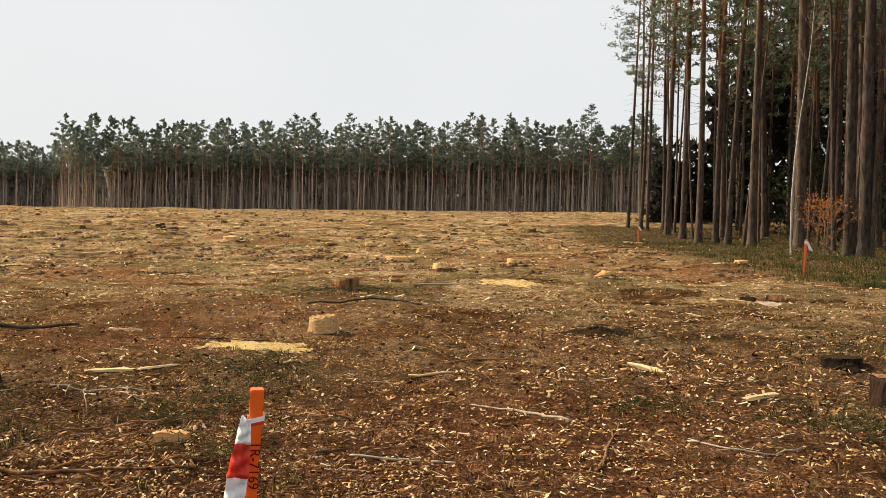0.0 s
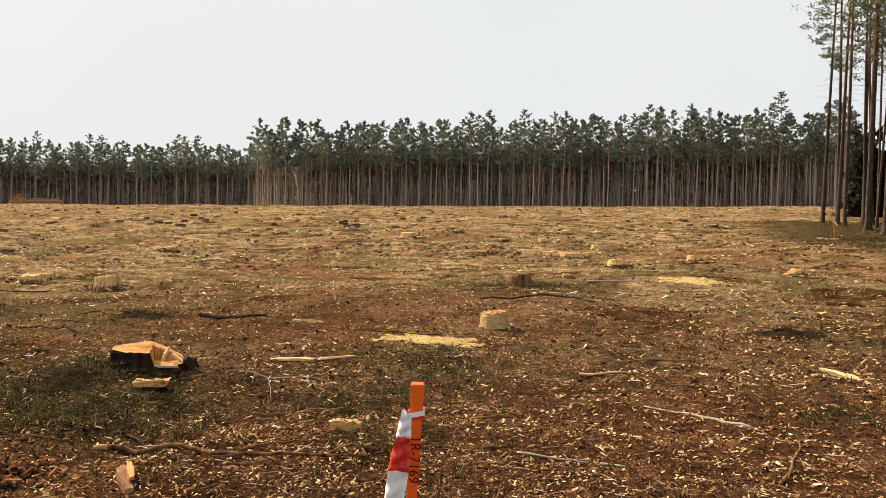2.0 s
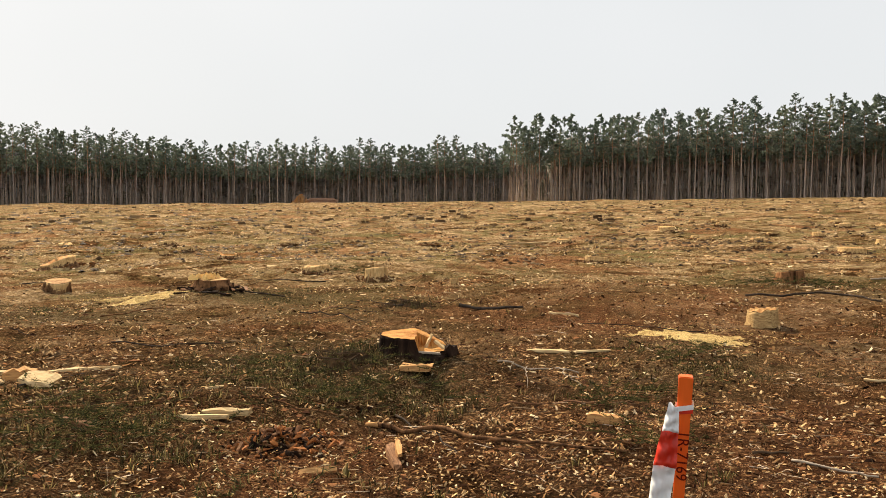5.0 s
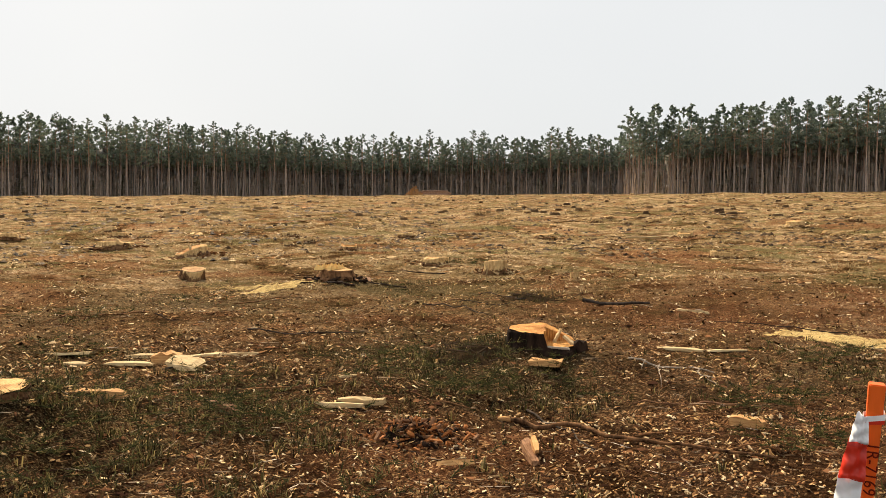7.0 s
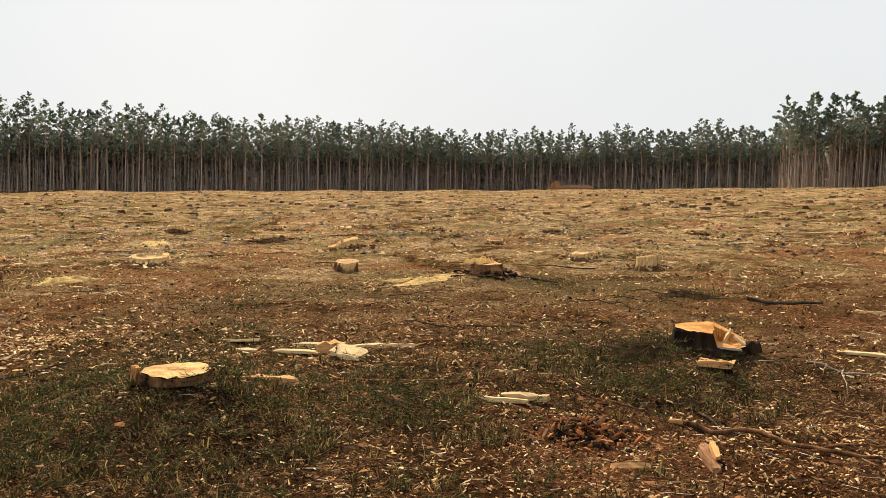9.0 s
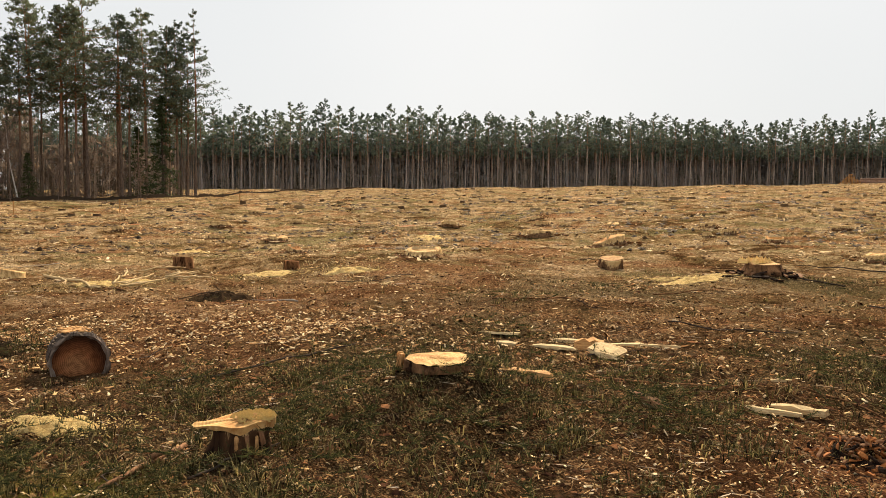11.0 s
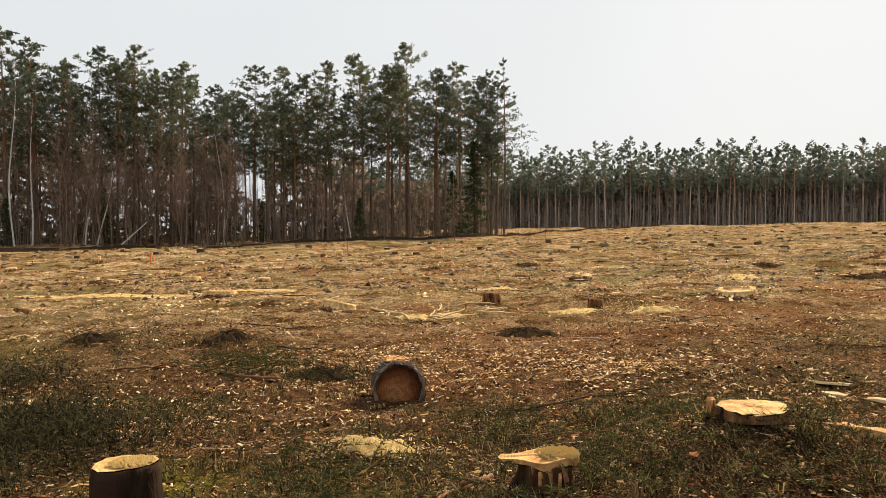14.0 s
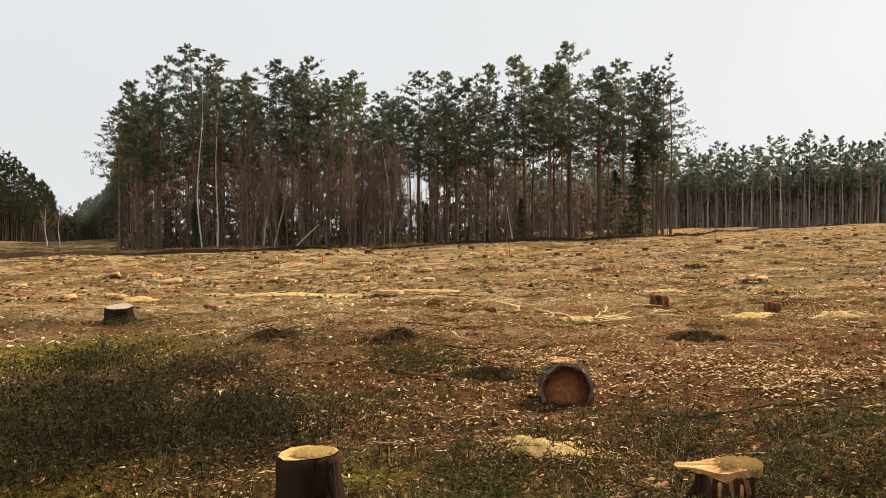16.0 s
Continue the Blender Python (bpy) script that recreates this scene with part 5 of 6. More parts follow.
# a rotten stump broken down to red crumbs
rot = thing("rotten_stump", on_ground(-4.0, 5.2, 35), "rotten stump crumbling into red-brown fibres", "tree stump")
rr = random.Random(8)
link_mesh("core", stump_meshes(21, 0.34, 0.06, lambda x, y: 0.6 + 0.5 * math.sin(9 * x + 3) * math.cos(8 * y), 4, 0.3)[0], DARK_BARK, rot)
for i in range(230):
    a, d = rr.uniform(0, 6.28), 0.02 + 0.38 * rr.random() ** 1.2
    o = link_mesh("rotten_shard", slab_mesh(rr.uniform(0.025, 0.085), rr.uniform(0.008, 0.03), rr.uniform(0.006, 0.02), 40 + i, 0.4), (ROTTEN, RED_BARK, ROTTEN, DARK_BARK)[i % 4], rot)
    o.matrix_basis = pose(d * math.cos(a), d * math.sin(a), 0.005 + 0.26 * max(0, 0.4 - d) * rr.uniform(0.3, 1.1), rr.uniform(-50, 50), rr.uniform(-50, 50), rr.uniform(0, 360))

# dark torn bark round the broad stump
rr = random.Random(9)
for i in range(48):
    a, d = rr.uniform(0, 6.28), rr.uniform(0.30, 0.66)
    o = link_mesh("bark_slab", slab_mesh(rr.uniform(0.1, 0.26), rr.uniform(0.04, 0.1), rr.uniform(0.015, 0.035), 90 + i), DARK_BARK if i % 5 else RED_BARK)
    x, y = -11.05 + d * math.cos(a), 11.8 + d * math.sin(a)
    o.matrix_basis = on_ground(x, y) @ pose(0, 0, 0.01 + 0.06 * max(0, 0.6 - d), rr.uniform(-25, 25), rr.uniform(-18, 18), rr.uniform(0, 360))
    tagged(o, "torn dark bark slab leaning round a stump", "bark", "bark slabs round the broad stump")


# ---------------------------------------------------------------- the log and cut wood
log = thing("cut_log", on_ground(-8.35, 1.30, 0, 0.13), "short thick pine log with a dark orange cut end", "log")
axis = Vector((-math.sin(radians(93)), math.cos(radians(93)), -0.03)).normalized()
lr = random.Random(4)
lp = [Vector((0, 0, 0.245)) + axis * s for s in (0, 0.04, 0.22, 0.4, 0.58)]
link_mesh("bark", tube(lp, [0.23, 0.235, 0.235, 0.23, 0.22], 26, 0.035, lr, False), GREY_BARK, log, "grey flaking bark", True)
up = Vector((0, 0, 1))
round_off = lambda a, r: lp[0] + (up * math.cos(a) + axis.cross(up) * math.sin(a)) * r
rim = []
for k in range(40):
    a = 2 * math.pi * k / 40
    rim += [round_off(a, 0.234 + lr.uniform(-0.012, 0.02)) - axis * 0.002, round_off(a, 0.222 + lr.uniform(-0.006, 0.006)) - axis * lr.uniform(0.0, 0.02), round_off(a, 0.208 + lr.uniform(-0.008, 0.004)) + axis * 0.008]
link_mesh("bark_rim", (rim, [(3 * k + j, 3 * k + j + 1, (3 * k + j + 4) % 120, (3 * k + j + 3) % 120) for k in range(40) for j in (0, 1)]), FLAKY_BARK, log, "pale flaking rim of bark")
for i in range(60):
    a, s = lr.uniform(-1.3, 1.3), lr.uniform(0.02, 0.3)
    o = link_mesh("bark_flake", slab_mesh(lr.uniform(0.03, 0.08), lr.uniform(0.02, 0.045), 0.008, 500 + i), FLAKY_BARK, log)
    o.matrix_basis = Matrix.Translation(round_off(a, 0.234) + axis * s) @ pose(0, 0, 0, 0, 0, 3) @ Matrix.Rotation(a, 4, "X")
for name, p, d in (("cut_end", lp[0] + axis * 0.012, -1), ("back_end", lp[-1] - axis * 0.012, 1)):
    v = [p] + [p + (Vector((0, 0, 1)) * math.cos(a) + axis.cross(Vector((0, 0, 1))) * math.sin(a)) * 0.214 for a in (2 * math.pi * k / 26 for k in range(26))]
    f = [(0, 1 + k, 1 + (k + 1) % 26)[::d] for k in range(26)]
    o = link_mesh(name, ([q - p for q in v], f), CUT_LOG, log)
    o.location = p
for i in range(24):
    o = link_mesh("chip", slab_mesh(lr.uniform(0.05, 0.12), 0.03, 0.012, i), SPLIT_ORANGE, log)
    o.matrix_basis = Matrix.Translation(Vector((0, lr.uniform(-0.11, 0.11), 0.475)) + axis * lr.uniform(0.1, 0.5)) @ pose(0, 0, 0, 0, 0, lr.uniform(0, 360))


def wood_piece(x0, y0, x1, y1, W, T, mat, seed, label, name="split_wood_piece", lift=0.0, tilt=0.0):
    o = link_mesh(name, slab_mesh(math.hypot(x1 - x0, y1 - y0), W, T, seed, 0.22), mat)
    x, y = (x0 + x1) / 2, (y0 + y1) / 2
    o.matrix_basis = on_ground(x, y) @ pose(0, 0, 0.004 + lift, tilt, 0, math.degrees(math.atan2(y1 - y0, x1 - x0)))
    return tagged(o, label, "wood piece", "split wood lying about")


PIECES = ((-8.14, 4.93, -7.86, 5.24, 0.15, 0.03), (-7.70, 4.86, -7.52, 5.00, 0.07, 0.025), (-7.50, 5.38, -7.30, 5.58, 0.06, 0.035), (-7.32, 5.05, -7.02, 5.30, 0.07, 0.03), (-7.28, 5.92, -7.10, 6.18, 0.10, 0.035), (-7.02, 6.10, -6.78, 6.32, 0.07, 0.03), (-4.98, 5.22, -4.66, 5.42, 0.10, 0.035), (-4.92, 5.44, -4.62, 5.62, 0.06, 0.045), (-7.35, 5.2, -7.0, 5.3, 0.03, 0.02), (-5.48, 6.05, -5.38, 6.2, 0.04, 0.03), (-3.95, 9.12, -3.5, 9.2, 0.10, 0.03), (-3.45, 9.2, -3.15, 9.45, 0.07, 0.02), (-4.65, 11.56, -4.2, 11.46, 0.06, 0.04))
for i, q in enumerate(PIECES):
    wood_piece(*q, SPLIT, 60 + i, "pale split piece of fresh pine wood", tilt=(i * 37) % 20 - 10)
wood_piece(-6.96, 5.46, -6.48, 5.42, 0.2, 0.03, SPLIT, 77, "broad pale slab of freshly split pine", lift=0.04, tilt=22)
wood_piece(-7.18, 5.42, -6.98, 5.58, 0.14, 0.10, SPLIT_ORANGE, 78, "thick orange wedge cut from a trunk")
wood_piece(-6.0, 4.0, -5.72, 4.22, 0.12, 0.05, SPLIT_ORANGE, 79, "orange wood wedge lying in moss")
wood_piece(-4.36, 7.28, -4.1, 7.36, 0.14, 0.06, SPLIT_ORANGE, 80, "orange wood wedge in front of a big stump")
wood_piece(-3.36, 5.50, -3.06, 5.12, 0.07, 0.05, RED_BARK, 81, "torn chunk of peeled bark and wood")
wood_piece(-3.30, 5.50, -3.12, 5.24, 0.04, 0.03, SPLIT_ORANGE, 181, "orange splinter on a torn chunk", lift=0.045)
wood_piece(-5.48, 4.72, -5.12, 4.68, 0.06, 0.055, RED_BARK, 82, "short reddish peeled stick")
wood_piece(-3.50, 4.76, -3.34, 4.92, 0.05, 0.015, SPLIT_ORANGE, 83, "ragged pale splinter of wood", tilt=35)
wood_piece(-19.7, -6.75, -19.1, -6.2, 0.13, 0.10, BROWN_BARK, 84, "short grey log lying on the field", "short_log")
wood_piece(-2.42, 6.62, -2.2, 6.6, 0.1, 0.07, SPLIT_ORANGE, 85, "broken lump of resinous wood")
wood_piece(1.95, 7.6, 2.3, 7.8, 0.06, 0.03, SPLIT, 86, "pale split strip of wood")
wood_piece(1.5, 9.6, 1.72, 9.1, 0.05, 0.04, SPLIT, 87, "pale split strip of wood", tilt=20)


def stick(points, r0, r1, mat, label, name="fallen_stick", lift=0.0, forks=(), seed=0, end=None):
    """A stick or branch lying on the ground through some places, with forks and a cut end."""
    rng = random.Random(seed)
    x0, y0 = points[0]
    base = thing(name, on_ground(x0, y0), label, "branch", "branches lying about") if forks or end else None
    origin = Vector((x0, y0, gz(x0, y0))) if base else Vector()

    def run(pts, ra, rb, rise=0.0):
        dense = []
        for (a, b), (c, d) in zip(pts, pts[1:]):
            for k in range(4):
                s = k / 4
                dense.append((a + s * (c - a), b + s * (d - b)))
        dense.append(pts[-1])
        n = len(dense) - 1
        path = []
        for i, (a, b) in enumerate(dense):
            w = 0.012 if 0 < i < n else 0
            path.append(Vector((a + rng.gauss(0, w), b + rng.gauss(0, w), gz(a, b) + ra * 0.9 + lift + rise * math.sin(math.pi * i / max(1, n)) + rng.uniform(0, 0.01))) - origin)
        return tube(path, [ra + (rb - ra) * i / n for i in range(n + 1)], 7, 0.12, rng)

    if not base:
        return tagged(link_mesh(name, run(points, r0, r1), mat, smooth=True), label, "branch", "branches lying about")
    link_mesh("stem", run(points, r0, r1), mat, base, smooth=True)
    for pts in forks:
        link_mesh("fork", run(pts, r1 * 1.0, r1 * 0.35, 0.05), mat, base, smooth=True)
    if end:
        p = Vector((*points[0], gz(*points[0]) + r0 * 0.9)) - origin
        d = (Vector((*points[0], 0)) - Vector((*points[1], 0))).normalized()
        link_mesh("cut_end", tube([p - d * 0.01, p + d * 0.05, p + d * 0.09], [r0 * 1.12, r0 * 1.05, r0 * 0.6], 7, 0.1, rng), end, base, "orange slanted cut end", True)
    return base


stick([(-3.79, 6.02), (-3.41, 6.10), (-2.88, 5.95), (-2.51, 5.92), (-1.94, 5.88)], 0.019, 0.008, BROWN_BARK, "long dark fallen branch with an orange cut end", "fallen_branch", forks=([(-2.88, 5.92), (-2.62, 6.06), (-2.4, 6.2)], [(-2.2, 5.9), (-1.95, 6.1)]), end=SPLIT_ORANGE)
stick([(-3.84, 8.15), (-3.48, 8.32), (-3.12, 8.39)], 0.009, 0.006, SPLIT_GREY, "grey dead branch with crooked forks", "fallen_branch", forks=([(-3.6, 8.27), (-3.45, 7.9), (-3.28, 7.55)], [(-3.3, 8.36), (-3.1, 8.0), (-2.9, 7.85)], [(-3.7, 8.22), (-3.62, 7.95)]), seed=2)
stick([(-0.22, 7.92), (0.18, 7.42), (0.48, 7.11)], 0.006, 0.015, SPLIT_GREY, "pale bleached stick thicker at one end", seed=3)
stick([(1.18, 6.59), (1.37, 6.29), (1.6, 6.25), (1.86, 6.33)], 0.007, 0.005, SPLIT_GREY, "thin pale curved stick on dark soil", seed=4)
stick([(-2.57, 14.4), (-1.9, 14.9), (-1.3, 15.4), (-0.74, 14.6)], 0.018, 0.015, SPRUCE_BARK, "dark crooked branch on brush", lift=0.05, seed=5)
stick([(-1.07, 6.26), (-0.81, 6.19), (-0.62, 6.15)], 0.009, 0.006, SPLIT_GREY, "thin white peeled stick", seed=6)
stick([(-0.55, 6.14), (-0.4, 6.08)], 0.008, 0.007, SPLIT_GREY, "thin white peeled stick", seed=7)
stick([(-0.79, 9.28), (-0.33, 9.36)], 0.014, 0.011, SPLIT, "pale split stick on brown litter", seed=8)
stick([(-0.28, 9.64), (-0.05, 9.1), (0.23, 8.61)], 0.010, 0.007, TWIGS, "long thin stick on the litter", seed=9)
stick([(-1.28, 6.23), (-1.1, 6.39)], 0.010, 0.006, TWIGS, "short dry stick among chips", seed=10)
stick([(-5.30, 1.28), (-5.62, 1.55), (-5.86, 1.78)], 0.012, 0.019, RED_BARK, "reddish stick with a pale torn end", "fallen_branch", forks=([(-5.62, 1.55), (-5.5, 1.75)],), end=SPLIT, seed=11)
stick([(-5.2, 1.7), (-5.4, 2.0), (-5.6, 2.4)], 0.008, 0.005, SPRUCE_BARK, "thin twig in the moss", seed=12)
stick([(-10.3, -1.88), (-10.45, -1.5), (-10.42, -1.13)], 0.015, 0.012, RED_BARK, "curved reddish branch on the litter", "fallen_branch", forks=([(-10.42, -1.4), (-10.2, -1.0)],), seed=13)
stick([(-10.05, -0.6), (-9.8, -0.3), (-9.64, 0.1)], 0.018, 0.012, RED_BARK, "crooked reddish branch with short forks", "fallen_branch", forks=([(-9.9, -0.45), (-10.1, -0.2)], [(-10.0, -0.6), (-10.0, -1.0)]), seed=14)
stick([(-6.03, 11.55), (-5.6, 11.68), (-5.1, 11.7)], 0.024, 0.018, SPRUCE_BARK, "dark branch half in the litter", seed=15)
stick([(-1.0, 19.57), (0.2, 19.75)], 0.018, 0.015, SPLIT_GREY, "straight grey pole on the field", seed=16)
stick([(-13.4, 35.4), (-15.2, 33.6)], 0.042, 0.030, SPLIT, "pale pole leaning on a stump", seed=17)
wood_piece(5.4, 16.1, 5.62, 15.6, 0.10, 0.08, SPLIT_GREY, 90, "grey weathered broken log near the woods", "short_log")
wood_piece(5.8, 16.6, 5.95, 16.3, 0.14, 0.10, BROWN_BARK, 91, "reddish lump of torn bark and wood")
wood_piece(5.3, 16.6, 5.45, 16.35, 0.10, 0.08, DARK_BARK, 92, "dark chunk of bark beside a broken log")
stick([(4.85, 17.1), (5.4, 16.2)], 0.014, 0.012, SPLIT, "pale thin pole in the litter", seed=19)
stick([(-7.6, 1.9), (-7.9, 2.7), (-8.0, 3.6)], 0.012, 0.007, SPRUCE_BARK, "dark thin branch in brush", seed=20)
stick([(-6.9, 2.9), (-7.1, 3.3), (-7.0, 3.6)], 0.013, 0.007, RED_BARK, "brown stick with a bend", seed=21)
stick([(-5.3, -2.0), (-5.6, -1.5), (-5.3, -1.0)], 0.005, 0.002, TWIGS, "grey dead twig with forks", "fallen_branch", forks=([(-5.6, -1.5), (-5.9, -1.3)], [(-5.5, -1.3), (-5.2, -1.4)]), seed=22, lift=0.08)
stick([(-6.2, -1.2), (-6.4, -0.7), (-6.1, -0.3)], 0.005, 0.002, TWIGS, "grey dead twig with forks", "fallen_branch", forks=([(-6.4, -0.7), (-6.7, -0.4)], [(-6.3, -0.9), (-6.0, -0.8)]), seed=23, lift=0.1)
stick([(-18.4, 1.0), (-17.5, 1.6), (-16.4, 1.9)], 0.030, 0.018, SPLIT, "pale debarked pole beside a stump", seed=24)
for i in range(13):
    rr.seed(100 + i)
    x, y, a, L = -17.2 + rr.gauss(0, 0.5), 2.5 + rr.gauss(0, 0.6), rr.uniform(0, 3.1), rr.uniform(0.5, 1.3)
    stick([(x, y), (x + L * math.cos(a) * 0.5, y + L * math.sin(a) * 0.5 + 0.05), (x + L * math.cos(a), y + L * math.sin(a))], 0.021, 0.009, SPLIT, "pale peeled strip in a tangled heap", lift=rr.uniform(0, 0.12), seed=200 + i)
for i in range(70):
    rr.seed(300 + i)
    b, d = rr.uniform(-22, 118), 5 * (40 / 5) ** rr.random()
    x, y = polar(b, d)
    if x > 12:
        continue
    a, L = rr.uniform(0, 6.28), rr.uniform(0.4, 1.3)
    stick([(x, y), (x + 0.5 * L * math.cos(a), y + 0.5 * L * math.sin(a) + rr.gauss(0, 0.06)), (x + L * math.cos(a), y + L * math.sin(a))], rr.uniform(0.005, 0.012), 0.004, rr.choice((SPRUCE_BARK, BROWN_BARK, SPRUCE_BARK, RED_BARK, BROWN_BARK)), "dry stick lying in the litter", seed=400 + i)


for i in range(64):
    rr.seed(1300 + i)
    b, d = rr.uniform(-16, 118), 9 * (48 / 9) ** rr.random()
    x, y = polar(b, d)
    if x > 9:
        continue
    a, L = radians(b) + rr.gauss(0, 0.6) + (3.14 if rr.random() < 0.5 else 0), rr.uniform(0.5, 1.8)
    mid = (x + 0.5 * L * math.cos(a) + rr.gauss(0, 0.06), y + 0.5 * L * math.sin(a) + rr.gauss(0, 0.08))
    stick([(x, y), mid, (x + L * math.cos(a), y + L * math.sin(a))], rr.uniform(0.006, 0.015), 0.004, rr.choice((SPRUCE_BARK, BROWN_BARK, SPLIT_GREY, SPLIT, BROWN_BARK)), "broken branch lying on the cleared field", lift=rr.uniform(0, 0.03), seed=1500 + i)


# ---------------------------------------------------------------- sawdust
def sawdust(x, y, rx, ry, rz, h, seed, label="pale yellow sawdust spilled on the ground"):
    rng = random.Random(seed)
    ph = [rng.uniform(0, 6.28) for _ in range(5)]
    rings, around = 14, 48
    c, s = math.cos(radians(rz)), math.sin(radians(rz))
    v, f = [], []
    for i in range(rings + 1):
        for k in range(around):
            a = 2 * math.pi * k / around
            edge = 1 + 0.16 * math.sin(2 * a + ph[0]) + 0.13 * math.sin(5 * a + ph[1]) + 0.10 * math.sin(9 * a + ph[2]) + 0.08 * math.sin(17 * a + ph[3])
            q = i / rings * edge
            lx, ly = 0.8 * rx * q * math.cos(a), 0.8 * ry * q * math.sin(a)
            px, py = x + lx * c - ly * s, y + lx * s + ly * c
            up = h * (1 - (i / rings) ** 2) * (1 + 0.35 * math.sin(7 * lx / rx + ph[4]) * math.sin(6 * ly / ry)) + 0.02 * noise.noise((px * 9, py * 9, seed))
            v.append((px - x, py - y, gz(px, py) - gz(x, y) + up - 0.018 * (i / rings) ** 3 - (0.012 if i == rings else 0)))
    for i in range(rings):
        for k in range(around):
            k2 = (k + 1) % around
            f.append((i * around + k, (i + 1) * around + k, (i + 1) * around + k2, i * around + k2))
    o = link_mesh("sawdust_mound", (v, f), SAWDUST, smooth=True)
    o.location = (x, y, gz(x, y) + 0.004)
    return tagged(o, label, "sawdust", "sawdust heaps")


HEAPS = ((-6.72, 1.1, 0.42, 0.28, 70, 0.04), (-2.6, 10.8, 0.8, 0.62, 0, 0.025), (-11.6, 10.9, 0.8, 0.5, 40, 0.05), (-12.6, 11.2, 0.5, 0.2, 40, 0.03), (-16.2, 6.4, 0.65, 0.4, 60, 0.08), (-24.0, -6.2, 0.5, 3.4, -5, 0.03), (-24.2, -2.4, 0.4, 1.8, 0, 0.03), (-21.9, -9.4, 0.45, 0.7, 0, 0.04), (-17.4, 2.2, 0.5, 0.9, 0, 0.03), (-17.2, 5.0, 0.6, 0.7, 0, 0.05), (-23.9, 4.6, 0.5, 0.7, 0, 0.04), (-26, 12.6, 0.6, 1.0, 60, 0.04), (1.3, 20.2, 1.0, 0.8, 0, 0.02))
for i, q in enumerate(HEAPS):
    sawdust(*q, 50 + i)


# ---------------------------------------------------------------- survey stakes
def stake_post(H, w, taper=True):
    bm = bmesh.new()
    bmesh.ops.create_cube(bm, size=1)
    bmesh.ops.scale(bm, vec=(w, w * 0.8, H + 0.25), verts=bm.verts)
    bmesh.ops.translate(bm, vec=(0, 0, (H - 0.25) / 2), verts=bm.verts)
    for q in bm.verts:
        if q.co.z < 0:
            q.co.x *= 0.3
            q.co.y *= 0.3
    bmesh.ops.bevel(bm, geom=bm.edges[:], offset=0.003, segments=2, affect="EDGES")
    return bm


def tape_strip(z0, z1, x0, x1, w0, w1, seed):
    """A hanging piece of barrier tape, creased."""
    rng = random.Random(seed)
    v, f, n, k = [], [], 9, 5
    for i in range(n + 1):
        s = i / n
        w = w0 + (w1 - w0) * s
        for j in range(k + 1):
            q = j / k - 0.5
            v.append((x0 + (x1 - x0) * s + q * w, -0.028 - 0.012 * math.sin(9 * q + 3 * s + seed) - 0.006 * math.sin(14 * s + 5 * q) - 0.02 * s, z0 + (z1 - z0) * s - 0.012 * q * (1 - s) + (rng.uniform(-0.008, 0.008) if i == n else 0)))
    for i in range(n):
        for j in range(k):
            a = i * (k + 1) + j
            f.append((a, a + 1, a + k + 2, a + k + 1))
    return v, f


def tape_band(w, z, h, slant=0.0):
    v, f = [], []
    for dz in (0, h):
        for x, y in ((-1, -0.8), (1, -0.8), (1, 0.8), (-1, 0.8)):
            v.append((x * (w / 2 + 0.004), y * (w / 2 + 0.005), z + dz + slant * x))
    for k in range(4):
        k2 = (k + 1) % 4
        f.append((k, k2, 4 + k2, 4 + k))
    return v, f


stake = thing("survey_stake", Matrix.Translation((-1.165, 3.68, gz(-1.165, 3.68) - 0.012)) @ Vector((0, 0, 1)).rotation_difference(Vector((0.0705, -0.0885, 0.94))).to_matrix().to_4x4() @ pose(0, 0, 0, 0, 0, 14), "orange-painted wooden survey stake with red and white tape", "survey stake", "survey stakes")
link_mesh("post", stake_post(0.96, 0.042), ORANGE, stake)
link_mesh("tape_band", tape_band(0.042, 0.848, 0.012, 0.004), RED, stake, "red tape wound round the post")
link_mesh("tape_band", tape_band(0.044, 0.858, 0.016, 0.006), WHITE, stake, "white tape wound round the post")
for z0, z1, x0, x1, w0, w1, mat, s, lab in ((0.875, 0.80, -0.030, -0.036, 0.030, 0.046, WHITE, 1, "white stretch of tape"), (0.80, 0.69, -0.036, -0.046, 0.046, 0.066, RED, 1, "red stretch of tape"), (0.69, 0.57, -0.046, -0.058, 0.066, 0.058, WHITE, 1, "white stretch of tape")):
    o = link_mesh("tape_strip", tape_strip(z0, z1, x0, x1, w0, w1, s), mat, stake, lab, True)
    sol = o.modifiers.new("thickness", "SOLIDIFY")
    sol.thickness = 0.001
letters = bpy.data.curves.new("marking", "FONT")
letters.body, letters.size, letters.extrude = "1R-7169", 0.046, 0.0006
tmp = new("marking", letters)
bpy.context.view_layer.update()
me = bpy.data.meshes.new_from_object(tmp.evaluated_get(bpy.context.evaluated_depsgraph_get()))
bpy.data.objects.remove(tmp)
me.materials.clear()
me.materials.append(INK)
o = new("marking", me)
o.parent = stake
o.matrix_basis = pose(-0.012, -0.0185, 0.795, 90, 90, 0)
tagged(o, "dark hand-written number")


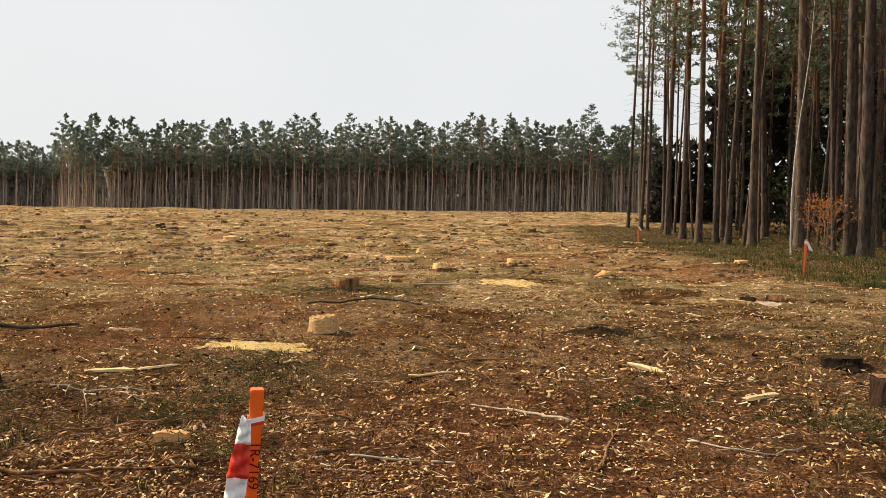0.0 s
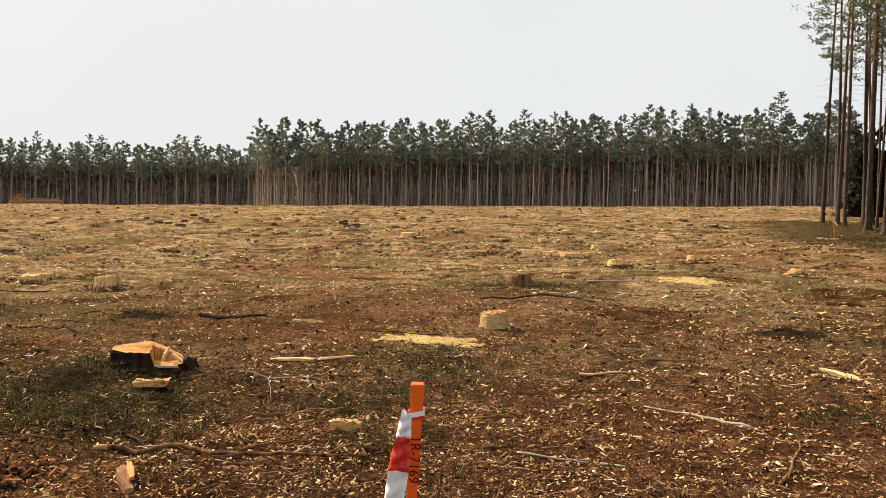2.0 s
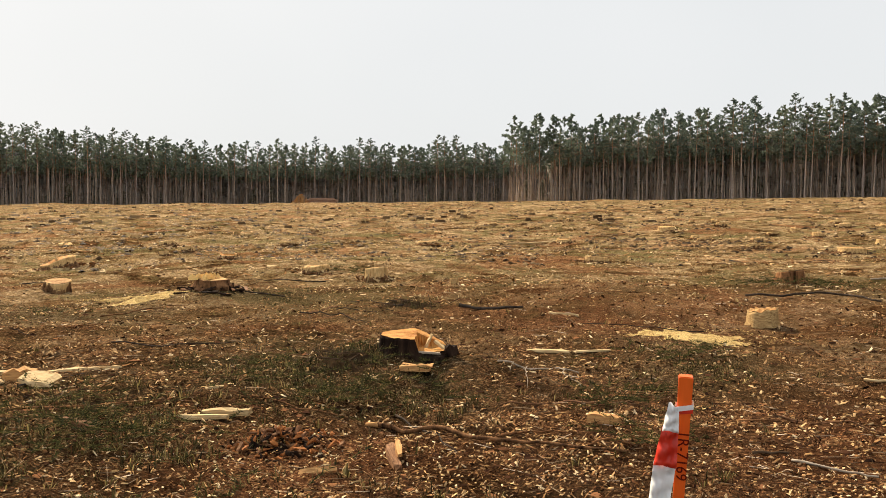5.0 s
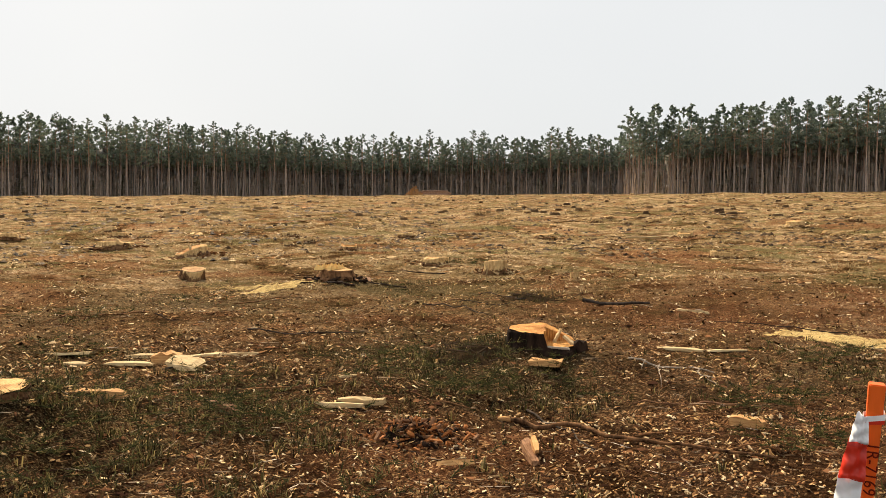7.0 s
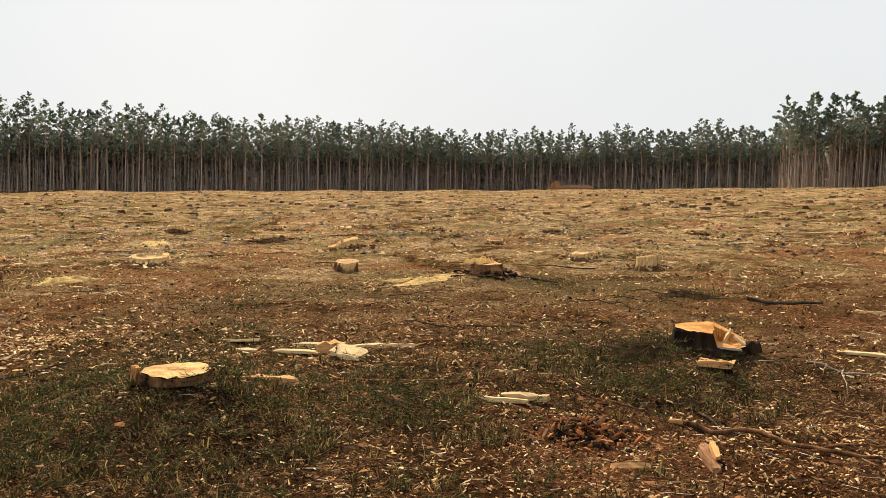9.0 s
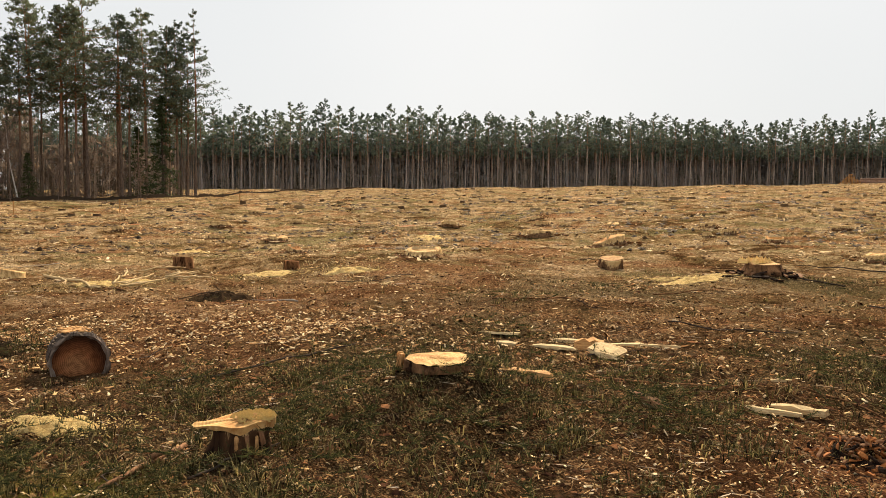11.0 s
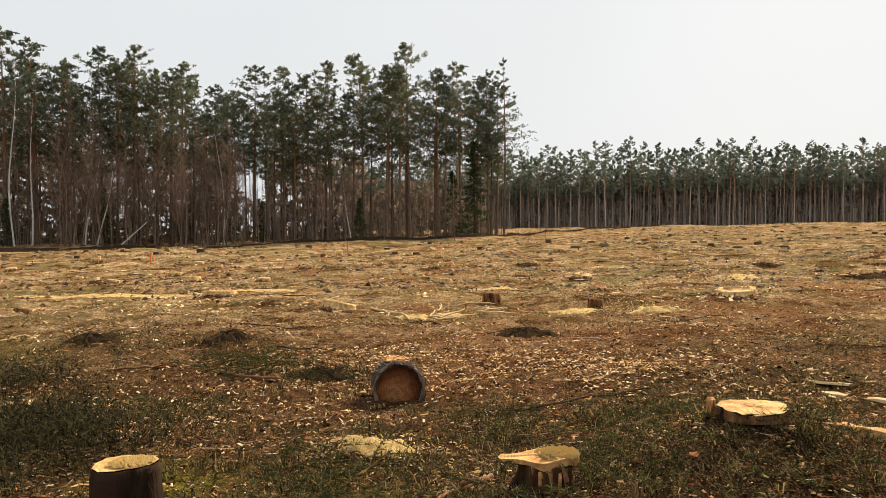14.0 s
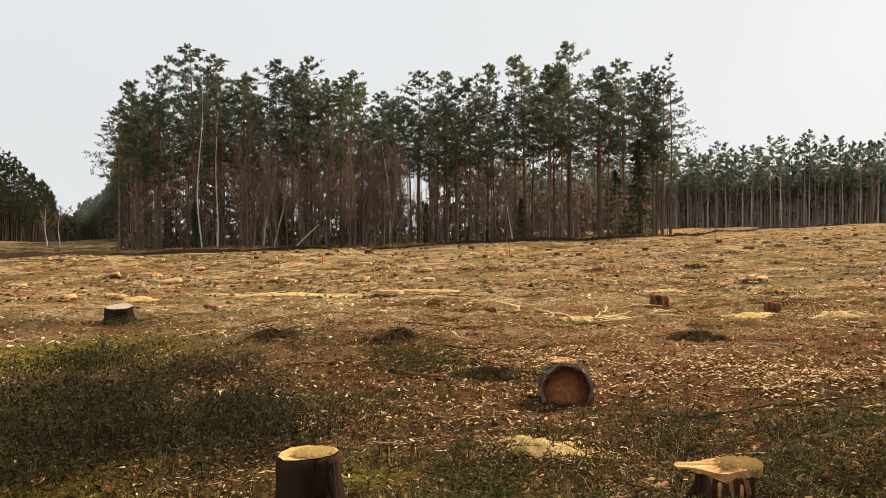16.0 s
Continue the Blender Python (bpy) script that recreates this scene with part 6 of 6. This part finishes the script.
def small_stake(x, y, H, rz, leanx, flag=True, mat=None, w=0.045):
    ob = thing("survey_stake", on_ground(x, y, rz) @ pose(0, 0, 0, 0, leanx, 0), "orange survey stake with white tape tip near the trees" if flag else "bare pale survey stake in the field", "survey stake", "survey stakes")
    link_mesh("post", stake_post(H, w), mat or ORANGE, ob)
    if flag:
        link_mesh("tape_band", tape_band(w, H - 0.13, 0.09, 0), WHITE, ob, "white tape wound round the post")
        o = link_mesh("tape_strip", tape_strip(H - 0.04, H - 0.3, 0.02, 0.14, 0.05, 0.10, 4), WHITE, ob, "white tape end", True)
        o.modifiers.new("thickness", "SOLIDIFY").thickness = 0.001


small_stake(9.75, 23.9, 1.05, -22, 3, w=0.07)
small_stake(11.0, 47.6, 1.05, -14, 1, w=0.08)
for x, y in ((-50.2, -11.9), (-62.6, 5.6), (-64.0, -1.0), (-80, 17.5)):
    small_stake(x, y, 0.6 if y < -5 else 1.05, 90, 2, False, ORANGE if y < -5 else SPLIT_ORANGE, 0.10)
wood_piece(10.1, 46.6, 11.1, 47.2, 0.2, 0.16, SPLIT, 88, "pale split log leaning by a stake", tilt=10)
wood_piece(10.0, 46.7, 10.35, 46.5, 0.12, 0.3, SPLIT, 89, "pale upright splinter of a log", tilt=60)


# ---------------------------------------------------------------- roadside bank and log stacks
def bank(points, w, h, name, label, seed):
    rng = random.Random(seed)
    xy = [polar(*p) for p in points]
    v, f, row = [], [], 0
    for (x0, y0), (x1, y1) in zip(xy, xy[1:]):
        n = int(math.hypot(x1 - x0, y1 - y0) / 0.5)
        for i in range(n):
            s = i / n
            x, y = x0 + s * (x1 - x0), y0 + s * (y1 - y0)
            r = math.hypot(x, y)
            hh = h * (0.75 + 0.35 * math.sin(0.23 * row) * math.sin(0.11 * row + 1)) + rng.uniform(-0.06, 0.06)
            for d, z in ((-w, -0.1), (-w * 0.45, hh * 0.75), (-w * 0.1, hh), (w * 0.4, hh * 0.8), (w, -0.1)):
                px, py = x + x / r * d, y + y / r * d
                v.append((px, py, gz(px, py) + z + (rng.uniform(-0.05, 0.05) if z > 0 else 0)))
            row += 1
    for i in range(row - 1):
        for k in range(4):
            a = i * 5 + k
            f.append((a, a + 1, a + 6, a + 5))
    return tagged(link_mesh(name, (v, f), EARTH), label, "earth bank", kind="structure")


bank(((127, 70), (118, 80), (104, 84), (92, 90), (81, 101), (77, 135), (70, 195)), 1.1, 0.36, "road_bank", "low dark earth bank along the road", 3)

x, y = polar(38.45, 276)
stack = thing("log_stack", on_ground(x, y, 38), "big heap of orange-brown pine logs before the woods", "log stack", "log stacks")
sr = random.Random(12)
for row in range(10):
    for i in range(max(3, 19 - 2 * row + (row % 2))):
        cx = (i - (18 - 2 * row) / 2) * 0.40 + sr.uniform(-0.05, 0.05)
        cz = 0.2 + row * 0.36
        d = sr.uniform(-0.4, 0.4)
        r = sr.uniform(0.15, 0.21)
        link_mesh("log", tube([(cx, d - 2, cz), (cx, d + 2, cz)], [r, r], 8), SPLIT_ORANGE, stack)
x, y = polar(37.0, 279)
stack = thing("log_stack", on_ground(x, y, 37), "low pale stack of stripped logs", "log stack", "log stacks")
for row in range(5):
    for i in range(4):
        L = sr.uniform(5.0, 6.2) - row * 0.4
        cz, cy = 0.25 + row * 0.42, (i - 1.5) * 0.5
        link_mesh("log", tube([(-L, cy, cz), (L, cy, cz)], [0.24, 0.2], 8), STRIPPED_BARK, stack)


# ---------------------------------------------------------------- litter on the ground
litter_rng = np.random.RandomState(77)


# no litter grows through the cut faces of the stumps close by
CLEAR = ((-5.85, 3.42, 0.27), (-5.55, 2.02, 0.25), (-5.38, -0.22, 0.2), (-4.54, 7.82, 0.34), (-8.55, 1.29, 0.24))


def scatter(n, near, far, keep, sector=(-34, 130)):
    """Places on the ground, denser close by, kept with the chance keep(x, y) gives."""
    out = []
    while len(out) < n:
        b = litter_rng.uniform(*sector, 4000)
        d = near * (far / near) ** litter_rng.uniform(0, 1, 4000)
        p = litter_rng.uniform(0, 1, 4000)
        for bb, dd, pp in zip(b, d, p):
            x, y = polar(bb, dd)
            if pp < keep(x, y) and not any((x - a) ** 2 + (y - c) ** 2 < r * r for a, c, r in CLEAR):
                out.append((x, y, gz(x, y), dd))
                if len(out) == n:
                    break
    return np.array(out)


def patchy(x, y, s=1.0):
    """An uneven cover, 0 to 1, with patches about 1.5 / s metres across."""
    n = 0.5 + 0.9 * noise.noise((0.7 * s * x, 0.7 * s * y, 4.0)) + 0.45 * noise.noise((2.1 * s * x, 2.1 * s * y, 9.0))
    return min(1.0, max(0.0, n))


def fade_in(x, y):
    """Cover that thickens with the distance over the open field."""
    return min(1.0, max(0.03, (math.hypot(x, y) - 9) / 24))


def turned(local, yaw, pitch, roll):
    """Rotate an array (n, k, 3) of small shapes, each by its own angles."""
    def rot(a, i, j):
        c, s = np.cos(a)[:, None], np.sin(a)[:, None]
        p, q = local[..., i].copy(), local[..., j].copy()
        local[..., i], local[..., j] = c * p - s * q, s * p + c * q
    rot(roll, 1, 2), rot(pitch, 0, 2), rot(yaw, 0, 1)
    return local


# a flat wedge: two long faces and a ridge
CHIP = np.array([(-1, -0.8, 0), (0.85, -1, 0), (1, 0.7, 0), (-0.8, 1, 0), (-0.7, 0.1, 1), (0.8, -0.1, 1)]) * 0.5
CHIP_Q, CHIP_T = np.array([(0, 1, 5, 4), (2, 3, 4, 5)]), np.array([(1, 2, 5), (3, 0, 4)])


def flakes(name, spots, L, W, T, material, label, category, tilt=0.25, grow=0.0):
    n = len(spots)
    k = (1 + grow * np.clip(spots[:, 3] - 8, 0, 40)) * np.clip(spots[:, 3] / 8.0, 0.5, 1.0)
    size = np.stack([(L[0] + (L[1] - L[0]) * litter_rng.uniform(0, 1, n) ** 2.2) * litter_rng.uniform(0.7, 1.3, n) * k, litter_rng.uniform(*W, n) * k, litter_rng.uniform(*T, n)], -1)
    v = CHIP[None] * size[:, None]
    v = v + litter_rng.uniform(-0.12, 0.12, v.shape) * size[:, None]
    v = turned(v, litter_rng.uniform(0, 6.28, n), litter_rng.normal(0, tilt, n), litter_rng.normal(0, tilt, n))
    v += spots[:, None, :3] + np.array((0, 0, 0.004))
    i = 6 * np.arange(n)[:, None, None]
    return big_mesh(name, v, CHIP_Q[None] + i, CHIP_T[None] + i, material, label, category)


def chip_keep(x, y):
    c = 0.34 * patchy(x, y) ** 2 + 0.62 * blob(x, y, CHIP_SPOTS, 0.75) * (0.35 + 0.65 * patchy(x, y, 3)) + 0.4 * patchy(x, y, 3) ** 3
    c *= 0.35 + 0.65 * min(1.0, max(0.0, (math.hypot(x + 0.7, y - 1.05) - 3.2) / 8))
    return 0.5 * c if x > 9 else c * (1 - 0.25 * blob(x, y, GREEN_SPOTS, 0.5))


flakes("wood_chips", scatter(40000, 2.4, 45, chip_keep), (0.015, 0.085), (0.009, 0.034), (0.005, 0.018), CHIPS, "pale yellow wood chips strewn over the soil", "wood chips", 0.4, 0.02)
flakes("coarse_wood_chips", scatter(15000, 13, 200, lambda x, y: fade_in(x, y) * (0.06 if x > 9 and y < 90 else 0.06 + 0.94 * patchy(x, y, 0.4) ** 2)), (0.04, 0.17), (0.02, 0.06), (0.010, 0.04), CHIPS, "larger splinters and chips of pine wood", "wood chips", 0.3, 0.03)
flakes("bark_flakes", scatter(11000, 2.4, 60, lambda x, y: 0.35 + 0.65 * patchy(x, y, 1.6)), (0.015, 0.07), (0.008, 0.03), (0.006, 0.02), BARK_BITS, "dark reddish flakes of pine bark", "bark", 0.4, 0.04)
DRIFT = ((-10.7, 0.79), (-11.27, 1.34), (-10.89, 2.01), (-10.57, 2.65), (-9.97, 3.19), (-9.24, 3.61), (-9.88, 2.29), (-10.01, 0.45), (-10.65, -0.31))
flakes("chip_drift", scatter(3200, 6.5, 12.5, lambda x, y: blob(x, y, DRIFT, 0.42) * (0.3 + 0.7 * patchy(x, y, 2)), (60, 120)), (0.02, 0.085), (0.010, 0.032), (0.005, 0.016), CHIPS, "dense drift of pale wood chips behind the log", "wood chips", 0.4)
flakes("leaf_litter", scatter(15000, 2.6, 17, lambda x, y: patchy(x, y, 2.4)), (0.02, 0.08), (0.012, 0.04), (0.004, 0.016), LEAFY, "brown and golden bits of bark and leaves", "litter", 0.5)
flakes("small_twigs", scatter(9000, 2.4, 40, lambda x, y: 0.4 + 0.6 * patchy(x, y, 0.8)), (0.10, 0.38), (0.004, 0.008), (0.004, 0.008), TWIGS, "thin dry twigs scattered over the ground", "twigs", 0.14, 0.02)
spots = scatter(50000, 2.3, 15, lambda x, y: 0.55 + 0.45 * patchy(x, y, 2))
n = len(spots)
L, W = litter_rng.uniform(0.02, 0.08, n), litter_rng.uniform(0.002, 0.006, n)
strip = np.stack([np.stack([-L / 2, -W, np.zeros(n)], -1), np.stack([-L / 2, W, np.zeros(n)], -1), np.stack([L / 2, np.zeros(n), np.zeros(n)], -1)], 1)
strip = turned(strip, litter_rng.uniform(0, 6.28, n), litter_rng.normal(0, 0.35, n), litter_rng.normal(0, 0.4, n)) + spots[:, None, :3] + np.array((0, 0, 0.012))
big_mesh("needle_litter", strip, [], np.arange(3 * n).reshape(-1, 3), LITTER, "brown fallen needles and fibres on the soil", "needles")


spots = []
for x, y, rx, ry, rz, h in HEAPS:
    for _ in range(620):
        c, q = math.cos(radians(rz)), math.sin(radians(rz))
        u, w = litter_rng.normal(0, 0.75) * rx, litter_rng.normal(0, 0.75) * ry
        px, py = x + u * c - w * q, y + u * q + w * c
        spots.append((px, py, gz(px, py) + 0.01, 5))
flakes("sawdust_crumbs", np.array(spots), (0.012, 0.05), (0.008, 0.02), (0.006, 0.016), SAWDUST, "crumbs of sawdust scattered round the heaps", "sawdust", 0.3)

LUMP = np.array([(1, 0, 0), (0.3, 0.9, 0.1), (-0.8, 0.6, 0), (-0.8, -0.6, 0.1), (0.3, -0.9, 0), (0.1, 0.05, 1)]) * 0.5
LUMP_T = np.array([(0, 1, 5), (1, 2, 5), (2, 3, 5), (3, 4, 5), (4, 0, 5)])


def lumps(name, spots, R, Hh, material, label, category, grow=0.0):
    """Clods and hummocks: low uneven lumps on the ground."""
    n = len(spots)
    k = 1 + grow * np.clip(spots[:, 3] - 8, 0, 80)
    size = np.stack([litter_rng.uniform(*R, n) * k, litter_rng.uniform(*R, n) * k, litter_rng.uniform(*Hh, n) * (1 + 0.4 * (k - 1))], -1)
    v = (LUMP[None] + litter_rng.uniform(-0.15, 0.15, (n, 6, 3))) * size[:, None] * 2
    v = turned(v, litter_rng.uniform(0, 6.28, n), np.zeros(n), np.zeros(n))
    v += spots[:, None, :3] - np.array((0, 0, 0.006))
    return big_mesh(name, v, [], LUMP_T[None] + 6 * np.arange(n)[:, None, None], material, label, category)


lumps("soil_clods", scatter(9000, 2.4, 40, lambda x, y: 0.3 + 0.7 * patchy(x, y, 1.2)), (0.015, 0.055), (0.006, 0.018), BARK_BITS, "dark clods of soil and bark", "soil", 0.03)
flakes("wood_offcuts", scatter(420, 20, 90, lambda x, y: 0.0 if x > 9 and y < 90 else patchy(x, y, 0.4) ** 2), (0.12, 0.45), (0.04, 0.10), (0.03, 0.07), CHIPS, "pale offcuts and slabs of pine on the field", "wood pieces", 0.12)
lumps("turf_hummocks", scatter(13000, 22, 200, lambda x, y: 0.0 if x > 9 and y < 90 else fade_in(x, y) * (0.08 + 0.92 * patchy(x, y, 0.3) ** 2)), (0.03, 0.10), (0.02, 0.07), TURF, "small brown hummocks over the field", "turf", 0.03)


def blades(name, spots, per, height, spread, lean, width, material, label, category, droop=0.5):
    """Tufts of narrow blades, each a bent strip that ends in a point."""
    n = len(spots) * per
    c = np.repeat(spots, per, axis=0)
    a = litter_rng.uniform(0, 6.28, n)
    r = spread * np.sqrt(litter_rng.uniform(0, 1, n))
    base = c[:, :3] + np.stack([r * np.cos(a), r * np.sin(a), np.full(n, -0.01)], -1)
    h = height * litter_rng.uniform(0.45, 1.2, n)
    out = lean * litter_rng.uniform(0.3, 1.3, n)
    w = width * litter_rng.uniform(0.6, 1.4, n)
    d = np.stack([np.cos(a), np.sin(a), np.zeros(n)], -1)
    s = np.stack([-np.sin(a), np.cos(a), np.zeros(n)], -1)
    up = np.array((0, 0, 1.0))
    mid = base + d * (out * h * 0.4)[:, None] + up * (h * 0.65)[:, None]
    tip = base + d * (out * h)[:, None] + up * (h * (1 - droop * litter_rng.uniform(0, 1, n)))[:, None]
    v = np.stack([base - s * w[:, None] / 2, base + s * w[:, None] / 2, mid + s * w[:, None] * 0.35, mid - s * w[:, None] * 0.35, tip], 1)
    i = 5 * np.arange(n)[:, None]
    return big_mesh(name, v, np.array([[0, 1, 2, 3]]) + i, np.array([[3, 2, 4]]) + i, material, label, category)


GREEN_ZONES = ((-7.5, -2.4), (-5.4, 1.2), (-5.9, 3.3), (4.6, 7.5), (-11, -5))
HEATH = ((-7.6, -2.6), (-8.3, -3.2), (-9.3, -2.6), (-7.0, -1.4), (-6.2, -2.0), (-10.2, -4.4), (-6.6, -3.2))


def green_keep(x, y):
    g = 0.9 * blob(x, y, GREEN_SPOTS, 0.5) + 0.5 * blob(x, y, GREEN_ZONES, 1.4)
    return min(1.0, 0.02 + g * (0.35 + 0.65 * patchy(x, y, 2)))


blades("grass_tufts", scatter(2600, 2.4, 24, lambda x, y: green_keep(x, y) * patchy(x, y, 3.2) ** 2), 10, 0.085, 0.055, 1.0, 0.007, GRASS, "short olive grass and moss tufts", "grass")
blades("edge_grass", scatter(2900, 14, 75, lambda x, y: 0.3 + 0.7 * patchy(x, y, 0.8) if 8.6 + 1.2 * patchy(x, y) < x < 32 and y < 72 else 0.0, (-36, -7)), 8, 0.19, 0.30, 1.2, 0.016, EDGE_GRASS, "dark green grass and bilberry under the trees", "grass")
blades("dry_grass", scatter(4800, 13, 150, lambda x, y: 0.0 if x > 8.5 and y < 90 else fade_in(x, y) * (0.05 + 0.95 * patchy(x, y, 0.5) ** 2)), 5, 0.09, 0.18, 1.6, 0.013, STRAW, "flattened dry yellow grass over the field", "grass", 0.8)
spots = scatter(640, 3, 14, lambda x, y: blob(x, y, HEATH, 0.5) * patchy(x, y, 2.5))
v, q = leaf_quads(litter_rng, [(x, y, z + 0.02 + 0.20 * litter_rng.random_sample()) for x, y, z, d in np.repeat(spots, 4, axis=0)], 10, 0.13, 0.7, 0.05, 0.22)
big_mesh("heather", v, q, [], HEATHER, "dark brown heather cushions with bare stems", "heather")
blades("heather_stems", spots, 6, 0.27, 0.14, 0.8, 0.004, HEATHER, "bare heather stems", "heather", 0.3)


def brush(name, spots, label):
    """Pine twigs with needles, lying about in layers."""
    n, per = len(spots), 34
    yaw, lift = litter_rng.uniform(0, 6.28, n), litter_rng.uniform(0.0, 0.10, n)
    L = litter_rng.uniform(0.18, 0.42, n)
    d = np.stack([np.cos(yaw), np.sin(yaw), litter_rng.uniform(-0.05, 0.25, n)], -1)
    t = litter_rng.uniform(0.1, 1.0, (n, per))
    c = spots[:, None, :3] + d[:, None] * (t * L[:, None])[..., None]
    c[..., 2] += lift[:, None] + 0.015
    c = c.reshape(-1, 3)
    m = len(c)
    u = np.repeat(d, per, axis=0) * 0.7 + litter_rng.normal(0, 0.65, (m, 3))
    u[:, 2] = np.abs(u[:, 2]) * 0.8
    u /= np.linalg.norm(u, axis=1, keepdims=True)
    w = np.cross(u, litter_rng.normal(0, 1, (m, 3)))
    w /= np.linalg.norm(w, axis=1, keepdims=True) + 1e-6
    s = litter_rng.uniform(0.035, 0.075, (m, 1))
    v = np.stack([c - w * 0.0028, c + w * 0.0028, c + u * s], 1)
    return big_mesh(name, v, [], np.arange(3 * m).reshape(-1, 3), BRUSH, label, "brush")


brush("pine_brush", scatter(1500, 2.6, 22, lambda x, y: min(1.0, 0.9 * blob(x, y, GREEN_SPOTS, 0.3) * patchy(x, y, 2.6) + blob(x, y, BRUSH_SPOTS, 0.16) + 0.12 * blob(x, y, GREEN_ZONES, 1.2))), "green needled pine twigs left from felling")
brush("tall_pine_brush", scatter(420, 9, 34, lambda x, y: blob(x, y, ((-11.4, 16.3), (-1.5, 17.3), (-2.6, 17.0), (-10.4, -0.3), (-15.2, -6.2)), 0.35)), "heaped green pine twigs beside stumps")

# low heaps of torn turf and dark brush
for i, (x, y, r, h) in enumerate(((-12.4, -2.7, 0.5, 0.09), (-12.1, -0.85, 0.4, 0.12), (-13.4, 3.4, 0.5, 0.14), (1.6, 11.7, 0.5, 0.10), (-5.0, 7.3, 0.4, 0.06), (-9.9, 0.5, 0.35, 0.08), (-6.9, 11.6, 0.5, 0.06))):
    rr.seed(900 + i)
    n, around = 9, 26
    v = []
    ph = [rr.uniform(0, 6.28) for _ in range(3)]
    for q in range(n + 1):
        for k in range(around):
            a = 2 * math.pi * k / around
            e = q / n * (1 + 0.2 * math.sin(2 * a + ph[0]) + 0.16 * math.sin(5 * a + ph[1]) + 0.1 * math.sin(9 * a + ph[2]))
            px, py = x + 1.3 * r * e * math.cos(a), y + r * e * math.sin(a)
            v.append((px - x, py - y, gz(px, py) - gz(x, y) + 0.7 * h * (1 - (q / n) ** 2) * rr.uniform(0.3, 1.2) - 0.04 * (q / n) ** 2))
    f = [(q * around + k, (q + 1) * around + k, (q + 1) * around + (k + 1) % around, q * around + (k + 1) % around) for q in range(n) for k in range(around)]
    o = thing("turf_heap", pose(x, y, gz(x, y)), "low heap of torn dark turf and twigs", "turf", "turf heaps")
    link_mesh("turf", (v, f), HEAP_EARTH, o)
    for t in range(14):
        a, d = rr.uniform(0, 6.28), r * rr.random()
        p = Vector((d * math.cos(a) * 1.3, d * math.sin(a), 0.6 * h * (1 - (d / r) ** 2) + 0.03))
        e = Vector((rr.gauss(0, 1), rr.gauss(0, 1), rr.gauss(0.1, 0.3))).normalized() * rr.uniform(0.06, 0.2)
        link_mesh("twig", tube([p - e, p + e], [rr.uniform(0.004, 0.01), 0.003], 5), TWIGS, o)
HEAP_SPOTS = ((-12.4, -2.7), (-12.1, -0.85), (-13.4, 3.4), (1.6, 11.7), (-5.0, 7.3), (-9.9, 0.5), (-6.9, 11.6))
blades("heap_grass", scatter(500, 4, 16, lambda x, y: blob(x, y, HEAP_SPOTS, 0.25)), 9, 0.09, 0.07, 0.9, 0.006, HEATHER, "brown grass on the turf heaps", "grass")
